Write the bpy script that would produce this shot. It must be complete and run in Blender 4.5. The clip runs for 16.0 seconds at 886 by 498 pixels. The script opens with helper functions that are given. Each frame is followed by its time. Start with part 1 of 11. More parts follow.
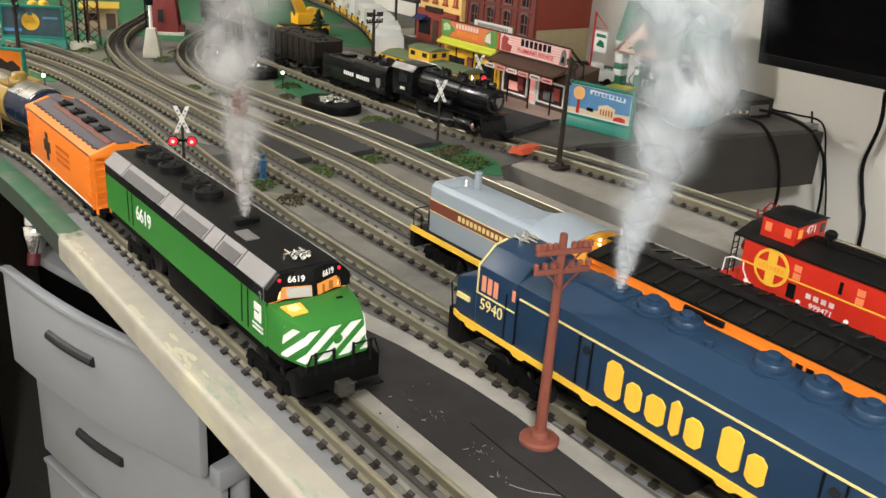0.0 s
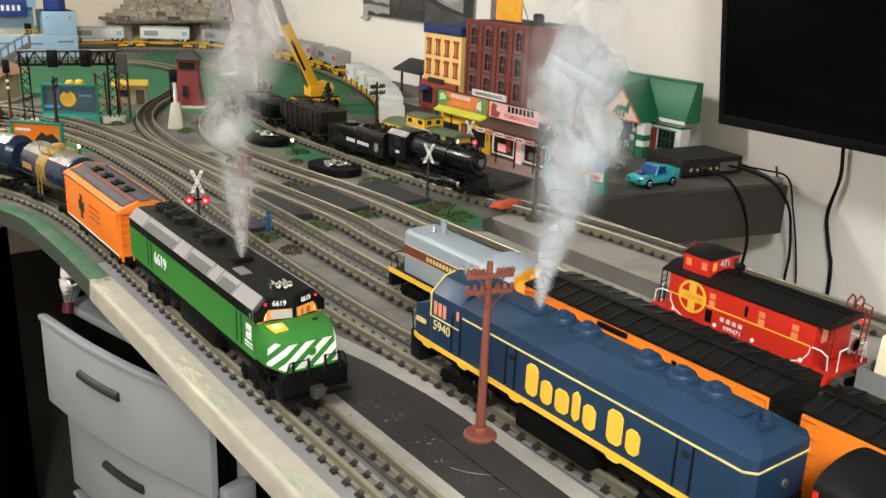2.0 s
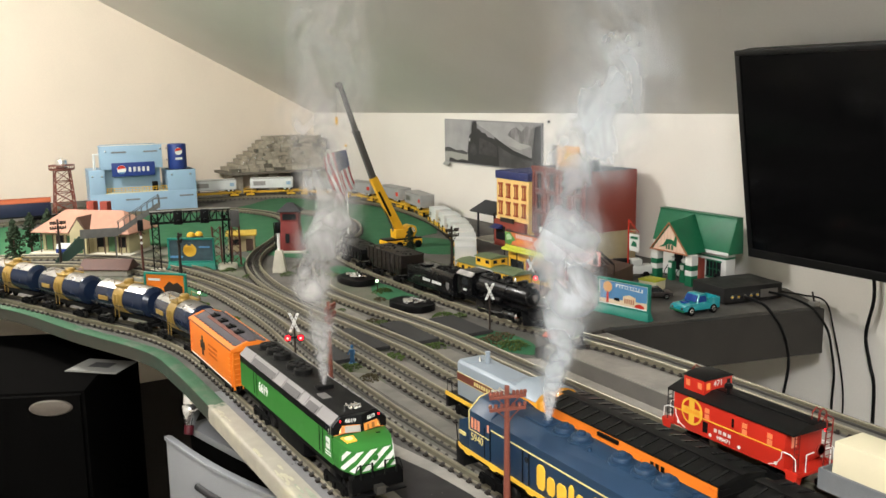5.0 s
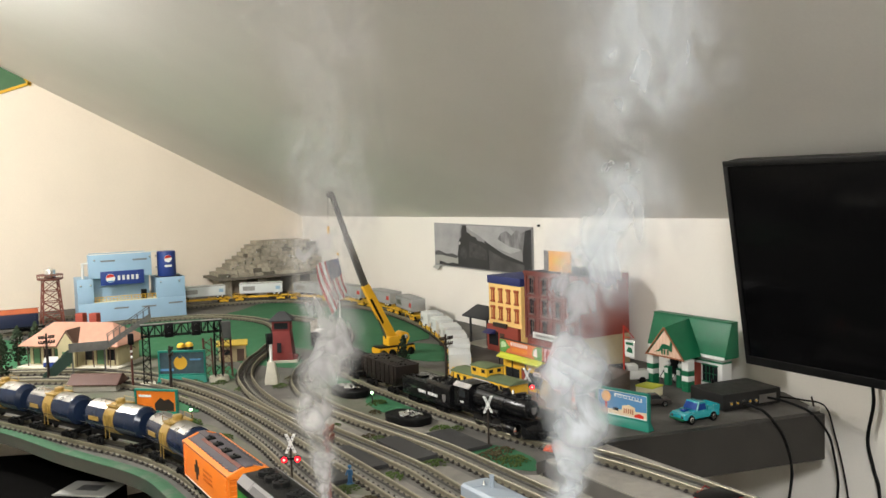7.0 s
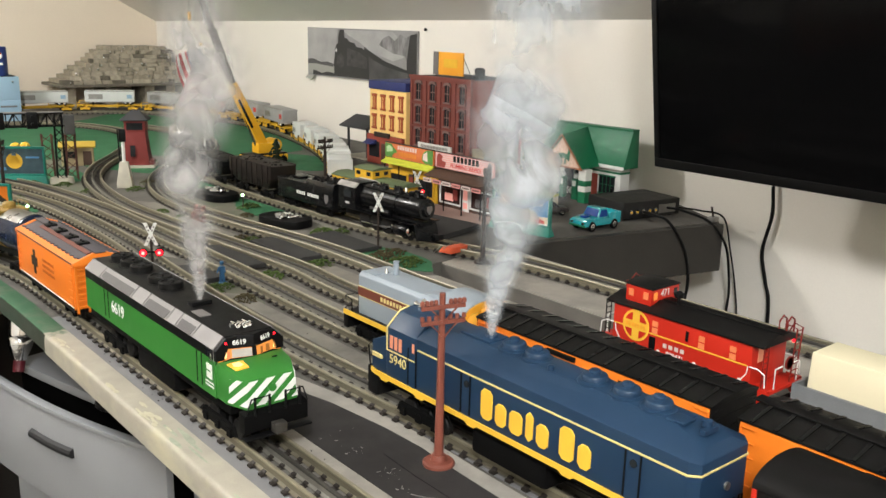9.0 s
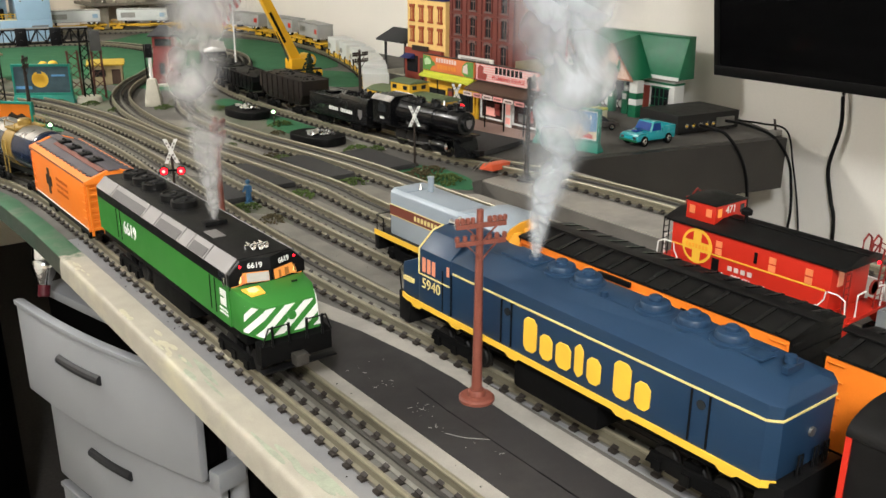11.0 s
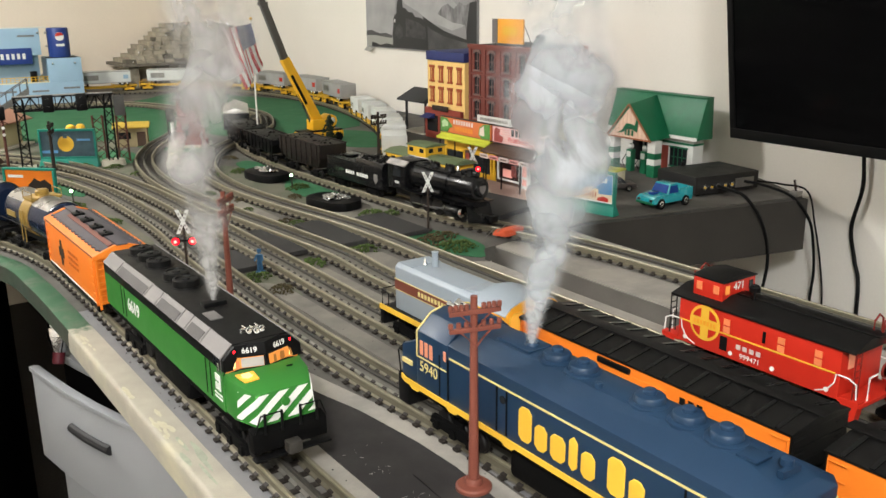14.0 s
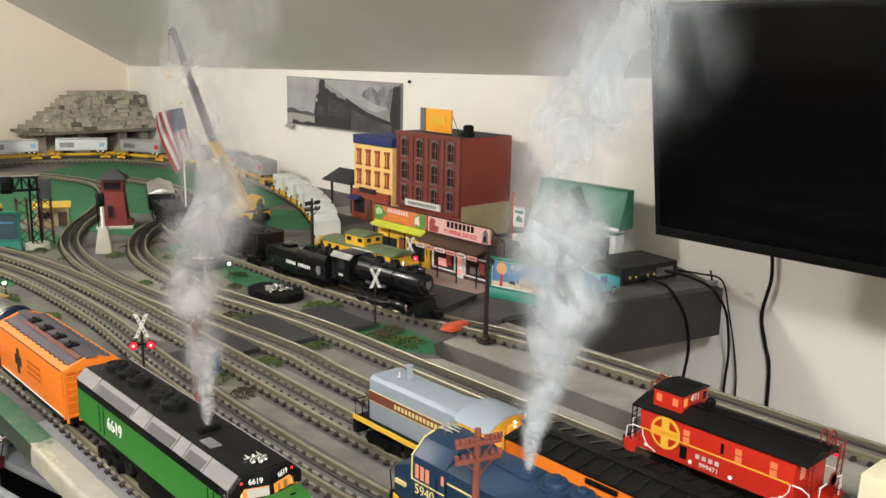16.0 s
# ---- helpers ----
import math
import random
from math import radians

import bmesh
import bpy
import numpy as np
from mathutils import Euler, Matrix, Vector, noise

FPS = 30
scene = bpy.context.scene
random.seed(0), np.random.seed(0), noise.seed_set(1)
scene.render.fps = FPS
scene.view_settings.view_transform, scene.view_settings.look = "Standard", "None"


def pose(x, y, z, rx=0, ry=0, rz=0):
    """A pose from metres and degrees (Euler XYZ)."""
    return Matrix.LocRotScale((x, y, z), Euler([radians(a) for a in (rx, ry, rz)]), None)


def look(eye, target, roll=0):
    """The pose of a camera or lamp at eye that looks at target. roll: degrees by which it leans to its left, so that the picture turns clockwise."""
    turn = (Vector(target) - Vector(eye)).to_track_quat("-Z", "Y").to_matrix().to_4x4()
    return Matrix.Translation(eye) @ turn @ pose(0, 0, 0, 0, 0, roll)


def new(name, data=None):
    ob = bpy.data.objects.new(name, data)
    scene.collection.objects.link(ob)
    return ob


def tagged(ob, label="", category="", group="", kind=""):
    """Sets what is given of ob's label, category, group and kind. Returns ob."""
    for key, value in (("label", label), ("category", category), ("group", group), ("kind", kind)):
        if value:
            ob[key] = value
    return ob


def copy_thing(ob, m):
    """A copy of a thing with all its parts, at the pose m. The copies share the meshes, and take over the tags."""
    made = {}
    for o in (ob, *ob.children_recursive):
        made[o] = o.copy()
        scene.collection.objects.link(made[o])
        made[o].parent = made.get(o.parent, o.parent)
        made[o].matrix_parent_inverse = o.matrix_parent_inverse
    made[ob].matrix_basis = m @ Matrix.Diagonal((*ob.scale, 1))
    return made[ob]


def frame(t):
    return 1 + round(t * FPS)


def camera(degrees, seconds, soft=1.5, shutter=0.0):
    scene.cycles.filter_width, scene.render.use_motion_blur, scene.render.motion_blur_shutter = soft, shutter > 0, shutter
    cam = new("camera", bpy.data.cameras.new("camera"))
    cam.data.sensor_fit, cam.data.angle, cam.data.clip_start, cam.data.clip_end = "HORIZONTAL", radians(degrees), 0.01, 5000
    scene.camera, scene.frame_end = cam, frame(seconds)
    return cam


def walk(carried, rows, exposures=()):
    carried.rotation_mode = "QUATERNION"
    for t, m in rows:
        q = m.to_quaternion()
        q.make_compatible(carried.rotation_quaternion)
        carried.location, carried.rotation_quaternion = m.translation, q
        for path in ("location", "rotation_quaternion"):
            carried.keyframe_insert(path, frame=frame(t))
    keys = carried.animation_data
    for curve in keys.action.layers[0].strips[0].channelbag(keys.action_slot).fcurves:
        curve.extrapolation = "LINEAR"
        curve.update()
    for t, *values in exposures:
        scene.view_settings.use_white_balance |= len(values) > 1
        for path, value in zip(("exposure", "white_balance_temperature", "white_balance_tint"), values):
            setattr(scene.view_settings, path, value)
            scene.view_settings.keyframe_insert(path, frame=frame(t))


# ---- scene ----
cam = camera(52.7, 16.0)
PATH = [
    (0, (0.14, 0.16, 0.348), (1.305, 1.602, -0.401), 3.9),
    (0.5, (0.133, 0.1, 0.366), (1.304, 1.572, -0.316), 2.3),
    (1, (0.123, 0.067, 0.375), (1.263, 1.591, -0.241), 1.6),
    (1.5, (0.121, 0.035, 0.379), (1.228, 1.587, -0.226), 1.3),
    (2, (0.102, 0.015, 0.375), (1.243, 1.538, -0.242), 2.4),
    (2.5, (0.056, -0.013, 0.381), (1.271, 1.454, -0.227), 2.7),
    (3, (0.048, -0.07, 0.391), (1.211, 1.453, -0.184), 2.0),
    (3.5, (0.055, -0.123, 0.402), (1.12, 1.482, -0.136), 0.4),
    (4, (0.047, -0.164, 0.423), (1.08, 1.48, -0.055), 0.1),
    (4.5, (0.035, -0.187, 0.44), (1.041, 1.49, 0.022), -0.2),
    (5, (0.035, -0.202, 0.452), (1.022, 1.501, 0.097), -0.8),
    (5.2, (0.041, -0.205, 0.46), (1.019, 1.508, 0.133), -1.0),
    (7.3, (0.023, -0.176, 0.487), (1.071, 1.521, 0.344), -1.6),
    (7.5, (0.026, -0.168, 0.48), (1.09, 1.516, 0.299), -1.3),
    (8, (0.049, -0.132, 0.431), (1.176, 1.496, 0.146), -0.3),
    (8.5, (0.07, -0.066, 0.388), (1.275, 1.476, -0.023), 0.5),
    (9, (0.077, -0.013, 0.366), (1.326, 1.47, -0.124), 1.4),
    (9.5, (0.081, 0.03, 0.347), (1.329, 1.48, -0.235), 1.8),
    (10, (0.109, 0.044, 0.339), (1.296, 1.528, -0.287), 1.0),
    (10.2, (0.115, 0.045, 0.339), (1.281, 1.535, -0.308), 0.6),
    (12.5, (0.156, 0.052, 0.328), (1.282, 1.571, -0.324), 0.5),
    (13, (0.157, 0.056, 0.329), (1.3, 1.565, -0.319), 0.6),
    (13.5, (0.158, 0.054, 0.338), (1.296, 1.576, -0.286), 0.2),
    (14, (0.164, 0.043, 0.36), (1.271, 1.614, -0.194), -0.5),
    (14.5, (0.154, 0.03, 0.404), (1.239, 1.649, -0.045), -0.6),
    (15, (0.139, 0.04, 0.43), (1.26, 1.644, 0.016), -0.7),
    (15.5, (0.104, 0.069, 0.44), (1.337, 1.59, 0.034), -0.1),
    (16, (0.081, 0.071, 0.431), (1.391, 1.518, -0.001), 1.2),
]
walk(cam, [(t, look(eye, target, roll)) for t, eye, target, roll in PATH])

# ---- light ----
world = bpy.data.worlds.new("room_world")
scene.world = world
world.use_nodes = True
world.node_tree.nodes["Background"].inputs[0].default_value = (0.9, 0.85, 0.78, 1)
world.node_tree.nodes["Background"].inputs[1].default_value = 0.05


def globe_lamp(name, eye, radius, power, colour):
    data = bpy.data.lights.new(name, "POINT")
    data.shadow_soft_size, data.energy, data.color = radius, power, colour
    ob = new(name, data)
    ob.location = eye
    return ob


globe_lamp("ceiling_lamp_far", (-0.30, 2.30, 1.12), 0.10, 88, (0.985, 0.955, 0.92))
globe_lamp("ceiling_lamp_near", (-0.38, -0.60, 1.12), 0.14, 114, (0.975, 0.98, 0.985))


# ---- materials ----
def M(name, col, rough=0.5, metal=0.0, var=0.12, scale=60.0, bump=0.15, fine=900.0, spec=0.32, emit=None, power=0.0, islands=0.0, coat=0.0):
    """A surface with mottling at two scales, fine relief and uneven gloss."""
    m = bpy.data.materials.new(name)
    m.use_nodes = True
    nt = m.node_tree
    b = nt.nodes["Principled BSDF"]
    b.inputs["Roughness"].default_value = rough
    b.inputs["Metallic"].default_value = metal
    b.inputs["Specular IOR Level"].default_value = spec
    b.inputs["Coat Weight"].default_value = coat
    co = nt.nodes.new("ShaderNodeTexCoord")
    n1 = nt.nodes.new("ShaderNodeTexNoise")
    n1.inputs["Scale"].default_value, n1.inputs["Detail"].default_value = scale, 6
    n2 = nt.nodes.new("ShaderNodeTexNoise")
    n2.inputs["Scale"].default_value, n2.inputs["Detail"].default_value = fine, 3
    nt.links.new(co.outputs["Object"], n1.inputs["Vector"])
    nt.links.new(co.outputs["Object"], n2.inputs["Vector"])
    mix = nt.nodes.new("ShaderNodeMix")
    mix.data_type = "FLOAT"
    mix.inputs[0].default_value = 0.35
    nt.links.new(n1.outputs["Fac"], mix.inputs[2])
    nt.links.new(n2.outputs["Fac"], mix.inputs[3])
    ramp = nt.nodes.new("ShaderNodeMapRange")
    ramp.inputs["From Min"].default_value, ramp.inputs["From Max"].default_value = 0.3, 0.7
    ramp.inputs["To Min"].default_value, ramp.inputs["To Max"].default_value = 1 - var, 1 + var
    nt.links.new(mix.outputs[0], ramp.inputs["Value"])
    hsv = nt.nodes.new("ShaderNodeHueSaturation")
    hsv.inputs["Color"].default_value = (*col, 1)
    value = ramp.outputs["Result"]
    if islands:
        info = nt.nodes.new("ShaderNodeObjectInfo")
        geo = nt.nodes.new("ShaderNodeNewGeometry")
        both = nt.nodes.new("ShaderNodeMath")
        both.operation = "ADD"
        nt.links.new(info.outputs["Random"], both.inputs[0])
        nt.links.new(geo.outputs["Random Per Island"], both.inputs[1])
        spread = nt.nodes.new("ShaderNodeMath")
        spread.operation = "MULTIPLY_ADD"
        spread.inputs[1].default_value, spread.inputs[2].default_value = islands, 1 - islands
        nt.links.new(both.outputs[0], spread.inputs[0])
        mul = nt.nodes.new("ShaderNodeMath")
        mul.operation = "MULTIPLY"
        nt.links.new(value, mul.inputs[0])
        nt.links.new(spread.outputs[0], mul.inputs[1])
        value = mul.outputs[0]
    nt.links.new(value, hsv.inputs["Value"])
    nt.links.new(hsv.outputs["Color"], b.inputs["Base Color"])
    rr = nt.nodes.new("ShaderNodeMapRange")
    rr.inputs["To Min"].default_value, rr.inputs["To Max"].default_value = max(0.03, rough - 0.12), min(1, rough + 0.12)
    nt.links.new(n1.outputs["Fac"], rr.inputs["Value"])
    nt.links.new(rr.outputs["Result"], b.inputs["Roughness"])
    if bump:
        bp = nt.nodes.new("ShaderNodeBump")
        bp.inputs["Strength"].default_value, bp.inputs["Distance"].default_value = bump, 0.0006
        nt.links.new(mix.outputs[0], bp.inputs["Height"])
        nt.links.new(bp.outputs["Normal"], b.inputs["Normal"])
    if emit:
        b.inputs["Emission Color"].default_value = (*emit, 1)
        b.inputs["Emission Strength"].default_value = power
    return m


def two_tone(name, a, b2, scale, lo, hi, rough=0.7, stretch=(1, 1, 1), bump=0.3):
    """Two paints meeting in ragged patches."""
    m = M(name, a, rough, var=0.14, scale=45, bump=bump)
    nt = m.node_tree
    b = nt.nodes["Principled BSDF"]
    old = b.inputs["Base Color"].links[0].from_socket
    co = nt.nodes.new("ShaderNodeTexCoord")
    mp = nt.nodes.new("ShaderNodeMapping")
    mp.inputs["Scale"].default_value = stretch
    nz = nt.nodes.new("ShaderNodeTexNoise")
    nz.inputs["Scale"].default_value, nz.inputs["Detail"].default_value, nz.inputs["Roughness"].default_value = scale, 7, 0.62
    nt.links.new(co.outputs["Object"], mp.inputs["Vector"])
    nt.links.new(mp.outputs["Vector"], nz.inputs["Vector"])
    r = nt.nodes.new("ShaderNodeMapRange")
    r.inputs["From Min"].default_value, r.inputs["From Max"].default_value = lo, hi
    nt.links.new(nz.outputs["Fac"], r.inputs["Value"])
    mx = nt.nodes.new("ShaderNodeMix")
    mx.data_type = "RGBA"
    nt.links.new(r.outputs["Result"], mx.inputs[0])
    nt.links.new(old, mx.inputs[6])
    mx.inputs[7].default_value = (*b2, 1)
    nt.links.new(mx.outputs[2], b.inputs["Base Color"])
    return m


# painted table and track
GREY_PAINT = two_tone("grey_table_paint", (0.088, 0.082, 0.073), (0.130, 0.122, 0.107), 9, 0.42, 0.66, 0.75)
SLAB_GREY = two_tone("blue_grey_paint", (0.178, 0.178, 0.182), (0.218, 0.216, 0.214), 12, 0.42, 0.66, 0.75)
# darker copy of the pale strip paint, weaker light put into the colour
DIMMED_STRIP = two_tone("dimmed_grey_paint", (0.200, 0.187, 0.160), (0.140, 0.132, 0.115), 16, 0.44, 0.66, 0.8)
LIGHT_STRIP = two_tone("pale_grey_paint", (0.318, 0.296, 0.260), (0.240, 0.228, 0.206), 14, 0.48, 0.68, 0.75)
# paint-smeared wood, darkened so its colour holds the shade below the top
FASCIA_EDGE = two_tone("smeared_shaded_edge", (0.050, 0.050, 0.037), (0.030, 0.052, 0.034), 9, 0.48, 0.66, 0.7, (1, 0.4, 1))


def edge_paint():
    """Cream paint that gives way to green along the board, with thumbed smears of both."""
    m = two_tone("edge_paint", (0.365, 0.338, 0.275), (0.47, 0.44, 0.31), 16, 0.56, 0.70, 0.6, (1, 0.45, 1), 0.5)
    nt = m.node_tree
    b = nt.nodes["Principled BSDF"]
    N, L = nt.nodes.new, nt.links.new
    cream = b.inputs["Base Color"].links[0].from_socket
    co = N("ShaderNodeTexCoord")
    sep = N("ShaderNodeSeparateXYZ")
    L(co.outputs["Object"], sep.inputs[0])
    rag = N("ShaderNodeTexNoise")
    rag.inputs["Scale"].default_value, rag.inputs["Detail"].default_value, rag.inputs["Roughness"].default_value = 22, 6, 0.6
    L(co.outputs["Object"], rag.inputs["Vector"])
    add = N("ShaderNodeMath")
    add.operation = "MULTIPLY_ADD"
    add.inputs[1].default_value = 0.20
    L(rag.outputs["Fac"], add.inputs[0])
    L(sep.outputs["Y"], add.inputs[2])
    step = N("ShaderNodeMapRange")
    step.interpolation_type = "SMOOTHSTEP"
    step.inputs["From Min"].default_value, step.inputs["From Max"].default_value = 1.125, 1.155
    L(add.outputs[0], step.inputs["Value"])
    # green smears on the cream
    co2 = N("ShaderNodeMapping")
    co2.inputs["Scale"].default_value = (0.8, 0.22, 0.8)
    L(co.outputs["Object"], co2.inputs["Vector"])
    sm = N("ShaderNodeTexNoise")
    sm.inputs["Scale"].default_value, sm.inputs["Detail"].default_value = 26, 4
    L(co2.outputs["Vector"], sm.inputs["Vector"])
    sr = N("ShaderNodeMapRange")
    sr.inputs["From Min"].default_value, sr.inputs["From Max"].default_value, sr.inputs["To Max"].default_value = 0.60, 0.78, 0.55
    L(sm.outputs["Fac"], sr.inputs["Value"])
    smear = N("ShaderNodeMix")
    smear.data_type = "RGBA"
    L(sr.outputs["Result"], smear.inputs[0])
    L(cream, smear.inputs[6])
    smear.inputs[7].default_value = (0.27, 0.40, 0.27, 1)
    # the green coat, worn to grey in places
    gr = N("ShaderNodeMapRange")
    gr.inputs["From Min"].default_value, gr.inputs["From Max"].default_value = 0.50, 0.66
    L(rag.outputs["Fac"], gr.inputs["Value"])
    green = N("ShaderNodeMix")
    green.data_type = "RGBA"
    L(gr.outputs["Result"], green.inputs[0])
    green.inputs[6].default_value = (0.036, 0.110, 0.054, 1)
    green.inputs[7].default_value = (0.092, 0.128, 0.086, 1)
    mx = N("ShaderNodeMix")
    mx.data_type = "RGBA"
    L(step.outputs["Result"], mx.inputs[0])
    L(smear.outputs[2], mx.inputs[6])
    L(green.outputs[2], mx.inputs[7])
    L(mx.outputs[2], b.inputs["Base Color"])
    return m


EDGE_PAINT = edge_paint()
EARTH_DIM_PAINT = two_tone("dimmed_olive_earth", (0.135, 0.13, 0.10), (0.085, 0.105, 0.065), 13, 0.42, 0.68, 0.85)
GRASS_PAINT = two_tone("green_scenic_paint", (0.024, 0.118, 0.050), (0.036, 0.142, 0.064), 18, 0.4, 0.7, 0.85)
ASPHALT = two_tone("asphalt_paint", (0.026, 0.024, 0.024), (0.040, 0.037, 0.036), 16, 0.45, 0.7, 0.7)
PAD_DARK = M("dark_crossing_pad", (0.036, 0.035, 0.034), 0.85, var=0.2, scale=40)
FASCIA_GREY = M("grey_board_edge", (0.30, 0.28, 0.25), 0.8, var=0.15, scale=20)
FASCIA_SHADE = M("shaded_grey_facing", (0.13, 0.12, 0.105), 0.8, var=0.2, scale=20)
FASCIA_BLACK = M("black_board_edge", (0.033, 0.030, 0.026), 0.6, var=0.25, scale=14)
ROADBED = M("grey_roadbed", (0.140, 0.132, 0.119), 0.85, var=0.16, scale=70, bump=0.4)
RAIL = M("worn_rail_metal", (0.245, 0.222, 0.156), 0.40, 0.4, var=0.15, scale=80)
RAIL_FOOT = M("dull_rail_foot", (0.165, 0.148, 0.104), 0.48, 0.3, var=0.12, scale=60, bump=0.05)
RAIL_GREY = M("dull_grey_rail_foot", (0.190, 0.180, 0.152), 0.6, 0.2, var=0.2, scale=80)
RAIL_DARK = M("dark_centre_rail", (0.050, 0.046, 0.040), 0.6, 0.3, var=0.2, scale=80)
TIE = M("dark_tie", (0.024, 0.019, 0.015), 0.6, var=0.3, scale=90, islands=0.25)
SCRATCH = M("white_scratch", (0.33, 0.32, 0.30), 0.8)
# room
WALL = M("cream_wall_paint", (0.80, 0.77, 0.70), 0.85, var=0.04, scale=3, bump=0.12, fine=260)
WALL_TAN = M("tan_wall_paint", (0.79, 0.705, 0.58), 0.85, var=0.05, scale=3, bump=0.12, fine=260)
CEIL = M("grey_ceiling_paint", (0.84, 0.825, 0.78), 0.9, var=0.04, scale=3, bump=0.15, fine=200)
FLOOR = M("dark_carpet", (0.05, 0.045, 0.04), 0.95, var=0.3, scale=120, bump=0.6)
# vehicles
LOCO_GREEN = M("bright_green_paint", (0.036, 0.195, 0.032), 0.36, var=0.05, scale=30, bump=0.04)
BLACK = M("satin_black", (0.005, 0.005, 0.0052), 0.46, spec=0.14, var=0.25, scale=90, bump=0.12)
ROOF_BLACK = M("dull_black_roof", (0.006, 0.0058, 0.0056), 0.46, spec=0.18, var=0.3, scale=60, bump=0.25)
PANEL_GREY = M("silver_grey_panel", (0.155, 0.145, 0.139), 0.5, 0.1, var=0.08, scale=60)
GRILLE = M("dark_grille", (0.070, 0.066, 0.064), 0.6, 0.2, var=0.2, scale=200)
WREATH_FACE = M("dim_blue_grey_print", (0.050, 0.085, 0.100), 0.5, var=0.3, scale=60)
WHITE = M("white_lettering", (0.78, 0.78, 0.74), 0.5, var=0.04)
DEEP_BLUE = M("dark_blue_paint", (0.012, 0.034, 0.072), 0.42, var=0.07, scale=30, bump=0.05)
YELLOW = M("yellow_paint", (0.78, 0.46, 0.045), 0.45, var=0.05)
GOLD_LINE = M("pale_gold_line", (0.68, 0.55, 0.22), 0.45, var=0.05)
ORANGE = M("orange_paint", (0.80, 0.20, 0.018), 0.42, var=0.06, scale=35, bump=0.05)
RED = M("caboose_red", (0.52, 0.025, 0.012), 0.40, var=0.06, scale=35, bump=0.05)
SWITCHER_GREY = M("blue_grey_paint", (0.28, 0.325, 0.365), 0.42, var=0.05, scale=30)
MAROON = M("maroon_band", (0.16, 0.045, 0.028), 0.5, var=0.06)
CAB_YELLOW = M("yellow_orange_cab", (0.80, 0.36, 0.03), 0.42, var=0.06)
CHROME = M("bright_metal", (0.80, 0.80, 0.78), 0.16, 1.0, var=0.04)
STEEL = M("dull_metal", (0.32, 0.31, 0.29), 0.42, 0.85, var=0.15)
# running gear and wheels darkened: shade under the bodies is in the colour
TRUCK_SHADE_BLACK = M("shaded_black_running_gear", (0.0035, 0.0034, 0.0034), 0.7, spec=0.06, var=0.25, scale=90)
WHEEL = M("dark_wheel_metal", (0.012, 0.011, 0.010), 0.55, 0.3, var=0.2)
GLASS_DARK = M("dark_window", (0.02, 0.022, 0.024), 0.08, var=0.02, bump=0)
LIT_WARM = M("lit_cab_window", (0.36, 0.13, 0.03), 0.3, emit=(1.0, 0.36, 0.07), power=0.62, bump=0)
LIT_AMBER = M("amber_glow", (0.85, 0.42, 0.06), 0.4, emit=(1.0, 0.38, 0.04), power=0.40, bump=0)
LIT_PINK = M("lit_side_window", (0.45, 0.17, 0.10), 0.4, emit=(1.0, 0.36, 0.20), power=0.30, bump=0)
LIT_CORE = M("bright_glow_patch", (0.9, 0.6, 0.25), 0.3, emit=(1.0, 0.62, 0.20), power=0.95, bump=0)
BLIND = M("pale_blind", (0.42, 0.40, 0.37), 0.6)
LIT_DUSK = M("dusky_lit_shape", (0.30, 0.12, 0.03), 0.5, emit=(1.0, 0.34, 0.06), power=0.12, bump=0)
LIT_SOFT = M("dim_lit_window", (0.55, 0.15, 0.06), 0.4, emit=(1.0, 0.36, 0.12), power=0.22, bump=0)
LIT_RED = M("red_lamp", (0.9, 0.02, 0.03), 0.3, emit=(1.0, 0.004, 0.012), power=4.5, bump=0)
LIT_HOT = M("hot_red_lamp_heart", (1.0, 0.30, 0.25), 0.3, emit=(1.0, 0.17, 0.12), power=5.0, bump=0)
LIT_GREEN = M("green_lamp", (0.6, 1.0, 0.6), 0.3, emit=(0.55, 1.0, 0.50), power=5, bump=0)
LIT_WHITE = M("white_lamp", (1.0, 0.95, 0.85), 0.3, emit=(1.0, 0.93, 0.80), power=5, bump=0)
TANK_SILVER = M("silver_tank_top", (0.60, 0.58, 0.55), 0.30, 0.85, var=0.06, scale=40)
TANK_BLUE = M("tank_blue", (0.010, 0.018, 0.042), 0.24, var=0.1, scale=40)
TANK_GOLD = M("tank_gold_band", (0.29, 0.185, 0.042), 0.40, var=0.08)
PALE_MARK = M("pale_blue_print", (0.30, 0.48, 0.66), 0.5)
SHOP_BROWN = M("dark_brown_shop", (0.075, 0.042, 0.028), 0.6, var=0.15)
FAINT_MARK = M("faint_dark_orange", (0.52, 0.11, 0.012), 0.45, var=0.1)
REEFER_ROOF = M("slate_grey_roof", (0.080, 0.072, 0.082), 0.6, var=0.12, scale=50)
ROOF_EDGE_SILVER = M("mottled_silver_paint", (0.46, 0.44, 0.42), 0.35, 0.5, var=0.35, scale=120)
STEAM_BLACK = M("gloss_engine_black", (0.006, 0.006, 0.0065), 0.24, var=0.15, scale=60, bump=0.1)
PINK_WHITE = M("pinkish_white_marks", (0.62, 0.50, 0.46), 0.5)
DARK_RED = M("dark_red_ironwork", (0.20, 0.018, 0.012), 0.5)
CAR_BROWN = M("deep_brown_plastic", (0.014, 0.010, 0.008), 0.5, var=0.2)
BROWN_DARK = M("dark_brown_plastic", (0.030, 0.021, 0.016), 0.5, var=0.15)
POLE_BROWN = M("red_brown_plastic", (0.20, 0.062, 0.042), 0.42, var=0.1, scale=80)
CREAM = M("cream_block", (0.72, 0.66, 0.46), 0.7, var=0.04, scale=25)
GONDOLA = M("smoky_grey_plastic", (0.17, 0.18, 0.185), 0.35, var=0.22, scale=25)


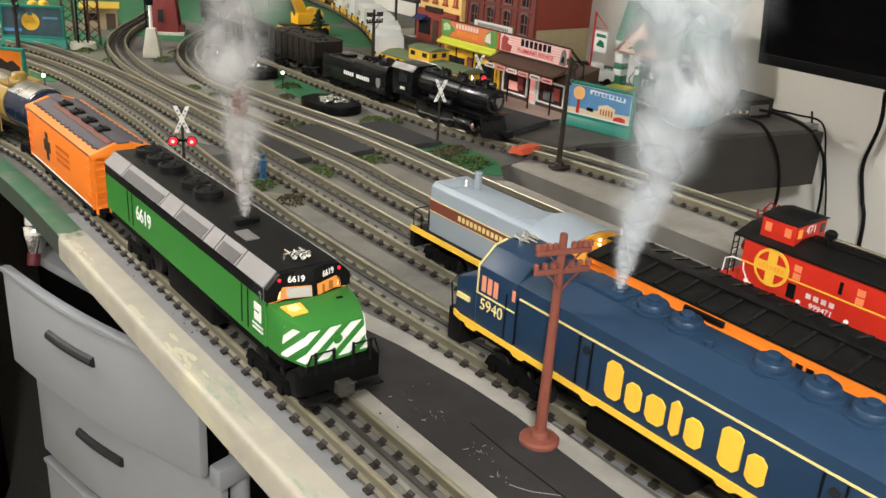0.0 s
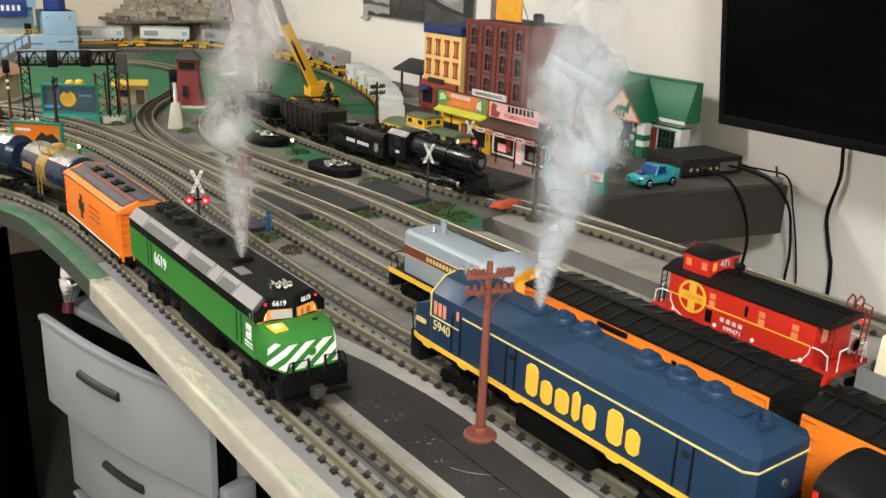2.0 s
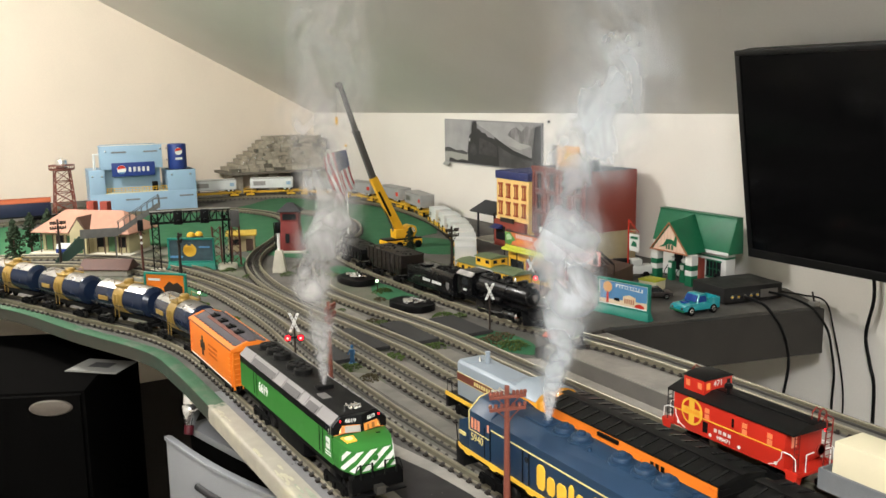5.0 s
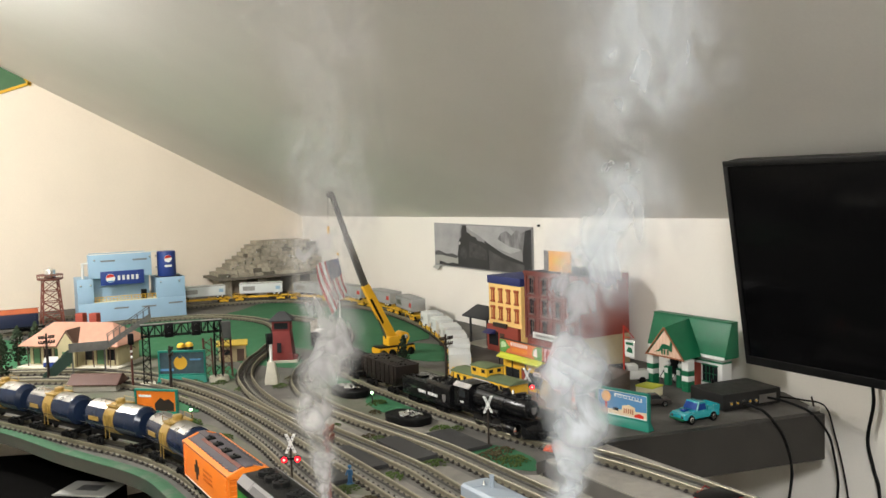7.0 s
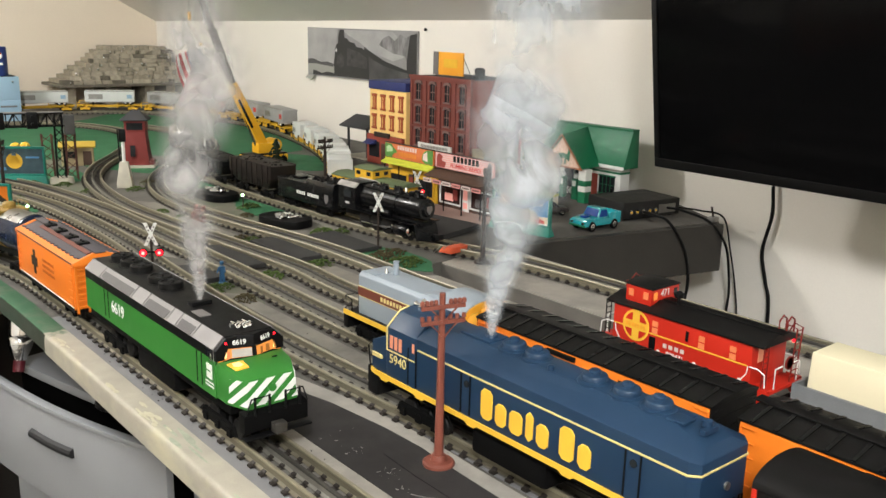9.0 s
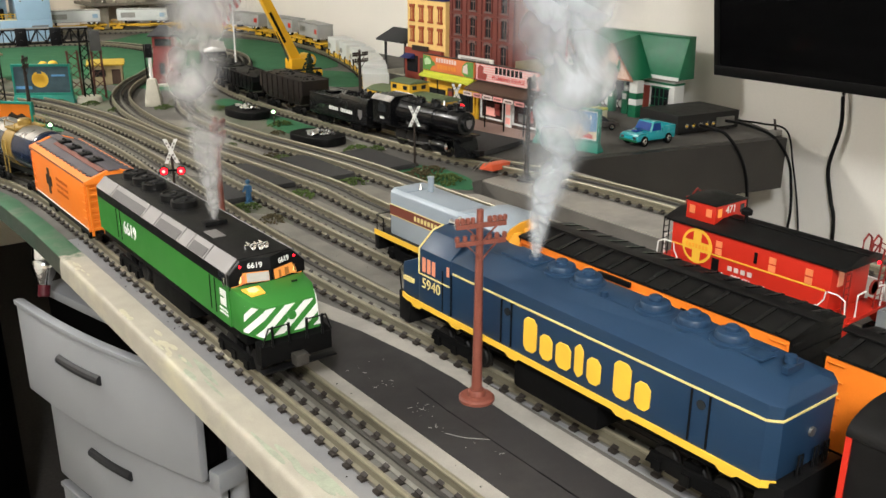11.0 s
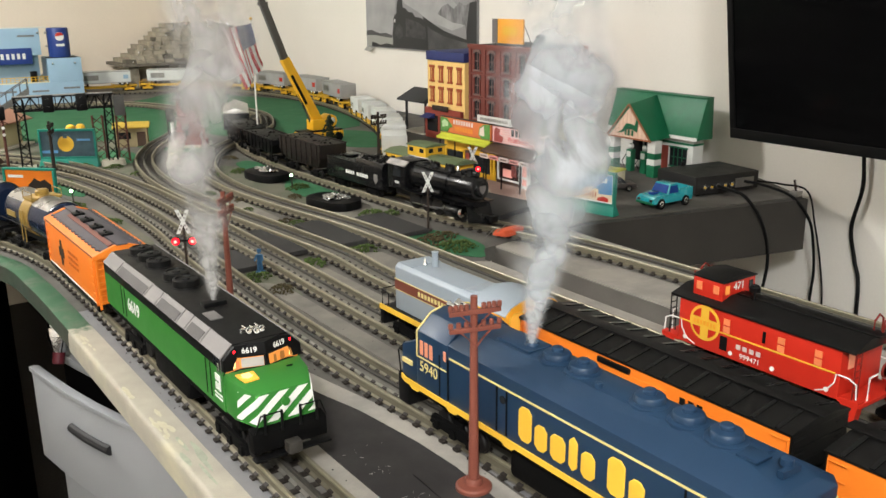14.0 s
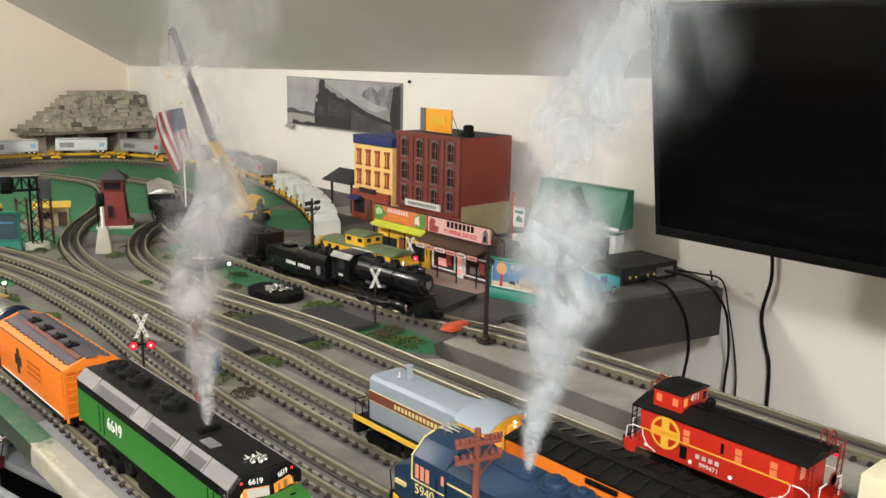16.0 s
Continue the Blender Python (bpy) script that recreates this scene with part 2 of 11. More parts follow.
def mist_material(name, tone):
    """Thin white vapour: soft wisps that scatter and pass light."""
    m = bpy.data.materials.new(name)
    m.use_nodes = True
    nt = m.node_tree
    nt.nodes.remove(nt.nodes["Principled BSDF"])
    N, L = nt.nodes.new, nt.links.new
    d = N("ShaderNodeBsdfDiffuse")
    d.inputs["Color"].default_value = (*tone, 1)
    tr = N("ShaderNodeBsdfTranslucent")
    tr.inputs["Color"].default_value = (*tone, 1)
    mx = N("ShaderNodeMixShader")
    mx.inputs[0].default_value = 0.5
    L(d.outputs[0], mx.inputs[1])
    L(tr.outputs[0], mx.inputs[2])
    # soft round falloff of each wisp
    uv = N("ShaderNodeUVMap")
    ln = N("ShaderNodeVectorMath")
    ln.operation = 'LENGTH'
    L(uv.outputs[0], ln.inputs[0])
    soft = N("ShaderNodeMapRange")
    soft.interpolation_type = 'SMOOTHERSTEP'
    soft.inputs["From Min"].default_value, soft.inputs["From Max"].default_value = 0.05, 1.0
    soft.inputs["To Min"].default_value, soft.inputs["To Max"].default_value = 1.0, 0.0
    L(ln.outputs["Value"], soft.inputs["Value"])
    # slow rolls and finer curls, drawn out upwards
    co = N("ShaderNodeTexCoord")
    mp = N("ShaderNodeMapping")
    mp.inputs["Scale"].default_value = (1, 1, 0.62)
    L(co.outputs["Object"], mp.inputs["Vector"])
    no = N("ShaderNodeTexNoise")
    no.inputs["Scale"].default_value, no.inputs["Detail"].default_value = 30, 4.0
    no.inputs["Roughness"].default_value, no.inputs["Distortion"].default_value = 0.5, 0.9
    L(mp.outputs["Vector"], no.inputs["Vector"])
    curl = N("ShaderNodeMapRange")
    curl.interpolation_type = 'SMOOTHSTEP'
    curl.inputs["From Min"].default_value, curl.inputs["From Max"].default_value = 0.32, 0.66
    curl.inputs["To Min"].default_value, curl.inputs["To Max"].default_value = 0.30, 1.20
    L(no.outputs[0], curl.inputs["Value"])
    den = N("ShaderNodeAttribute")
    den.attribute_name = "wisp_weight"
    m1 = N("ShaderNodeMath")
    m1.operation = 'MULTIPLY'
    L(soft.outputs[0], m1.inputs[0])
    L(curl.outputs[0], m1.inputs[1])
    m2 = N("ShaderNodeMath")
    m2.operation = 'MULTIPLY'
    m2.use_clamp = True
    L(m1.outputs[0], m2.inputs[0])
    L(den.outputs["Fac"], m2.inputs[1])
    clear = N("ShaderNodeBsdfTransparent")
    thin = N("ShaderNodeMixShader")
    L(m2.outputs[0], thin.inputs[0])
    L(clear.outputs[0], thin.inputs[1])
    L(mx.outputs[0], thin.inputs[2])
    L(thin.outputs[0], nt.nodes["Material Output"].inputs["Surface"])
    return m


VAPOUR = mist_material("grey_white_vapour", (0.60, 0.595, 0.59))
VAPOUR_COOL = mist_material("blue_white_vapour", (0.64, 0.68, 0.71))


# ---- building helpers ----
def finish(bm, name, mat):
    bmesh.ops.recalc_face_normals(bm, faces=bm.faces[:])
    for f in bm.faces:
        f.smooth = True
    for e in bm.edges:
        if len(e.link_faces) != 2 or e.calc_face_angle(0) > 0.55:
            e.smooth = False
    me = bpy.data.meshes.new(name)
    bm.to_mesh(me)
    bm.free()
    me.materials.append(mat)
    return me


def part(name, bm, mat, parent, label="", kind=""):
    ob = new(name, finish(bm, name, mat))
    ob.parent = parent
    return tagged(ob, label, kind=kind)


def solid(name, bm, mat, label="", category="", m=None, group="", kind=""):
    ob = new(name, finish(bm, name, mat))
    if m is not None:
        ob.matrix_world = m
    return tagged(ob, label, category, group, kind)


def thing(name, label, category, m=None, group="", kind=""):
    ob = new(name)
    ob.empty_display_size = 0.02
    if m is not None:
        ob.matrix_world = m
    return tagged(ob, label, category, group, kind)


def B():
    return bmesh.new()


def bx(bm, x0, x1, y0, y1, z0, z1):
    v = [bm.verts.new((x, y, z)) for z in (z0, z1) for x, y in ((x0, y0), (x1, y0), (x1, y1), (x0, y1))]
    for q in ((0, 1, 2, 3), (4, 5, 6, 7), (0, 1, 5, 4), (1, 2, 6, 5), (2, 3, 7, 6), (3, 0, 4, 7)):
        bm.faces.new([v[i] for i in q])
    return bm


def obx(x0, x1, y0, y1, z0, z1, bevel=0.0):
    bm = bx(B(), x0, x1, y0, y1, z0, z1)
    return bev(bm, bevel) if bevel else bm


def bev(bm, w, seg=2):
    bmesh.ops.recalc_face_normals(bm, faces=bm.faces[:])
    bmesh.ops.bevel(bm, geom=[e for e in bm.edges if e.calc_face_angle(0) > 0.4], offset=w, segments=seg, affect="EDGES", profile=0.6)
    return bm


def prism(bm, pts, axis, a, b):
    """An outline in the plane across an axis, pushed from a to b along it."""
    def at(p, t):
        return {"x": (t, p[0], p[1]), "y": (p[0], t, p[1]), "z": (p[0], p[1], t)}[axis]
    lo = [bm.verts.new(at(p, a)) for p in pts]
    hi = [bm.verts.new(at(p, b)) for p in pts]
    bm.faces.new(lo)
    bm.faces.new(hi)
    for i in range(len(pts)):
        j = (i + 1) % len(pts)
        bm.faces.new((lo[i], lo[j], hi[j], hi[i]))
    return bm


def hull(bm, pts):
    vs = [bm.verts.new(p) for p in pts]
    r = bmesh.ops.convex_hull(bm, input=vs)
    bmesh.ops.delete(bm, geom=[g for g in r["geom_interior"] if isinstance(g, bmesh.types.BMVert)], context="VERTS")
    return bm


def cyl(bm, p0, p1, r0, r1=None, n=12):
    r1 = r0 if r1 is None else r1
    p0, p1 = Vector(p0), Vector(p1)
    q = (p1 - p0).to_track_quat("Z", "Y")
    rings = []
    for p, r in ((p0, r0), (p1, r1)):
        rings.append([bm.verts.new(p + q @ Vector((r * math.cos(2 * math.pi * i / n), r * math.sin(2 * math.pi * i / n), 0))) for i in range(n)])
    bm.faces.new(rings[0])
    bm.faces.new(rings[1])
    for i in range(n):
        j = (i + 1) % n
        bm.faces.new((rings[0][i], rings[0][j], rings[1][j], rings[1][i]))
    return bm


def lathe(bm, prof, c, axis="z", n=20):
    """A turned form: (radius, height) from one end to the other about an axis through c."""
    rings = []
    for r, h in prof:
        ring = []
        for i in range(n):
            a = 2 * math.pi * i / n
            u, v = r * math.cos(a), r * math.sin(a)
            p = {"z": (u, v, h), "y": (u, h, v), "x": (h, u, v)}[axis]
            ring.append(bm.verts.new(Vector(c) + Vector(p)))
        rings.append(ring)
    for k in range(len(rings) - 1):
        for i in range(n):
            j = (i + 1) % n
            bm.faces.new((rings[k][i], rings[k][j], rings[k + 1][j], rings[k + 1][i]))
    bm.faces.new(rings[0])
    bm.faces.new(rings[-1])
    return bm


def pipe(bm, pts, r, n=6):
    """A round rod or cable through the points."""
    pts = [Vector(p) for p in pts]
    rings = []
    for k, p in enumerate(pts):
        d = (pts[min(k + 1, len(pts) - 1)] - pts[max(k - 1, 0)]).normalized()
        side = d.cross(Vector((0.31, 0.17, 0.94))).normalized()
        up = side.cross(d)
        rings.append([bm.verts.new(p + r * (math.cos(2 * math.pi * i / n) * side + math.sin(2 * math.pi * i / n) * up)) for i in range(n)])
    for k in range(len(rings) - 1):
        for i in range(n):
            j = (i + 1) % n
            bm.faces.new((rings[k][i], rings[k][j], rings[k + 1][j], rings[k + 1][i]))
    bm.faces.new(rings[0])
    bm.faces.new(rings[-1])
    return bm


def ball(bm, c, r, sub=2, squash=1.0, rough=0.0):
    g = bmesh.ops.create_icosphere(bm, subdivisions=sub, radius=1.0)
    for v in g["verts"]:
        p = v.co.copy()
        if rough:
            p *= 1 + rough * noise.noise(p * 1.7 + Vector(c) * 37)
        v.co = Vector(c) + Vector((p.x * r, p.y * r, p.z * r * squash))
    return bm


def spline(pts, step=0.02):
    """Points evenly laid along a smooth line through pts, in the plane."""
    P = [Vector((*p, 0)) for p in pts]
    P = [2 * P[0] - P[1], *P, 2 * P[-1] - P[-2]]
    raw = []
    for i in range(1, len(P) - 2):
        for k in range(24):
            t = k / 24
            a, b, c, d = P[i - 1 : i + 3]
            raw.append(0.5 * (2 * b + (c - a) * t + (2 * a - 5 * b + 4 * c - d) * t * t + (3 * b - a - 3 * c + d) * t ** 3))
    raw.append(P[-2])
    out, left = [raw[0]], step
    for p, q in zip(raw, raw[1:]):
        length = (q - p).length
        d = 0.0
        while length - d >= left:
            d += left
            out.append(p + (q - p) * (d / length))
            left = step
        left -= length - d
    return out


def heading(line, k):
    return (line[min(k + 1, len(line) - 1)] - line[max(k - 1, 0)]).normalized()


def strip(bm, line, offs, z0, z1):
    """A bar along a line in the plane between two side offsets (right is plus) and two heights."""
    rings = []
    for k, p in enumerate(line):
        d = heading(line, k)
        s = Vector((d.y, -d.x, 0))
        rings.append([bm.verts.new((*(p + s * o).xy, z)) for o, z in ((offs[0], z0), (offs[1], z0), (offs[-1], z1), (offs[-2] if len(offs) > 2 else offs[0], z1))])
    for a, b in zip(rings, rings[1:]):
        for i in range(4):
            j = (i + 1) % 4
            bm.faces.new((a[i], a[j], b[j], b[i]))
    bm.faces.new(rings[0])
    bm.faces.new(rings[-1])
    return bm


def text(name, body, size, mat, parent, m, label="", stretch=1.0, bold=0.0):
    cu = bpy.data.curves.new(name, "FONT")
    cu.body, cu.size, cu.align_x, cu.align_y, cu.extrude, cu.offset = body, size, "CENTER", "CENTER", 0.0002, bold
    tmp = bpy.data.objects.new(name, cu)
    scene.collection.objects.link(tmp)
    me = bpy.data.meshes.new_from_object(tmp.evaluated_get(bpy.context.evaluated_depsgraph_get()))
    bpy.data.objects.remove(tmp)
    me.materials.clear()
    me.materials.append(mat)
    me.name = name
    ob = new(name, me)
    ob.parent = parent
    ob.matrix_basis = m @ Matrix.Diagonal((stretch, 1, 1, 1))
    return tagged(ob, label)


def facing(x, y, z, way):
    """The pose of writing on a side that looks along way: -x, +x, -y or +y."""
    rz = {"-x": -90, "+x": 90, "-y": 0, "+y": 180}[way]
    return pose(x, y, z, 90, 0, rz)


def bars(name, n, length, height, mat, parent, m, label="", gap=0.35, seed=1):
    """Plain upright blocks that stand in for a row of marks."""
    rnd = random.Random(seed)
    bm = B()
    w = length / n
    for i in range(n):
        x = -length / 2 + w * (i + 0.5)
        a = w * (1 - gap) / 2
        h = height / 2
        bx(bm, x - a, x + a, -h, h, 0, 0.0003)
    ob = part(name, bm, mat, parent, label, kind="stuff")
    ob.matrix_basis = m
    return ob


def wheelset(parent, y, r, gauge=0.0172, zc=None, name="wheel"):
    zc = 0.014 + r if zc is None else zc
    for s in (-1, 1):
        bm = B()
        lathe(bm, [(r * 0.3, s * (gauge + 0.0018)), (r * 0.92, s * (gauge + 0.0012)), (r, s * gauge), (r, s * (gauge - 0.002)), (r * 1.1, s * (gauge - 0.0024)), (r * 1.1, s * (gauge - 0.004)), (r * 0.3, s * (gauge - 0.0036))], (0, y, zc), "x", 14)
        part(name, bm, WHEEL, parent)


def truck_frame(parent, y, axles, gap, r, mat=None, wide=0.0235):
    """A running gear unit with side frames and wheels."""
    mat = mat or TRUCK_SHADE_BLACK
    half = gap * (axles - 1) / 2
    bm = B()
    for s in (-1, 1):
        x0, x1 = sorted((s * (wide - 0.003), s * wide))
        prism(bm, [(y - half - r, 0.014 + r * 0.8), (y - half - r * 0.6, 0.014 + r * 1.7), (y + half + r * 0.6, 0.014 + r * 1.7), (y + half + r, 0.014 + r * 0.8), (y + half * 0.5, 0.014 + r * 0.7), (y - half * 0.5, 0.014 + r * 0.7)], "x", x0, x1)
        for k in range(axles):
            ya = y - half + gap * k
            bx(bm, s * wide - 0.0015, s * wide + 0.0015, ya - 0.0035, ya + 0.0035, 0.014 + r * 0.55, 0.014 + r * 1.35)
    bx(bm, -wide * 0.8, wide * 0.8, y - 0.006, y + 0.006, 0.014 + r * 0.9, 0.014 + r * 1.9)
    t = part("truck", bm, mat, parent)
    for k in range(axles):
        wheelset(t, y - half + gap * k, r)
    return t


def coupler(parent, y, way, z=0.027, mat=None):
    bm = B()
    bx(bm, -0.003, 0.003, min(y, y + way * 0.014), max(y, y + way * 0.014), z - 0.003, z + 0.003)
    a, b = sorted((y + way * 0.011, y + way * 0.020))
    bx(bm, -0.0065, 0.0045, a, b, z - 0.0045, z + 0.0045)
    return part("coupler", bev(bm, 0.001), mat or BLACK, parent)


# ---- the room ----
WX, FY, FZ, CZ = 1.68, 3.86, -0.85, 1.36     # long wall, far wall, floor, flat ceiling
KNEE, SLOPE, DROP = 0.343, 0.517, 0.0152      # long wall's height at its far end, rise of the sloped ceiling, rise towards the near end
LX, NY = -2.2, -2.6
flat_x = WX - (CZ - KNEE) / SLOPE
bm = bx(B(), LX - 0.1, WX + 0.1, NY - 0.1, FY + 0.1, FZ - 0.1, FZ)
solid("floor", bm, FLOOR, "dark carpeted floor under the layout", "floor", kind="structure")
bm = prism(B(), [(NY, FZ), (FY, FZ), (FY, KNEE + 0.01), (NY, KNEE + 0.01 + (FY - NY) * DROP)], "x", WX, WX + 0.1)
solid("wall_east", bm, WALL, "low cream-painted knee wall behind the layout", "wall", kind="structure")
bm = prism(B(), [(LX, FZ), (WX, FZ), (WX, KNEE), (flat_x, CZ), (LX, CZ)], "y", FY, FY + 0.1)
solid("wall_north", bm, WALL_TAN, "tan-painted gable wall under a sloped ceiling", "wall", kind="structure")
bm = prism(B(), [(LX, FZ), (WX, FZ), (WX, KNEE), (flat_x, CZ), (LX, CZ)], "y", NY - 0.1, NY)
solid("wall_south", bm, WALL_TAN, "tan-painted gable wall", "wall", kind="structure")
bm = bx(B(), LX - 0.1, LX, NY, FY, FZ, CZ)
solid("wall_west", bm, WALL, "cream-painted wall", "wall", kind="structure")
bm = B()
rows = []
for y, k in ((NY, KNEE + (FY - NY) * DROP), (FY, KNEE)):
    rows.append([bm.verts.new((x, y, z)) for x, z in ((WX + 0.1, k - 0.1 * SLOPE), (flat_x, CZ), (LX, CZ), (LX, CZ + 0.1), (flat_x, CZ + 0.1), (WX + 0.1, k + 0.08))])
for i in range(6):
    bm.faces.new((rows[0][i], rows[0][(i + 1) % 6], rows[1][(i + 1) % 6], rows[1][i]))
bm.faces.new(rows[0])
bm.faces.new(rows[1])
solid("ceiling", bm, CEIL, "grey-white sloped attic ceiling", "ceiling", kind="structure")

# ---- the layout table ----
T1 = spline([(0.418, -0.62), (0.418, 0.2), (0.418, 0.9), (0.418, 1.15), (0.410, 1.32), (0.375, 1.47), (0.300, 1.64), (0.175, 1.92), (0.02, 2.15), (-0.22, 2.32), (-0.6, 2.42)])
T2 = spline([(0.585, -0.62), (0.578, 0.2), (0.570, 0.55), (0.560, 0.75), (0.560, 0.95), (0.572, 1.2), (0.588, 1.4), (0.590, 1.6), (0.580, 1.78), (0.545, 1.95), (0.47, 2.12), (0.34, 2.28), (0.1, 2.42), (-0.3, 2.52), (-0.7, 2.55)])
T3 = spline([(0.650, -0.62), (0.650, 0.3), (0.650, 0.85), (0.654, 1.1), (0.655, 1.4), (0.652, 1.65), (0.635, 1.85), (0.595, 2.05), (0.51, 2.24), (0.34, 2.42), (0.05, 2.55), (-0.4, 2.62)])
T4 = spline([(0.728, -0.62), (0.728, 0.4), (0.730, 0.95), (0.737, 1.1), (0.722, 1.3), (0.704, 1.5), (0.698, 1.68), (0.715, 1.86), (0.755, 2.03), (0.825, 2.18), (0.93, 2.34), (1.05, 2.56), (1.12, 2.85), (1.02, 3.12), (0.8, 3.21), (0.5, 3.22), (0.2, 3.195), (-0.1, 3.19), (-0.5, 3.23)])
T5 = spline([(0.838, -0.62), (0.838, 0.4), (0.835, 0.95), (0.832, 1.2), (0.802, 1.45), (0.792, 1.62), (0.812, 1.78), (0.860, 1.92), (0.94, 2.05), (1.06, 2.18), (1.2, 2.36), (1.28, 2.62), (1.22, 2.95)])
T6 = spline([(1.050, -0.62), (1.050, 0.4), (1.048, 0.78), (1.030, 0.97), (0.997, 1.12), (0.983, 1.22), (0.976, 1.34), (0.970, 1.50), (0.968, 1.72), (0.985, 1.95), (1.03, 2.15), (1.12, 2.36), (1.26, 2.56)])
T7 = spline([(1.124, 1.28), (1.110, 1.42), (1.122, 1.54), (1.185, 1.67), (1.30, 1.86), (1.42, 2.12), (1.52, 2.45), (1.565, 2.8), (1.52, 3.16), (1.36, 3.40), (1.05, 3.49), (0.6, 3.50), (0.1, 3.44), (-0.4, 3.34), (-0.9, 3.2)])

edge = spline([(0.361, -0.7), (0.361, 0.4), (0.361, 1.0), (0.358, 1.24), (0.342, 1.38), (0.256, 1.60), (0.150, 1.88), (-0.02, 2.06), (-0.25, 2.23), (-0.7, 2.30)], 0.03)
table = thing("table_top", "plywood train table with grey and green painted top", "table", kind="structure")
outline = [(p.x, p.y) for p in edge] + [(-0.7, FY - 0.02), (WX - 0.004, FY - 0.02), (WX - 0.004, 1.10), (1.600, 0.955), (1.13, 1.062), (0.935, 1.030), (0.900, 0.985), (0.900, -0.7)]
part("board", prism(B(), outline, "z", -0.022, 0.0), GREY_PAINT, table, "grey painted board")
part("side_board", bx(B(), 0.957, 1.105, -0.7, 1.040, -0.034, -0.001), LIGHT_STRIP, table, "pale grey narrow board")
# dark facing on the pale board imitates the shade in the slot
part("side_board_shade", bx(B(), 0.9548, 0.9568, -0.7, 1.040, -0.036, -0.003), FASCIA_SHADE, table, "dark facing for the shade in the slot")
part("fascia", strip(B(), [p for p in edge if p.y > 1.02], (-0.0018, 0.004), -0.0222, 0.0002), FASCIA_EDGE, table, "wooden board edge smeared with paint, its shade in the dark colour")
bm = B()
a, b = Vector((1.112, 1.066)), Vector((1.594, 0.955))
n = Vector((a.y - b.y, b.x - a.x)).normalized() * 0.018
bm = prism(bm, [tuple(a - n * 0.05), tuple(b - n * 0.05), tuple(b - n), tuple(a - n)], "z", -0.094, -0.001)
part("end_fascia", bm, FASCIA_BLACK, table, "black painted board end")
bm = B()
for x, y in ((0.45, -0.4), (0.88, -0.4), (0.80, 1.32), (1.5, 1.2), (1.5, 3.5), (0.2, 3.5), (1.03, -0.4)):
    bx(bm, x - 0.02, x + 0.02, y - 0.02, y + 0.02, FZ, -0.03 if x == 1.03 else -0.0225)
part("table_legs", bm, FASCIA_GREY, table, "wooden legs", kind="stuff")


def painted(name, bm, mat, label):
    return part(name, bm, mat, table, label)


painted("edging", bev(strip(B(), [p for p in edge if p.y > 1.03], (-0.0022, 0.0225), 0.0005, 0.0022), 0.0007), EDGE_PAINT, "green painted edging, smeared with cream")


def rolled_edge(line, prof):
    """A strip with a rounded section, from (side offset, height) pairs, along a line in the plane."""
    bm = B()
    rings = []
    for k, p in enumerate(line):
        d = heading(line, k)
        s = Vector((d.y, -d.x, 0))
        rings.append([bm.verts.new((*(p + s * o).xy, z)) for o, z in prof])
    n = len(prof)
    for a, b in zip(rings, rings[1:]):
        for i in range(n):
            bm.faces.new((a[i], a[(i + 1) % n], b[(i + 1) % n], b[i]))
    bm.faces.new(rings[0])
    bm.faces.new(rings[-1])
    return bm


painted("edging", rolled_edge([p for p in edge if p.y < 1.045], [(0.0225, 0.0005), (0.0225, 0.0023), (0.0016, 0.0023), (-0.0004, 0.0020), (-0.0018, 0.0011), (-0.0027, -0.0006), (-0.0032, -0.0032), (-0.0036, -0.0080), (-0.0038, -0.0215), (0.004, -0.0215), (0.004, 0.0005)]), EDGE_PAINT, "cream painted rounded edging smeared with green")
painted("road", prism(B(), [(0.463, 1.12), (0.461, 0.60), (0.460, -0.7), (0.522, -0.7), (0.525, 0.38), (0.529, 0.50), (0.532, 0.55), (0.530, 0.602), (0.521, 0.678), (0.508, 0.735), (0.494, 0.82), (0.480, 0.98)], "z", 0.0003, 0.0016), ASPHALT, "black painted road strip with white scratches")
painted("pale_strip", prism(B(), [(0.5225, -0.7), (0.5255, 0.38), (0.5295, 0.50), (0.5325, 0.55), (0.5305, 0.602), (0.5215, 0.678), (0.5085, 0.735), (0.4945, 0.82), (0.4805, 0.98), (0.495, 0.98), (0.516, 0.82), (0.531, 0.735), (0.541, 0.678), (0.547, 0.602), (0.548, 0.55), (0.546, 0.50), (0.544, 0.38), (0.542, -0.7)], "z", 0.0003, 0.0014), LIGHT_STRIP, "pale grey painted strip")
painted("pale_strip", prism(B(), [(0.442, -0.7), (0.4595, -0.7), (0.4605, 0.60), (0.4622, 1.0), (0.446, 0.9)], "z", 0.0003, 0.0014), LIGHT_STRIP, "pale grey painted strip")
# strips further back take the dimmed copy in place of weaker light
for x0, x1, y0, y1 in ((0.598, 0.622, 0.55, 1.05), (0.682, 0.702, 0.3, 1.10), (0.765, 0.802, 0.3, 1.10), (0.864, 0.898, -0.6, 0.97), (0.615, 0.628, 1.3, 1.8), (0.682, 0.694, 1.36, 1.8), (0.742, 0.772, 1.34, 1.72), (0.455, 0.53, 1.2, 1.45), (0.86, 0.95, 1.30, 1.42)):
    painted("pale_strip", prism(B(), [(x0, y0), (x1, y0 - 0.02), (x1, y1), (x0, y1 + 0.03)], "z", 0.0003, 0.0013), LIGHT_STRIP if y0 < 0 else DIMMED_STRIP, "grey strip painted between tracks")
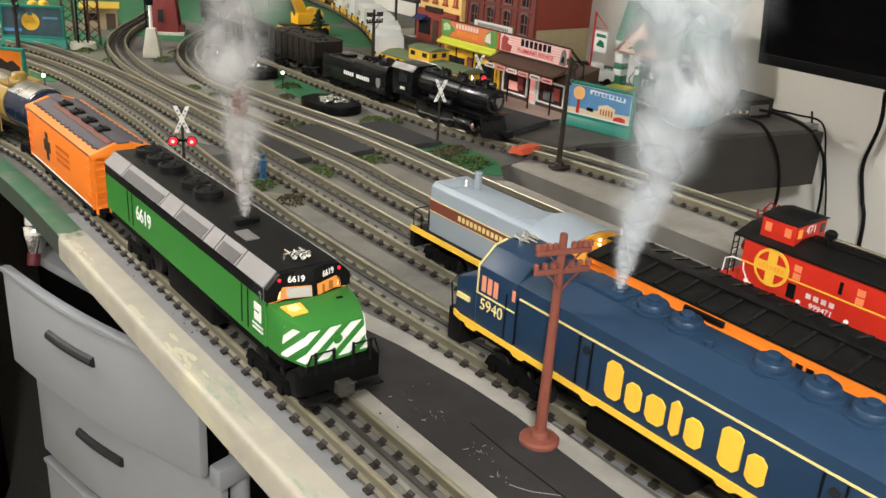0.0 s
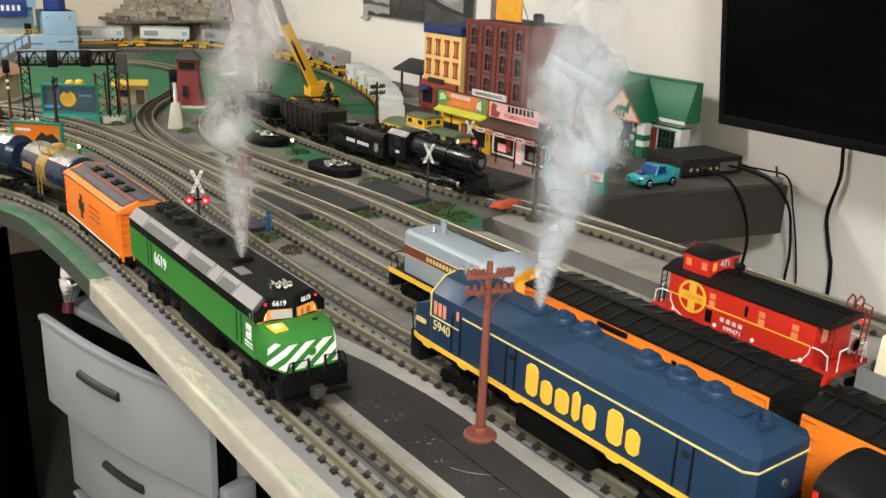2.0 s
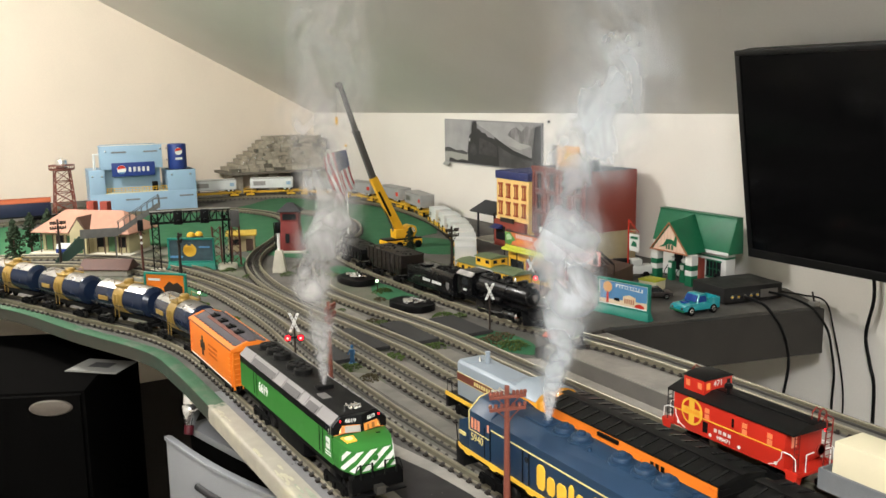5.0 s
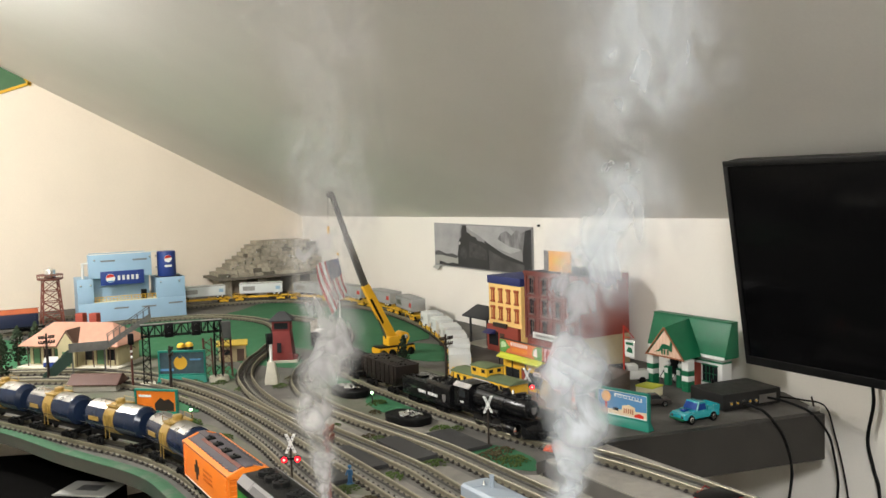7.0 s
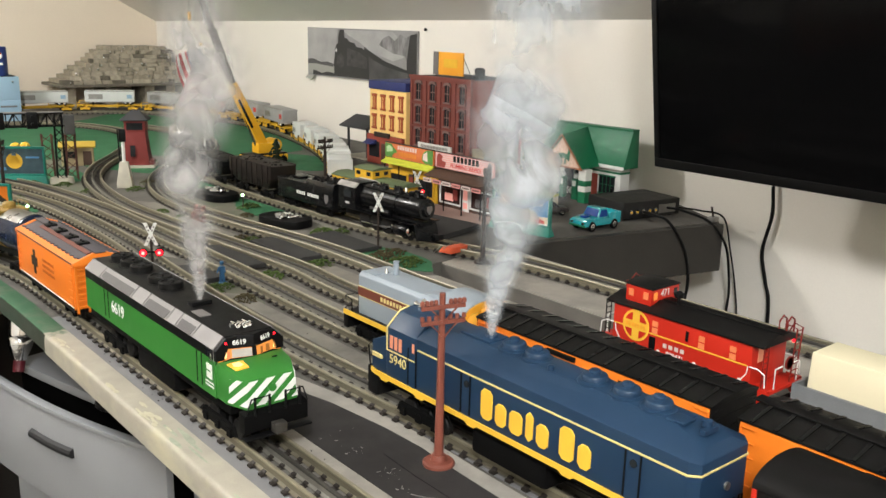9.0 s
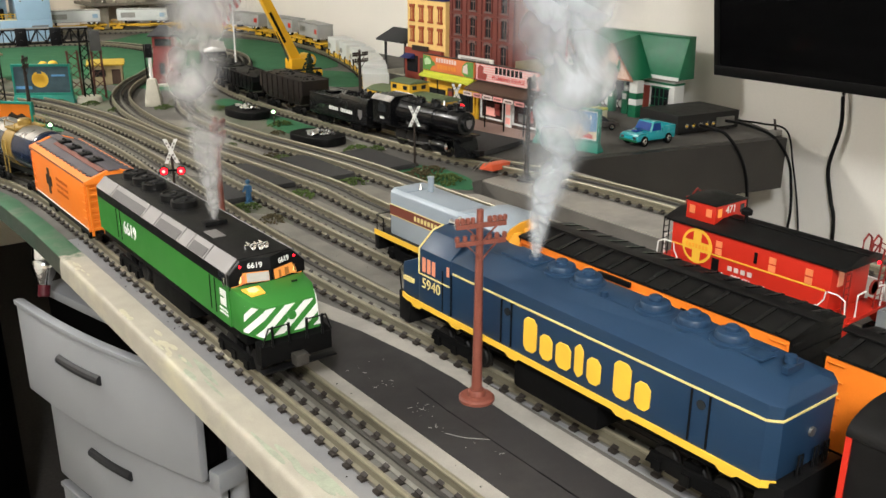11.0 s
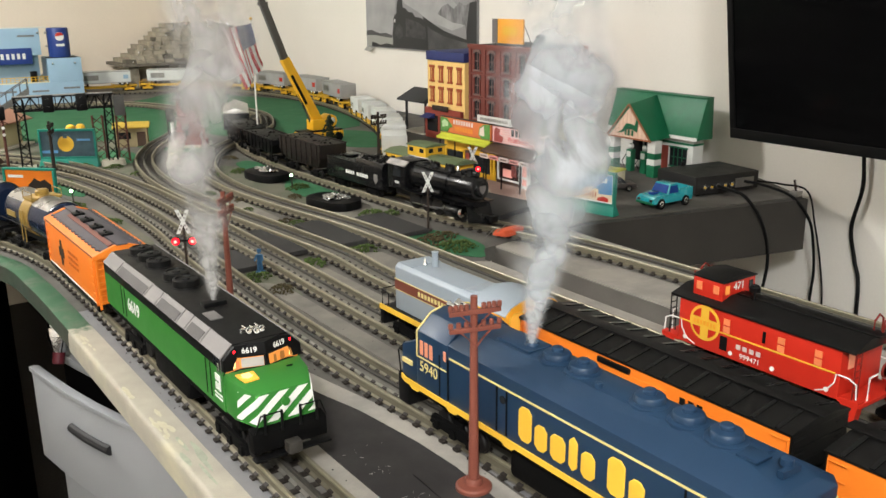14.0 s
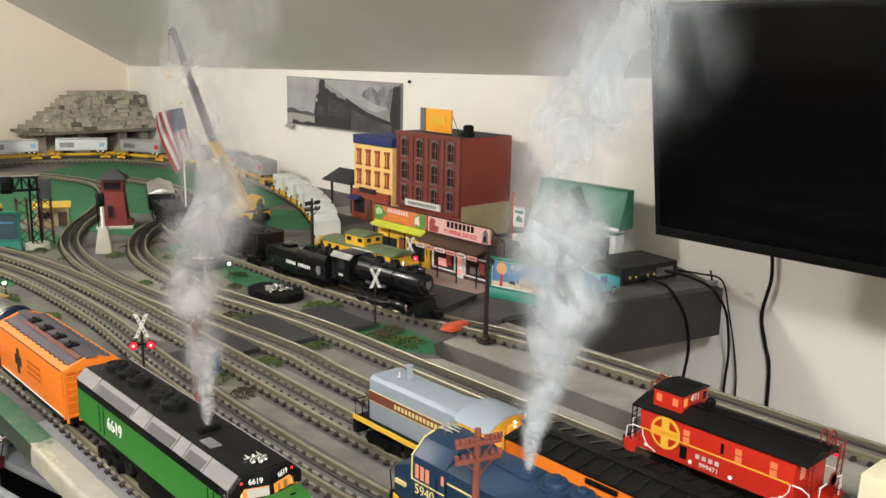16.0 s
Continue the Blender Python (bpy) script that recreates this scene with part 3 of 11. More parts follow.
for x0, x1, y1 in ((0.3838, 0.3975, 1.10), (0.5495, 0.5560, 0.60)):
    painted("grey_slab", prism(B(), [(x0, -0.7), (x1, -0.7), (x1, y1), (x0, y1)], "z", 0.0003, 0.0013), SLAB_GREY, "blue-grey painted slab beside the track")


def blot(cx, cy, rx, ry, seed, n=26):
    out = []
    for i in range(n):
        a = 2 * math.pi * i / n
        r = 1 + 0.28 * noise.noise(Vector((math.cos(a) * 1.3 + seed, math.sin(a) * 1.3, seed * 0.7)))
        out.append((cx + rx * r * math.cos(a), cy + ry * r * math.sin(a)))
    return out


# olive ground, its tone also lowered in place of weaker light
for k, (cx, cy, rx, ry) in enumerate(((0.34, 2.20, 0.20, 0.20), (0.50, 2.02, 0.14, 0.16), (0.62, 2.36, 0.18, 0.14), (0.42, 1.66, 0.06, 0.16), (0.62, 1.62, 0.012, 0.16), (0.86, 1.66, 0.05, 0.20), (0.90, 1.40, 0.05, 0.10), (1.12, 1.75, 0.07, 0.26), (0.62, 1.10, 0.016, 0.10), (0.757, 1.52, 0.022, 0.20), (0.700, 2.02, 0.040, 0.16), (0.530, 1.46, 0.030, 0.18), (0.850, 1.86, 0.022, 0.12))):
    painted("earth_patch", prism(B(), blot(cx, cy, rx, ry, k * 2.3 + 5), "z", 0.0002, 0.0005 + 0.00003 * k), EARTH_DIM_PAINT, "olive-grey earth paint, darkened to dim the ground")
for k, (cx, cy, rx, ry) in enumerate(((0.905, 1.08, 0.040, 0.085), (1.25, 2.75, 0.28, 0.62), (0.80, 2.80, 0.47, 0.40), (0.90, 2.32, 0.10, 0.26), (0.72, 2.14, 0.05, 0.10), (0.915, 1.50, 0.035, 0.16), (0.44, 2.72, 0.32, 0.20), (0.545, 1.83, 0.02, 0.08), (0.0, 3.05, 0.35, 0.3), (0.475, 1.62, 0.05, 0.16), (0.93, 1.80, 0.03, 0.10), (1.30, 2.02, 0.09, 0.16))):
    painted("green_patch", prism(B(), blot(cx, cy, rx, ry, k * 3.1 + 1), "z", 0.0002, 0.0009 + 0.00005 * k), GRASS_PAINT, "green scenic paint")


def splashes():
    """White paint scuffs, a long scratch and a joint in the black road strip."""
    rnd = random.Random(11)
    def stroke(name, pts, wide, mat, z0, z1, label):
        bm = B()
        for (x0, y0), (x1, y1) in zip(pts, pts[1:]):
            n = math.hypot(x1 - x0, y1 - y0)
            ux, uy = (y1 - y0) / n * wide, -(x1 - x0) / n * wide
            prism(bm, [(x0 - ux, y0 - uy), (x0 + ux, y0 + uy), (x1 + ux * 0.6, y1 + uy * 0.6), (x1 - ux * 0.6, y1 - uy * 0.6)], "z", z0, z1)
        part(name, bm, mat, table, label)
    stroke("road_joint", [(0.4985, 0.560), (0.4960, 0.517), (0.4960, 0.491), (0.4950, 0.417), (0.4945, 0.20)], 0.0006, BLACK, 0.0015, 0.0018, "dark joint in the road strip")
    stroke("paint_scratch", [(0.475, 0.492), (0.478, 0.486), (0.482, 0.479), (0.495, 0.466)], 0.00020, SCRATCH, 0.0015, 0.0019, "white paint scratch")
    for cx, cy, spread, n in ((0.480, 0.578, 0.005, 16), (0.483, 0.529, 0.006, 16), (0.475, 0.500, 0.004, 9), (0.487, 0.450, 0.014, 8), (0.483, 0.620, 0.008, 6), (0.490, 0.36, 0.02, 7)):
        for k in range(n):
            x, y = cx + rnd.gauss(0, spread), cy + rnd.gauss(0, spread)
            a, l = rnd.uniform(0, 3.14), rnd.choice((0.0004, 0.0006, 0.0010, 0.0030)) * rnd.uniform(0.7, 1.3)
            if 0.4705 < x < 0.515:
                stroke("paint_speck", [(x, y), (x + l * math.cos(a), y + l * math.sin(a))], rnd.uniform(0.00010, 0.00030), SCRATCH, 0.0015, 0.0019, "white paint speck")


splashes()


def edge_dabs():
    """Thick thumbed dabs of pale paint and thin green smears on the cream edging."""
    rnd = random.Random(41)
    for cx, cy, n, mat, label in ((0.366, 0.764, 7, DAB_CREAM, "thick pale yellow paint dab"), (0.364, 0.738, 6, DAB_CREAM, "thick pale yellow paint dab"), (0.367, 0.985, 5, DAB_CREAM, "thick pale yellow paint dab"), (0.364, 0.850, 4, DAB_CREAM, "thick pale yellow paint dab"), (0.370, 0.700, 3, DAB_MINT, "thin pale green paint smear"), (0.372, 0.655, 2, DAB_MINT, "thin pale green paint smear"), (0.370, 0.548, 4, DAB_MINT, "thin pale green paint smear"), (0.368, 0.505, 3, DAB_MINT, "thin pale green paint smear")):
        for k in range(n):
            x, y = min(0.380, max(0.3635, cx + rnd.gauss(0, 0.0042))), cy + rnd.gauss(0, 0.011)
            a, b = rnd.uniform(0.0008, 0.0026), rnd.uniform(0.003, 0.009)
            if mat is DAB_MINT:
                a, b = rnd.uniform(0.0014, 0.0030), rnd.uniform(0.010, 0.022)
            painted("paint_dab", prism(B(), blot(x, y, a, b, rnd.uniform(0, 50), 14), "z", 0.0021, 0.0024 + rnd.uniform(0.00002, 0.00022)), mat, label)


DAB_CREAM = M("pale_yellow_paint_dab", (0.47, 0.44, 0.315), 0.6, var=0.12, scale=200, bump=0.6)
DAB_MINT = M("pale_green_paint_smear", (0.318, 0.345, 0.262), 0.65, var=0.18, scale=120, bump=0.4)
edge_dabs()


def crumbs():
    """Loose dark grit fallen beside the nearer tracks."""
    rnd = random.Random(23)
    bm = B()
    for k in range(50):
        x = rnd.choice((rnd.uniform(0.386, 0.394), rnd.uniform(0.443, 0.458), rnd.uniform(0.526, 0.554), rnd.uniform(0.60, 0.63), rnd.uniform(0.68, 0.71)))
        y = rnd.uniform(0.30, 1.15)
        ball(bm, (x, y, 0.0017), rnd.uniform(0.0003, 0.0009), 1, 0.7, 0.6)
    solid("grit", bm, TIE, "dark crumbs of grit scattered beside the tracks", "grit", kind="stuff")


crumbs()


def track(line, label, ties_to, near_group="track"):
    """Three rails on cross ties over a painted bed."""
    t = thing("track", label, "railway track", group="tracks")
    part("roadbed", strip(B(), line, (-0.0200, 0.0200, -0.0192, 0.0192), 0.0004, 0.0030), ROADBED, t, "grey roadbed")
    for o, mat in ((-0.0172, RAIL), (0.0172, RAIL), (0.0, RAIL_DARK)):
        prof = [(-0.0006, 0.0104), (-0.0016, 0.0112), (-0.0018, 0.0128), (-0.0010, 0.0140), (0.0010, 0.0140), (0.0018, 0.0128), (0.0016, 0.0112), (0.0006, 0.0104)]
        rail = part("rail", rolled_edge(line, [(o + u, z) for u, z in prof]), mat, t, "brassy outer rail" if o else "dark centre rail")
        foot = [(-0.0037, 0.0042), (-0.0037, 0.0048), (-0.0010, 0.0058), (-0.0007, 0.0106), (0.0007, 0.0106), (0.0010, 0.0058), (0.0037, 0.0048), (0.0037, 0.0042)]
        part("rail_foot", rolled_edge(line, [(o + u, z) for u, z in foot]), RAIL_FOOT if o else RAIL_GREY, rail, "dull brass web and foot" if o else "")
    dense = line
    dist, nxt, k = 0.0, 0.0, 0
    for i in range(len(dense) - 1):
        p, q = dense[i], dense[i + 1]
        seg = (q - p).length
        while nxt <= dist + seg:
            c = p + (q - p) * ((nxt - dist) / seg)
            if ties_to[0] < c.y < ties_to[1]:
                d = (q - p).normalized()
                ob = new("tie", tie_mesh)
                ob.parent = t
                ob.matrix_basis = Matrix.Translation((c.x, c.y, 0)) @ Matrix.Rotation(math.atan2(d.y, d.x) - math.pi / 2, 4, "Z")
                k += 1
            nxt += 0.0186
        dist += seg
    return t


tie_bm = bx(B(), -0.0246, 0.0246, -0.0031, 0.0031, 0.0022, 0.0042)
for o in (-0.0172, 0.0, 0.0172):
    for s in (-1, 1):
        # a clip folded over the rail foot
        hull(tie_bm, [(o + s * 0.0022, y, z) for y in (-0.0026, 0.0026) for z in (0.0056, 0.0066)] + [(o + s * 0.0046, y, z) for y in (-0.0029, 0.0029) for z in (0.0030, 0.0053)])
tie_mesh = finish(tie_bm, "tie", TIE)


# ---- rolling stock ----
def plate(bm, pts, t):
    """A thin flat piece with the given corners, thickened to both sides."""
    p = [Vector(q) for q in pts]
    n = (p[1] - p[0]).cross(p[2] - p[0]).normalized() * t
    lo, hi = [bm.verts.new(q - n) for q in p], [bm.verts.new(q + n) for q in p]
    bm.faces.new(lo)
    bm.faces.new(hi)
    for i in range(len(p)):
        j = (i + 1) % len(p)
        bm.faces.new((lo[i], lo[j], hi[j], hi[i]))
    return bm


def clip(poly, x0, x1, z0, z1):
    """The part of a flat outline inside a rectangle."""
    for axis, lim, keep in ((0, x0, 1), (0, x1, -1), (1, z0, 1), (1, z1, -1)):
        out = []
        for i, p in enumerate(poly):
            q = poly[(i + 1) % len(poly)]
            a, b = (p[axis] - lim) * keep, (q[axis] - lim) * keep
            if a >= 0:
                out.append(p)
            if (a >= 0) != (b >= 0):
                t = a / (a - b)
                out.append((p[0] + (q[0] - p[0]) * t, p[1] + (q[1] - p[1]) * t))
        poly = out
        if len(poly) < 3:
            return []
    return poly


def fan(parent, y, r, z, mat, h=0.0035, x=0.0):
    bm = lathe(B(), [(r * 1.25, z - 0.0008), (r * 1.2, z + 0.0006), (r, z + 0.0008), (r * 0.98, z + h), (r * 0.8, z + h + 0.0006), (r * 0.76, z + h - 0.0006), (r * 0.3, z + h - 0.0004), (r * 0.26, z + h + 0.001), (0.0004, z + h + 0.0012)], (x, y, 0), "z", 22)
    part("roof_fan", bm, mat, parent)


def running_gear(t, y_trucks, y0, y1, tank):
    part("underframe", obx(-0.029, 0.029, y0, y1, 0.043, 0.0525, 0.001), TRUCK_SHADE_BLACK, t)
    part("fuel_tank", obx(-0.027, 0.027, tank[0], tank[1], 0.021, 0.043, 0.004), TRUCK_SHADE_BLACK, t)
    for y in y_trucks:
        truck_frame(t, y, 3, 0.0225, 0.0095, wide=0.026)


def green_diesel():
    t = thing("diesel_locomotive", "bright green and black diesel locomotive with white nose stripes", "model locomotive", pose(0.418, 0.7825, 0), "locomotives")
    f, r = -0.1345, 0.1825
    part("body", prism(B(), [(-0.032, 0.052), (0.032, 0.052), (0.032, 0.0855), (-0.032, 0.0855)], "y", f, r), LOCO_GREEN, t, "bright green body side")
    part("upper_body", bev(prism(B(), [(-0.0322, 0.0855), (0.0322, 0.0855), (0.0322, 0.0950), (0.0225, 0.1045), (-0.0225, 0.1045), (-0.0322, 0.0950)], "y", f - 0.003, r), 0.0008), BLACK, t, "black upper body")
    part("roof", obx(-0.022, 0.022, f, r - 0.002, 0.1042, 0.1055, 0.0005), ROOF_BLACK, t, "dull black roof")
    segs = ((PANEL_GREY, 0.045), (GRILLE, 0.088), (PANEL_GREY, 0.030), (GRILLE, 0.055), (PANEL_GREY, 0.0195), (GRILLE, 0.0355), (PANEL_GREY, 0.042))
    for s in (-1, 1):
        y = r - 0.002
        for mat, length in segs:
            a, b = (s * 0.0326, 0.0953), (s * 0.0226, 0.1051)
            bm = plate(B(), [(a[0], y, a[1]), (b[0], y, b[1]), (b[0], y - length + 0.0014, b[1]), (a[0], y - length + 0.0014, a[1])], 0.0005)
            pan = part("slope_panel" if mat is PANEL_GREY else "grille", bm, PANEL_GREY, t, "silver grey sloped panel")
            if mat is GRILLE:
                bm = B()
                m0 = (s * 0.0325, 0.0956)
                m1 = (s * 0.0262, 0.1018)
                plate(bm, [(m0[0], y - 0.003, m0[1]), (m1[0], y - 0.003, m1[1]), (m1[0], y - length + 0.004, m1[1]), (m0[0], y - length + 0.004, m0[1])], 0.0008)
                part("louvre", bm, GRILLE, pan)
            y -= length
    # cab front: black brow, two lit panes, number boards
    part("cab_front", hull(B(), [(-0.0318, f, 0.082), (0.0318, f, 0.082), (0, f - 0.011, 0.082), (-0.0320, f + 0.002, 0.0950), (0.0320, f + 0.002, 0.0950), (-0.0225, f + 0.002, 0.1050), (0.0225, f + 0.002, 0.1050), (0, f - 0.0075, 0.1050), (0, f - 0.0095, 0.0960), (-0.0318, f + 0.004, 0.082), (0.0318, f + 0.004, 0.082)]), BLACK, t, "black cab front")
    for s in (-1, 1):
        def on(u, z, lift=0.0005):
            # a spot on the angled cab face: u runs from the centre post outwards
            k = (z - 0.082) / 0.014
            y0 = f - 0.011 + 0.0015 * k
            y1 = f + 0.002 * k
            return (s * 0.0318 * u, y0 + (y1 - y0) * u - lift, z)
        pane = part("windscreen", plate(B(), [on(0.07, 0.0872), on(0.60, 0.0868), on(0.94, 0.0838), on(0.94, 0.0948), on(0.07, 0.0950)], 0.0004), LIT_WARM, t, "lit orange windscreen")
        part("window_frame", pipe(B(), [on(0.04, 0.0864), on(0.60, 0.0860), on(0.97, 0.0830), on(0.97, 0.0954), on(0.04, 0.0957), on(0.04, 0.0864)], 0.0007, 5), BLACK, pane)
        if s < 0:
            part("sun_blind", plate(B(), [on(0.08, 0.0876, 0.0011), on(0.58, 0.0873, 0.0011), on(0.58, 0.0944, 0.0011), on(0.08, 0.0946, 0.0011)], 0.0003), BLIND, pane, "pale sun blind")
            part("cab_seat", plate(B(), [on(0.62, 0.0872, 0.0011), on(0.72, 0.0864, 0.0011), on(0.70, 0.0925, 0.0011), on(0.62, 0.0930, 0.0011)], 0.0003), LIT_SOFT, pane)
        else:
            for u0, u1 in ((0.20, 0.27), (0.40, 0.52), (0.70, 0.76)):
                part("cab_shape", plate(B(), [on(u0, 0.0876, 0.0011), on(u1, 0.0876, 0.0011), on(u1, 0.0930, 0.0011), on(u0, 0.0935, 0.0011)], 0.0003), LIT_DUSK, pane, "dim shape inside the lit cab")
        # brightest cab light, put on the pane as a glowing plate
        part("glow_patch", plate(B(), [on(0.66, 0.0880, 0.0009), on(0.80, 0.0868, 0.0009), on(0.86, 0.0895, 0.0009), on(0.84, 0.0925, 0.0009), on(0.72, 0.0935, 0.0009)], 0.0003), LIT_CORE, pane, "bright patch of cab light put on the pane")
        part("marker_lamp", ball(B(), on(0.72, 0.1003, 0.0010), 0.0018, 2), LIT_RED, t, "glowing red marker lamp")
        a = math.degrees(math.atan2(0.0115, 0.0318)) * s
        text("number_board", "6619", 0.0058, WHITE, t, pose(s * 0.0122, f - 0.0063, 0.1003, 78, 0, a), "white road number", 1.0, 0.0001)
        part("cab_edge", pipe(B(), [(s * 0.0323, f + 0.0015, 0.0845), (s * 0.0325, f + 0.0015, 0.0950), (s * 0.0227, f + 0.0015, 0.1050)], 0.0005, 5), PANEL_GREY, t, "pale line round the cab edge")
    # nose
    part("nose", bev(hull(B(), [(-0.0312, f + 0.002, 0.0525), (0.0312, f + 0.002, 0.0525), (-0.0312, f - 0.018, 0.0525), (0.0312, f - 0.018, 0.0525), (-0.0235, f - 0.040, 0.0525), (0.0235, f - 0.040, 0.0525), (-0.0312, f + 0.002, 0.0845), (0.0312, f + 0.002, 0.0845), (0, f - 0.011, 0.0872), (-0.029, f - 0.020, 0.0815), (0.029, f - 0.020, 0.0815), (-0.022, f - 0.037, 0.0775), (0.022, f - 0.037, 0.0775)]), 0.0009), LOCO_GREEN, t, "green nose")
    def nose_at(u, z):
        # u runs round the nose: over the left chamfer, the flat front and the right chamfer
        k = (z - 0.0525) / 0.025
        edge_x, edge_y = 0.0235 - 0.0015 * k, f - 0.040 + 0.003 * k
        if abs(u) <= 0.022:
            return (edge_x * u / 0.022, edge_y - 0.0005, z)
        w = min(1.0, (abs(u) - 0.022) / 0.024)
        side_x, side_y = 0.0312 - 0.0022 * (z - 0.0525) / 0.029, f - 0.018 - 0.002 * (z - 0.0525) / 0.029
        x, y = edge_x + (side_x - edge_x) * w, edge_y + (side_y - edge_y) * w
        return (math.copysign(x + 0.0005, u), y - 0.0003, z)
    for k in range(9):
        x = -0.078 + 0.0158 * k
        band = [(x, 0.0552), (x + 0.0078, 0.0552), (x + 0.0078 + 0.027, 0.0765), (x + 0.027, 0.0765)]
        for u0, u1 in ((-0.044, -0.022), (-0.022, 0.022), (0.022, 0.044)):
            poly = clip(band, u0, u1, 0.0552, 0.0762)
            if poly:
                part("nose_stripe", plate(B(), [nose_at(*p) for p in poly], 0.0004), WHITE, t, "white diagonal stripe")
    # orange light falling on the green nose, imitated by glowing plates
    part("nose_patch", plate(B(), [(-0.0262, f - 0.0100, 0.0846), (-0.0130, f - 0.0130, 0.0858), (-0.0125, f - 0.0230, 0.0834), (-0.0235, f - 0.0215, 0.0822)], 0.0006), LIT_AMBER, t, "orange light on the nose, as a glowing patch")
    part("glow_patch", plate(B(), [(-0.0225, f - 0.0125, 0.0852), (-0.0165, f - 0.0135, 0.0858), (-0.0155, f - 0.0185, 0.0848), (-0.0195, f - 0.0195, 0.0842), (-0.0230, f - 0.0165, 0.0844)], 0.0004), LIT_CORE, t, "bright middle of the light put on the nose")
    part("nose_patch", plate(B(), [(0.013, f - 0.0160, 0.0850), (0.018, f - 0.0155, 0.0846), (0.018, f - 0.0165, 0.0844), (0.013, f - 0.0170, 0.0848)], 0.0005), BLACK, t, "dark grab iron on the nose")
    part("headlamp", cyl(B(), (0, f - 0.0405, 0.068), (0, f - 0.0375, 0.068), 0.0035, n=14), LOCO_GREEN, t)
    # pilot, handrails, coupler
    part("pilot", bev(hull(B(), [(-0.030, f - 0.036, 0.053), (0.030, f - 0.036, 0.053), (-0.030, f - 0.046, 0.0505), (0.030, f - 0.046, 0.0505), (-0.030, f - 0.046, 0.035), (0.030, f - 0.046, 0.035), (-0.029, f - 0.034, 0.033), (0.029, f - 0.034, 0.033)]), 0.001), TRUCK_SHADE_BLACK, t, "black pilot")
    part("footboard", obx(-0.031, 0.031, f - 0.051, f - 0.043, 0.0305, 0.0322, 0.0006), BLACK, t)
    for s in (-1, 1):
        part("handrail", pipe(B(), [(s * 0.029, f - 0.047, 0.052), (s * 0.024, f - 0.048, 0.0655), (s * 0.0075, f - 0.048, 0.0655), (s * 0.0075, f - 0.048, 0.050)], 0.0007), BLACK, t)
        for x in (0.021, 0.0075):
            part("post", cyl(B(), (s * x, f - 0.048, 0.050), (s * x, f - 0.048, 0.0665), 0.0011, n=8), BLACK, t)
    coupler(t, f - 0.036, -1, 0.037, RAIL_DARK)
    coupler(t, r, 1)
    running_gear(t, (f + 0.012, r - 0.060), f - 0.02, r, (-0.035, 0.055))
    # roof gear
    for y in (0.155, 0.128, 0.101):
        fan(t, y, 0.0118, 0.1052, ROOF_BLACK, 0.0066)
    for y in (0.052, 0.026):
        fan(t, y, 0.0122, 0.1052, ROOF_BLACK, 0.0066)
    part("exhaust", obx(-0.010, 0.010, -0.045, -0.034, 0.105, 0.1095, 0.001), BLACK, t)
    part("roof_hatch", obx(-0.0165, -0.006, -0.076, -0.056, 0.1052, 0.1064, 0.0004), PANEL_GREY, t, "silver grey hatch")
    for x, dy in ((-0.006, 0.0), (0.0, -0.003), (0.006, -0.001)):
        bm = lathe(B(), [(0.0007, 0.008), (0.0011, 0.002), (0.0024, -0.004), (0.0029, -0.0046), (0.0024, -0.0052), (0.0008, -0.0032)], (x * 0.85 + 0.001, f + 0.016 + dy, 0.1088), "y", 12)
        part("horn", bm, CHROME, t, "chrome air horn")
    part("horn_bracket", obx(-0.008, 0.008, f + 0.017, f + 0.020, 0.1052, 0.1085), CHROME, t)
    # side detail
    for s in (-1, 1):
        for y in (0.1255, 0.1150, -0.099, -0.1085):
            part("door_seam", obx(s * 0.0321 - 0.0003, s * 0.0321 + 0.0003, y - 0.0006, y + 0.0006, 0.056, 0.0853), BLACK, t)
        part("side_window", obx(s * 0.0323 - 0.0004, s * 0.0323 + 0.0004, f + 0.006, f + 0.016, 0.0868, 0.0938), GLASS_DARK, t)
        part("mirror", obx(s * 0.0335 - 0.0008, s * 0.0335 + 0.0008, f + 0.003, f + 0.0055, 0.0850, 0.0920, 0.0004), CHROME, t)
        way = "-x" if s < 0 else "+x"
        text("road_number", "6619", 0.0180, WHITE, t, facing(s * 0.0323, 0.0885, 0.0715, way), "white road number", 0.98, 0.0002)
        part("emblem", bx(bx(bx(B(), s * 0.0322 - 0.0003, s * 0.0322 + 0.0003, f + 0.006, f + 0.0085, 0.067, 0.080), s * 0.0322 - 0.0003, s * 0.0322 + 0.0003, f + 0.0095, f + 0.016, 0.0745, 0.080), s * 0.0322 - 0.0003, s * 0.0322 + 0.0003, f + 0.0095, f + 0.016, 0.067, 0.0725), WHITE, t, "white emblem as a plain shape")
        for k in range(2):
            bars("lettering_bar", 7, 0.016, 0.0016, WHITE, t, facing(s * 0.0322, f + 0.011, 0.0635 - 0.0032 * k, way), "row of tiny white marks")
    return t


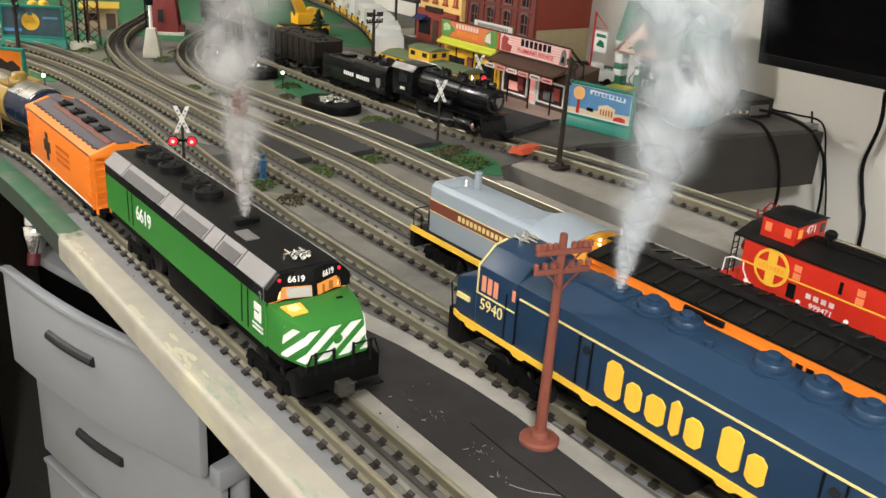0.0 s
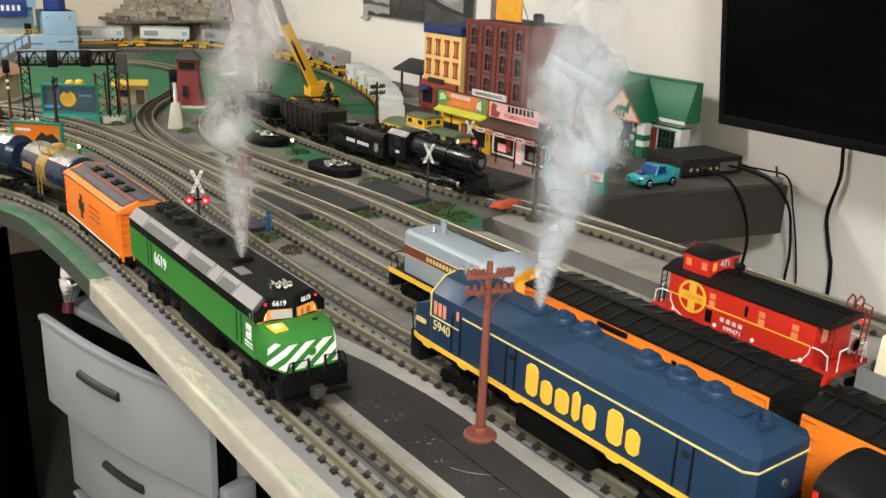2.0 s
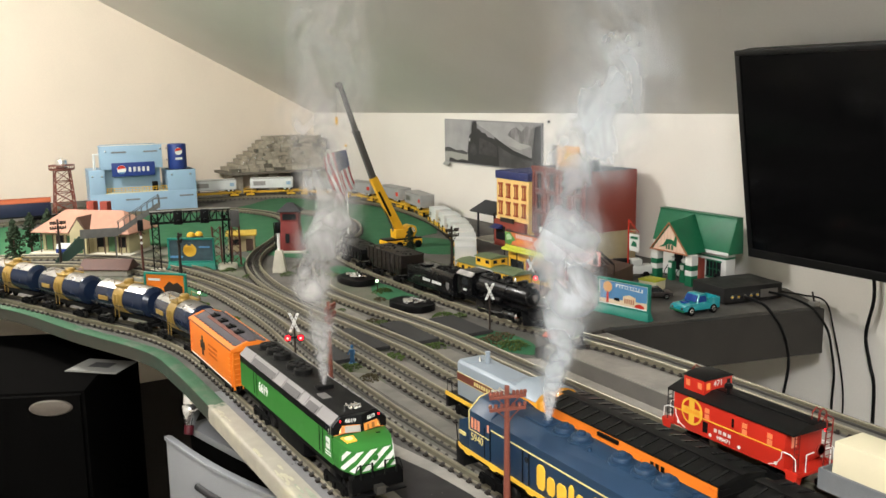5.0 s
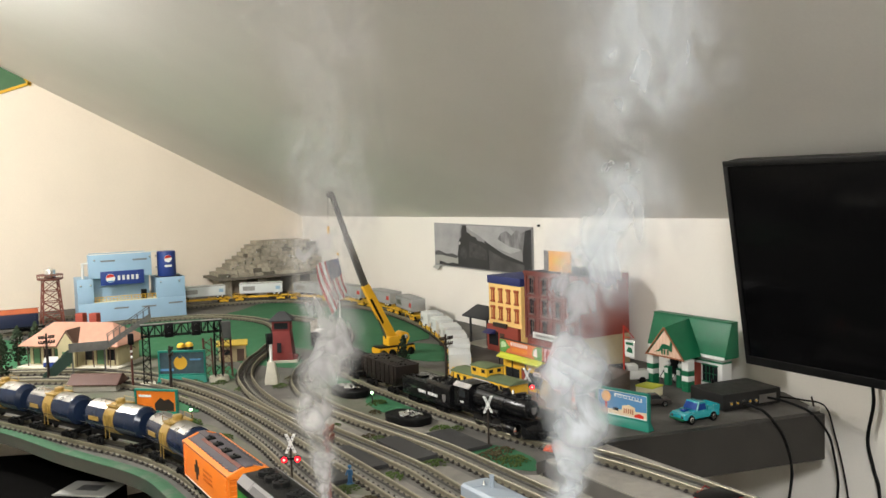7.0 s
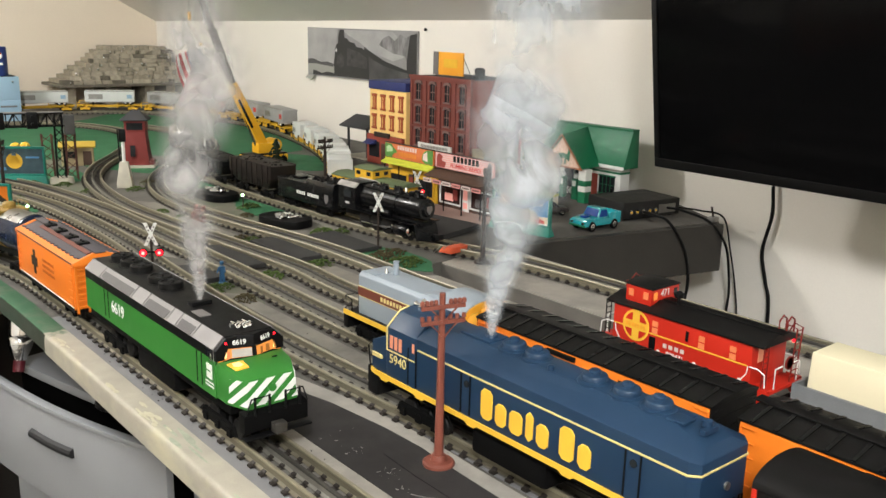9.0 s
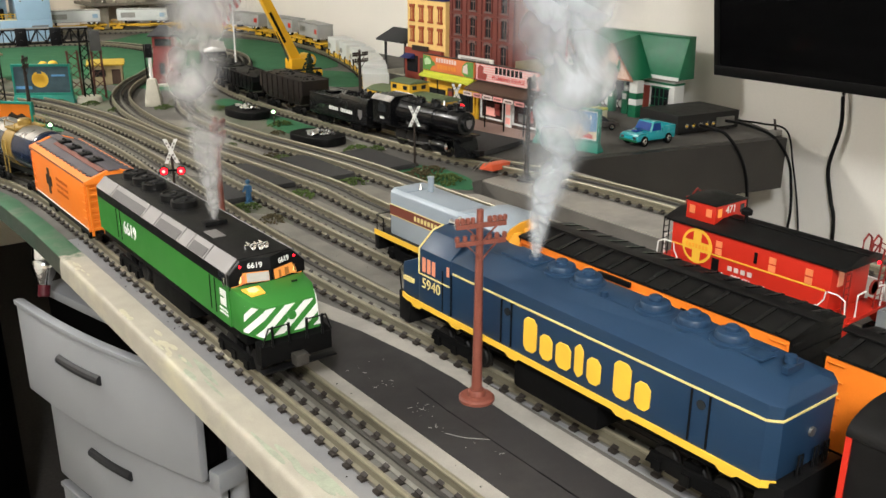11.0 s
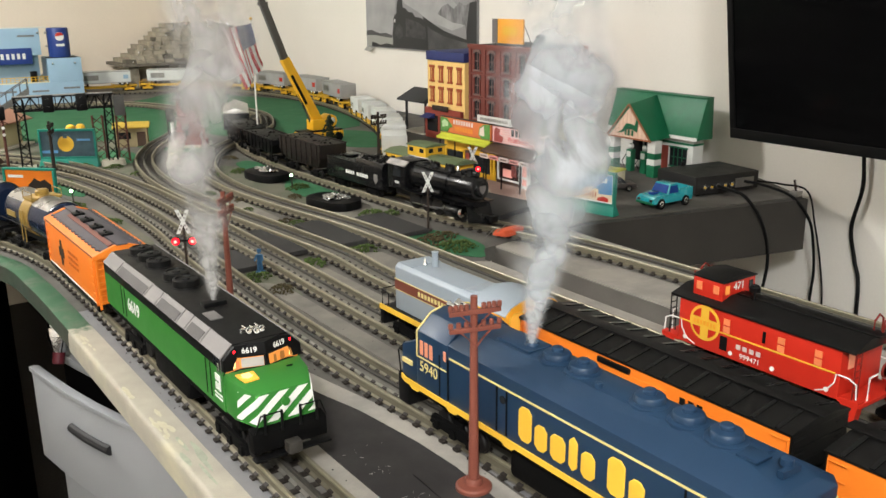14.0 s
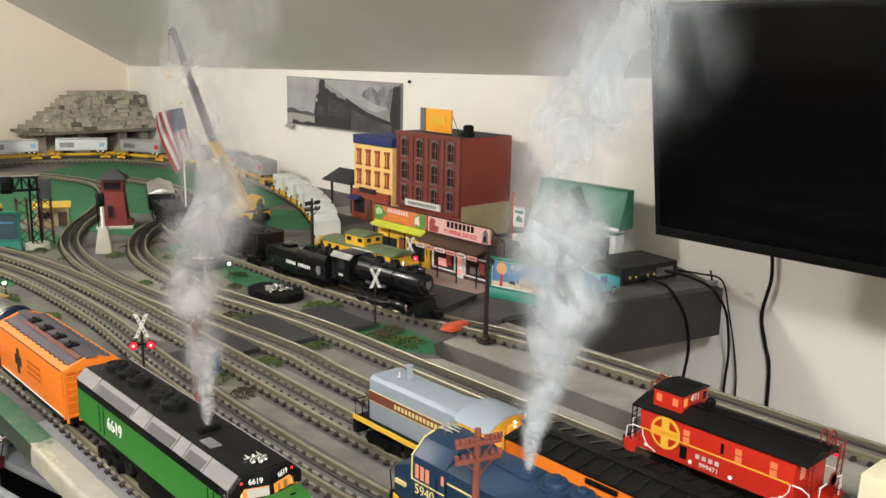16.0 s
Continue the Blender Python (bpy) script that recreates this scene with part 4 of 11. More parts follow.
def blue_diesel():
    t = thing("diesel_locomotive", "dark blue diesel locomotive with yellow lettering and fan domes", "model locomotive", pose(0.5635, 0.4555, 0), "locomotives")
    r, f = -0.1820, 0.1465
    zr = 0.1115
    part("body", bev(hull(B(), [(s * 0.032, y, z) for s in (-1, 1) for y, z in ((f - 0.042, 0.053), (f - 0.042, 0.1005), (r + 0.0065, 0.053), (r + 0.0065, 0.1000))] + [(s * 0.026, r, z) for s in (-1, 1) for z in (0.053, 0.0985)] + [(s * 0.0125, y, zr) for s in (-1, 1) for y in (f - 0.042, r + 0.032)] + [(s * 0.014, r + 0.006, 0.1050) for s in (-1, 1)]), 0.0008), DEEP_BLUE, t, "dark blue body")
    part("roof", bev(hull(B(), [(s * x, y, z) for s in (-1, 1) for y in (f - 0.042, r + 0.030) for x, z in ((0.0125, zr - 0.0005), (0.008, zr + 0.0010))]), 0.0004), DEEP_BLUE, t)
    # cab with full-width sides and sloping nose
    part("cab", bev(hull(B(), [(s * x, y, z) for s in (-1, 1) for y in (f - 0.042, f) for x, z in ((0.0323, 0.053), (0.0323, 0.1000), (0.0185, 0.1125), (0.008, 0.1150))] + [(s * 0.028, f + 0.006, 0.084) for s in (-1, 1)]), 0.0009), DEEP_BLUE, t, "dark blue cab")
    part("nose", bev(hull(B(), [(s * 0.0318, f - 0.002, z) for s in (-1, 1) for z in (0.053, 0.092)] + [(s * 0.0295, f + 0.026, z) for s in (-1, 1) for z in (0.053, 0.080)] + [(s * 0.019, f + 0.033, z) for s in (-1, 1) for z in (0.053, 0.077)]), 0.001), DEEP_BLUE, t, "dark blue nose")
    for s in (-1, 1):
        way = "-x" if s < 0 else "+x"
        x = s * 0.0324
        bm = B()
        bx(bm, x - 0.0006, x + 0.0006, r + 0.005, f + 0.018, 0.0490, 0.0535)
        for y in (-0.155, -0.075, 0.03, 0.098, 0.150):
            prism(bm, [(y - 0.008, 0.0492), (y - 0.004, 0.0465), (y + 0.004, 0.0465), (y + 0.008, 0.0492)], "x", x - 0.0006, x + 0.0006)
        part("sill_stripe", bm, YELLOW, t, "yellow sill stripe")
        part("nose_sill", plate(B(), [(s * 0.0322, f + 0.018, 0.0490), (s * 0.0300, f + 0.0266, 0.0490), (s * 0.0300, f + 0.0266, 0.0535), (s * 0.0322, f + 0.018, 0.0535)], 0.0006), YELLOW, t)
        part("belt_stripe", bx(B(), x - 0.0004, x + 0.0004, r + 0.0065, 0.1015, 0.0901, 0.0914), GOLD_LINE, t, "thin pale gold stripe")
        part("corner_stripe", plate(B(), [(s * 0.0322, r + 0.0062, 0.0901), (s * 0.0263, r - 0.0003, 0.0901), (s * 0.0263, r - 0.0003, 0.0914), (s * 0.0322, r + 0.0062, 0.0914)], 0.0004), GOLD_LINE, t)
        part("nose_stripe", bx(B(), s * 0.0312 - 0.0014, s * 0.0312 + 0.0006, f + 0.008, f + 0.022, 0.0665, 0.0700), GOLD_LINE, t)
        part("cab_edge_stripe", pipe(B(), [(s * 0.0326, f - 0.001, 0.0785), (s * 0.0326, f - 0.001, 0.1000), (s * 0.0188, f - 0.001, 0.1127), (s * 0.008, f - 0.001, 0.1153)], 0.0009), GOLD_LINE, t)
        part("cab_side_stripe", bx(B(), x - 0.0004, x + 0.0004, f - 0.041, f - 0.001, 0.0780, 0.0792), GOLD_LINE, t)
        for y in (0.1390, 0.1325, 0.1260):
            part("cab_window", obx(x - 0.0004, x + 0.0005, y - 0.0023, y + 0.0023, 0.0815, 0.0935), LIT_PINK, t, "dim pink-lit cab window")
            part("window_frame", pipe(B(), [(x, y - 0.0026, 0.0812), (x, y + 0.0026, 0.0812), (x, y + 0.0026, 0.0938), (x, y - 0.0026, 0.0938), (x, y - 0.0026, 0.0812)], 0.0004, 5), DEEP_BLUE, t)
        part("cab_window", obx(x - 0.0004, x + 0.0005, 0.1060, 0.1090, 0.0865, 0.0945), LIT_PINK, t, "dim pink-lit cab window")
        for y in (0.1145, 0.1035, 0.0435, 0.0325, -0.1265, -0.1395):
            part("door_seam", obx(x - 0.0005, x + 0.0001 if s > 0 else x + 0.0005, y - 0.0005, y + 0.0005, 0.055, 0.0895), BLACK, t)
        for y in (0.0370, -0.1335):
            part("porthole", cyl(B(), (s * 0.0318, y, 0.0815), (s * 0.0327, y, 0.0815), 0.0030, n=16), GLASS_DARK, t, "dark round porthole")
        text("road_number", "5940", 0.0125, GOLD_LINE, t, facing(s * 0.0327, 0.1295, 0.0712, way), "pale gold road number")
    # large side lettering kept as plain rounded blocks, one for each mark
    for s in (-1, 1):
        x = s * 0.0323
        y = 0.0205
        for k, (wide, z1) in enumerate(((0.0165, 0.0850), (0.0155, 0.0780), (0.0175, 0.0780), (0.0110, 0.0830), (0.0155, 0.0780), (0.0175, 0.0850), (0.0155, 0.0780))):
            if k == 5:
                y -= 0.0075
            a, b, z0, c = y - wide + 0.0016, y - 0.0016, 0.0590, 0.0034
            part("lettering_block", bev(prism(B(), [(a + c, z0), (b - c, z0), (b, z0 + c), (b, z1 - c), (b - c, z1), (a + c, z1), (a, z1 - c), (a, z0 + c)], "x", x - 0.0006, x + 0.0006), 0.0003, 1), YELLOW, t, "plain yellow lettering block")
            y -= wide + 0.0004
    # rear end
    part("rear_stripe", bx(B(), -0.026, 0.026, r - 0.0006, r + 0.0004, 0.0901, 0.0914), GOLD_LINE, t)
    for s in (-1, 1):
        part("rear_sill", plate(B(), [(s * 0.0325, r + 0.006, 0.0490), (s * 0.026, r - 0.0006, 0.0490), (s * 0.026, r - 0.0006, 0.0535), (s * 0.0325, r + 0.006, 0.0535)], 0.0004), YELLOW, t)
    part("rear_lamp", cyl(B(), (0.004, r - 0.0015, 0.0745), (0.004, r + 0.001, 0.0745), 0.0030, n=16), STEEL, t, "chrome rear lamp")
    for x in (-0.012, 0.004, 0.014):
        part("rear_rail", pipe(B(), [(x, r - 0.004, 0.050), (x, r - 0.004, 0.066), (x + 0.004, r - 0.004, 0.066), (x + 0.004, r - 0.004, 0.050)], 0.0007), BLACK, t)
    part("rear_pilot", obx(-0.029, 0.029, r - 0.008, r + 0.01, 0.026, 0.0525, 0.001), BLACK, t)
    coupler(t, r - 0.006, -1)
    part("front_pilot", obx(-0.029, 0.029, f + 0.018, f + 0.034, 0.026, 0.0525, 0.001), BLACK, t)
    coupler(t, f + 0.032, 1)
    for s in (-1, 1):
        part("handrail", pipe(B(), [(s * 0.028, f + 0.031, 0.051), (s * 0.0295, f + 0.0320, 0.072), (s * 0.022, f + 0.034, 0.077)], 0.0007), BLACK, t)
    running_gear(t, (r + 0.058, f - 0.040), r + 0.006, f + 0.016, (-0.050, 0.035))
    # roof gear
    part("exhaust", lathe(B(), [(0.006, zr), (0.0052, zr + 0.004), (0.0048, zr + 0.0045), (0.003, zr + 0.003)], (0, 0.0435, 0), "z", 16), DEEP_BLUE, t)
    part("stack_base", obx(-0.011, 0.011, 0.034, 0.070, zr, zr + 0.0024, 0.0008), DEEP_BLUE, t)
    for y in (0.0155, -0.0105, -0.0695, -0.1000, -0.1275):
        bm = lathe(B(), [(0.0130, zr - 0.001), (0.0129, zr + 0.0012), (0.0116, zr + 0.0019), (0.0102, zr + 0.0021), (0.0100, zr + 0.0050), (0.0092, zr + 0.0062), (0.0070, zr + 0.0068), (0.0046, zr + 0.0071), (0.0044, zr + 0.0092), (0.0036, zr + 0.0099), (0.0004, zr + 0.0102)], (-0.001, y, 0), "z", 24)
        part("roof_fan", bm, DEEP_BLUE, t, "blue domed roof fan")
    part("roof_cap", lathe(B(), [(0.0028, zr), (0.0026, zr + 0.0035), (0.0014, zr + 0.004)], (-0.010, -0.034, 0), "z", 12), DEEP_BLUE, t)
    part("roof_cap", lathe(B(), [(0.0038, zr), (0.0036, zr + 0.004), (0.002, zr + 0.0045)], (0.002, -0.165, 0), "z", 14), DEEP_BLUE, t)
    part("roof_hatch", obx(-0.012, 0.002, -0.156, -0.142, zr, zr + 0.0016, 0.0005), DEEP_BLUE, t)
    part("lift_bar", obx(-0.008, 0.008, r + 0.012, r + 0.016, 0.1080, zr + 0.0004), DEEP_BLUE, t)
    for x, dy in ((-0.006, 0.0), (-0.001, -0.003), (0.004, 0.001)):
        bm = lathe(B(), [(0.0006, -0.008), (0.001, 0.000), (0.0022, 0.006), (0.0025, 0.0064), (0.0008, 0.006)], (x + 0.002, f - 0.012 + dy, 0.1180), "y", 12)
        part("horn", bm, CHROME, t, "chrome air horn")
    part("horn_bracket", obx(-0.006, 0.008, f - 0.014, f - 0.011, 0.1140, 0.1172), CHROME, t)
    return t


def switcher():
    t = thing("switcher_locomotive", "blue-grey switcher locomotive with maroon band and lit yellow cab", "model locomotive", pose(0.650, 0.700, 0), "locomotives")
    f, r = -0.104, 0.105
    part("walkway", obx(-0.030, 0.030, f, r, 0.0410, 0.0445, 0.0006), BLACK, t)
    for s in (-1, 1):
        part("sill_stripe", obx(s * 0.0304 - 0.0006, s * 0.0304 + 0.0006, f, r, 0.0415, 0.0470), YELLOW, t, "yellow sill stripe")
    part("hood", bev(prism(B(), [(-0.0215, 0.0445), (0.0215, 0.0445), (0.0215, 0.0895), (0.0175, 0.0935), (-0.0175, 0.0935), (-0.0215, 0.0895)], "y", -0.058, 0.088), 0.0012), SWITCHER_GREY, t, "blue-grey hood")
    part("hood_riser", bev(hull(B(), [(s * 0.0175, -0.058, 0.0932) for s in (-1, 1)] + [(s * 0.0150, -0.058, 0.1000) for s in (-1, 1)] + [(s * 0.0170, -0.020, 0.0934) for s in (-1, 1)]), 0.0008), SWITCHER_GREY, t)
    for s in (-1, 1):
        way = "-x" if s < 0 else "+x"
        part("maroon_band", obx(s * 0.0217 - 0.0003, s * 0.0217 + 0.0003, -0.057, 0.0882, 0.0660, 0.0765), MAROON, t, "maroon side band")
        bars("lettering_bar", 14, 0.080, 0.0048, GOLD_LINE, t, facing(s * 0.0221, 0.006, 0.0712, way), "row of pale gold marks")
        for z in (0.0657, 0.0768):
            part("band_line", obx(s * 0.0218 - 0.0003, s * 0.0218 + 0.0003, -0.057, 0.0882, z - 0.0004, z + 0.0004), GOLD_LINE, t, "thin gold line")
    part("maroon_band", obx(-0.0215, 0.0215, 0.0878, 0.0884, 0.066, 0.0765), MAROON, t)
    part("cab", bev(prism(B(), [(-0.0300, 0.0445), (0.0300, 0.0445), (0.0300, 0.0930), (0.0240, 0.0985), (0.0130, 0.1025), (0, 0.1040), (-0.0130, 0.1025), (-0.0240, 0.0985), (-0.0300, 0.0930)], "y", f + 0.001, -0.058), 0.0005), CAB_YELLOW, t, "yellow-orange cab")
    arch = [(0.0312, 0.0925), (0.0248, 0.0992), (0.0134, 0.1034), (0, 0.1050), (-0.0134, 0.1034), (-0.0248, 0.0992), (-0.0312, 0.0925)]
    inner = [(x * 0.965, z - 0.0012) for x, z in reversed(arch)]
    part("cab_roof", prism(B(), arch + inner, "y", f + 0.002, -0.055), SWITCHER_GREY, t, "blue-grey arched cab roof")
    for s in (-1, 1):
        part("cab_window", obx(s * 0.0302 - 0.0005, s * 0.0302 + 0.0005, -0.096, -0.082, 0.076, 0.089), LIT_WARM, t, "lit cab window")
        part("cab_window", obx(s * 0.0302 - 0.0005, s * 0.0302 + 0.0005, -0.077, -0.064, 0.076, 0.089), GLASS_DARK, t, "dark cab window")
        ew = part("end_window", bev(prism(B(), [(s * 0.0135, 0.0760), (s * 0.0265, 0.0760), (s * 0.0265, 0.0895), (s * 0.0215, 0.0935), (s * 0.0135, 0.0935)], "y", f - 0.0002, f + 0.0012), 0.0002, 1), LIT_AMBER, t, "amber-lit end window")
        part("window_frame", pipe(B(), [(s * 0.0128, f - 0.0002, 0.0752), (s * 0.0272, f - 0.0002, 0.0752), (s * 0.0272, f - 0.0002, 0.0900), (s * 0.0218, f - 0.0002, 0.0942), (s * 0.0128, f - 0.0002, 0.0942), (s * 0.0128, f - 0.0002, 0.0752)], 0.0007, 6), YELLOW, ew)
        # lower panels and door glow by themselves to imitate light on the cab end
        part("end_panel", obx(s * 0.020 - 0.0065, s * 0.020 + 0.0065, f + 0.0002, f + 0.0012, 0.056, 0.072), LIT_AMBER, t, "lower panel glowing amber as if lit")
    part("end_door", obx(-0.0085, 0.0085, f + 0.0001, f + 0.0012, 0.046, 0.0965), LIT_AMBER, t, "end door glowing amber as if lit")
    for s in (-1, 1):
        part("end_lamp", ball(B(), (0.0, f - 0.0006, 0.0985 if s < 0 else 0.0945), 0.0012, 1), LIT_WHITE, t, "small lit end lamp")
    part("exhaust", lathe(B(), [(0.0035, 0.093), (0.0032, 0.107), (0.0036, 0.1075), (0.0036, 0.109), (0.002, 0.109)], (0.004, 0.052, 0), "z", 14), SWITCHER_GREY, t)
    part("bell", lathe(B(), [(0.0005, 0.101), (0.0012, 0.1), (0.0016, 0.0965), (0.0024, 0.095), (0.0014, 0.0945)], (-0.003, 0.060, 0), "z", 12), CHROME, t, "chrome bell")
    part("radiator_lip", obx(-0.018, 0.018, 0.062, 0.084, 0.0933, 0.0942, 0.0003), SWITCHER_GREY, t)
    for s in (-1, 1):
        part("end_rail", pipe(B(), [(s * 0.028, r - 0.001, 0.0445), (s * 0.028, r - 0.001, 0.0625), (s * 0.010, r - 0.001, 0.0625), (s * 0.010, r - 0.001, 0.0445)], 0.0008), BLACK, t)
        part("end_rail", pipe(B(), [(s * 0.0285, r - 0.001, 0.0625), (s * 0.0285, r - 0.014, 0.0605), (s * 0.0285, r - 0.014, 0.0445)], 0.0008), BLACK, t)
    part("end_pilot", obx(-0.028, 0.028, r - 0.004, r + 0.004, 0.024, 0.041, 0.0008), BLACK, t)
    part("end_pilot", obx(-0.028, 0.028, f - 0.004, f + 0.004, 0.024, 0.041, 0.0008), BLACK, t)
    part("fuel_tank", obx(-0.025, 0.025, -0.02, 0.025, 0.022, 0.041, 0.003), BLACK, t)
    for y in (f + 0.038, r - 0.038):
        truck_frame(t, y, 2, 0.030, 0.0095, wide=0.0245)
    coupler(t, r + 0.002, 1)
    coupler(t, f - 0.002, -1)


def box_car(name, label, m, half, low, eave, ridge, body, roof_mat, hatches=False, ribs=14, seed=3, group="freight cars"):
    """A closed freight car: body, ribbed roof, ladders, running gear."""
    t = thing(name, label, "model freight car", m, group)
    w = 0.0305
    part("body", bev(bx(B(), -w, w, -half, half, low, eave), 0.0007), body, t)
    part("roof", bev(prism(B(), [(-w - 0.001, eave - 0.0008), (w + 0.001, eave - 0.0008), (w + 0.001, eave + 0.0012), (0.006, ridge), (-0.006, ridge), (-w - 0.001, eave + 0.0012)], "y", -half - 0.002, half + 0.002), 0.0004), roof_mat, t)
    part("roof_walk", obx(-0.006, 0.006, -half - 0.006, half + 0.006, ridge + 0.0008, ridge + 0.002, 0.0003), roof_mat, t)
    if not hatches:
        for k in range(ribs):
            y = -half + (2 * half) * (k + 0.5) / ribs
            for s in (-1, 1):
                bm = hull(B(), [(s * x, y + dy, z + dz) for x, z in ((0.0068, ridge - 0.0006), (w + 0.0008, eave + 0.0004)) for dy in (-0.0015, 0.0015) for dz in (0.0, 0.0016)])
                part("roof_rib", bm, STEAM_BLACK, t)
    for s in (-1, 1):
        part("side_sill", obx(s * w - 0.0008, s * w + 0.0008, -half + 0.002, half - 0.002, low - 0.004, low + 0.001), BLACK, t)
    for e in (-1, 1):
        for s in (-1, 1):
            lad = part("ladder", pipe(B(), [(s * (w + 0.0008), e * (half - 0.001), low), (s * (w + 0.0008), e * (half - 0.001), eave - 0.003)], 0.0006), body, t)
            bm, be = B(), B()
            for k in range(6):
                z = low + 0.004 + (eave - low - 0.008) * k / 5
                pipe(bm, [(s * (w + 0.0012), e * (half - 0.001), z), (s * (w + 0.0012), e * (half - 0.013), z)], 0.0005, 5)
                pipe(be, [(s * (w - 0.001), e * (half + 0.0018), z), (s * (w - 0.014), e * (half + 0.0018), z)], 0.0006, 5)
            part("rung", bm, body, lad, kind="stuff")
            part("end_rung", be, body if hatches else roof_mat, lad, kind="stuff")
        coupler(t, e * half, e)
    part("underframe", obx(-0.018, 0.018, -half + 0.003, half - 0.003, low - 0.006, low), BLACK, t)
    for y in (-half + 0.042, half - 0.042):
        truck_frame(t, y, 2, 0.026, 0.0075, wide=0.0235)
    return t


def orange_boxcar(yc, half, marks, ringed=False):
    t = box_car("boxcar", "orange boxcar with black ribbed roof", pose(0.650, yc, 0), half, 0.036, 0.0980, 0.1038, ORANGE, ROOF_BLACK)
    for s in (-1, 1):
        way = "-x" if s < 0 else "+x"
        part("door", obx(s * 0.031 - 0.0008, s * 0.031 + 0.0008, -0.030, 0.030, 0.039, 0.0905, 0.0004), ORANGE, t)
        part("door_track", obx(s * 0.0316 - 0.0012, s * 0.0316 + 0.0012, 0.004, 0.036, 0.0915, 0.0955, 0.0003), BLACK, t, "black door track slot")
        bars("lettering_bar", 3, 0.022, 0.011, BLACK, t, facing(s * 0.0312, marks, 0.0860, way), "row of black marks")
        if not ringed:
            continue
        em = part("emblem", obx(s * 0.0308 - 0.0004, s * 0.0308 + 0.0004, 0.069, 0.081, 0.080, 0.0935), BLACK, t, "white ring on a black square")
        part("emblem_ring", cyl(B(), (s * 0.0308, 0.075, 0.0865), (s * 0.0316, 0.075, 0.0865), 0.0054, n=18), WHITE, em, "white ring")
        part("emblem_bar", obx(s * 0.0318 - 0.0003, s * 0.0318 + 0.0003, 0.0738, 0.0762, 0.081, 0.0890), BLACK, em)
    for e in (-1, 1):
        part("end_wall", obx(-0.0302, 0.0302, e * (half + 0.0006) - 0.0009, e * (half + 0.0006) + 0.0009, 0.037, 0.0975), ROOF_BLACK, t, "black ribbed end")
        for k in range(5):
            part("end_rib", obx(-0.028, 0.028, e * (half + 0.0018) - 0.0006, e * (half + 0.0018) + 0.0006, 0.046 + 0.010 * k, 0.0475 + 0.010 * k), ROOF_BLACK, t)
    return t


def reefer():
    h = 0.1075
    t = box_car("refrigerator_car", "glossy orange refrigerator car with slate roof and roof hatches", pose(0.4165, 1.1175, 0, 0, 0, 0.4), h, 0.034, 0.0885, 0.0985, ORANGE, REEFER_ROOF, True)
    for e in (-1, 1):
        a, b = sorted((e * (h - 0.001), e * (h + 0.0045)))
        part("end_cap", bev(prism(B(), [(-0.0318, 0.0865), (0.0318, 0.0865), (0.0318, 0.0905), (0.0080, 0.0992), (-0.0080, 0.0992), (-0.0318, 0.0905)], "y", a, b), 0.0006), ORANGE, t, "orange roof end")
    for s in (-1, 1):
        lad = part("end_ladder", obx(s * 0.0285 - 0.0011, s * 0.0285 + 0.0011, -h - 0.0038, -h - 0.0008, 0.030, 0.087), ORANGE, t, "orange end ladder")
        part("stile", obx(s * 0.0155 - 0.0011, s * 0.0155 + 0.0011, -h - 0.0038, -h - 0.0008, 0.030, 0.087), ORANGE, lad)
        for k in range(7):
            part("rung", obx(min(s * 0.0155, s * 0.0285), max(s * 0.0155, s * 0.0285), -h - 0.0036, -h - 0.0016, 0.036 + 0.0075 * k, 0.0382 + 0.0075 * k), ORANGE, lad)
        part("white_sill", obx(s * 0.0307 - 0.0004, s * 0.0307 + 0.0004, -h + 0.002, h - 0.002, 0.0345, 0.0362), WHITE, t)
        part("shoulder", plate(B(), [(s * 0.0316, -h - 0.001, 0.0899), (s * 0.0232, -h - 0.001, 0.0932), (s * 0.0232, h + 0.001, 0.0932), (s * 0.0316, h + 0.001, 0.0899)], 0.0004), ORANGE, t, "glossy orange roof shoulder")
        bm = B()
        for k in range(15):
            y = -h + 0.004 + 0.0141 * k
            prism(bm, [(s * 0.0215, y), (s * 0.0215, y + 0.0141), (s * 0.0248, y + 0.0100), (s * 0.0248, y + 0.0041)], "z", 0.0925, 0.0946)
        part("roof_tooth", bm, REEFER_ROOF, t, kind="stuff")
        part("emblem", bx(bx(B(), s * 0.0308 - 0.0003, s * 0.0308 + 0.0003, 0.036, 0.044, 0.045, 0.076), s * 0.0308 - 0.0003, s * 0.0308 + 0.0003, 0.029, 0.051, 0.055, 0.067), BROWN_DARK, t, "dark emblem as a plain shape")
        for k in range(3):
            bars("lettering_bar", 8, 0.045, 0.0035, FAINT_MARK, t, facing(s * 0.0308, -0.015, 0.070 - 0.007 * k, "-x" if s < 0 else "+x"), "row of faint dark marks")
    part("roof_strip", plate(B(), [(-0.0125, -h + 0.004, 0.0972), (-0.0075, -h + 0.004, 0.0990), (-0.0075, 0.072, 0.0990), (-0.0125, 0.072, 0.0972)], 0.0005), MAROON, t, "dull red strip along the roof")
    for y in (0.0575, 0.0175, -0.0225, -0.0605):
        hatch = part("roof_hatch", bev(bx(B(), -0.0090, 0.0040, y - 0.0080, y + 0.0080, 0.0996, 0.1030), 0.0012), BLACK, t, "black raised roof hatch")
        part("hatch_knob", ball(B(), (-0.0025, y + 0.004, 0.1033), 0.0020, 1), BLACK, hatch)
        part("hatch_knob", ball(B(), (-0.0025, y - 0.004, 0.1033), 0.0020, 1), BLACK, hatch)
    return t


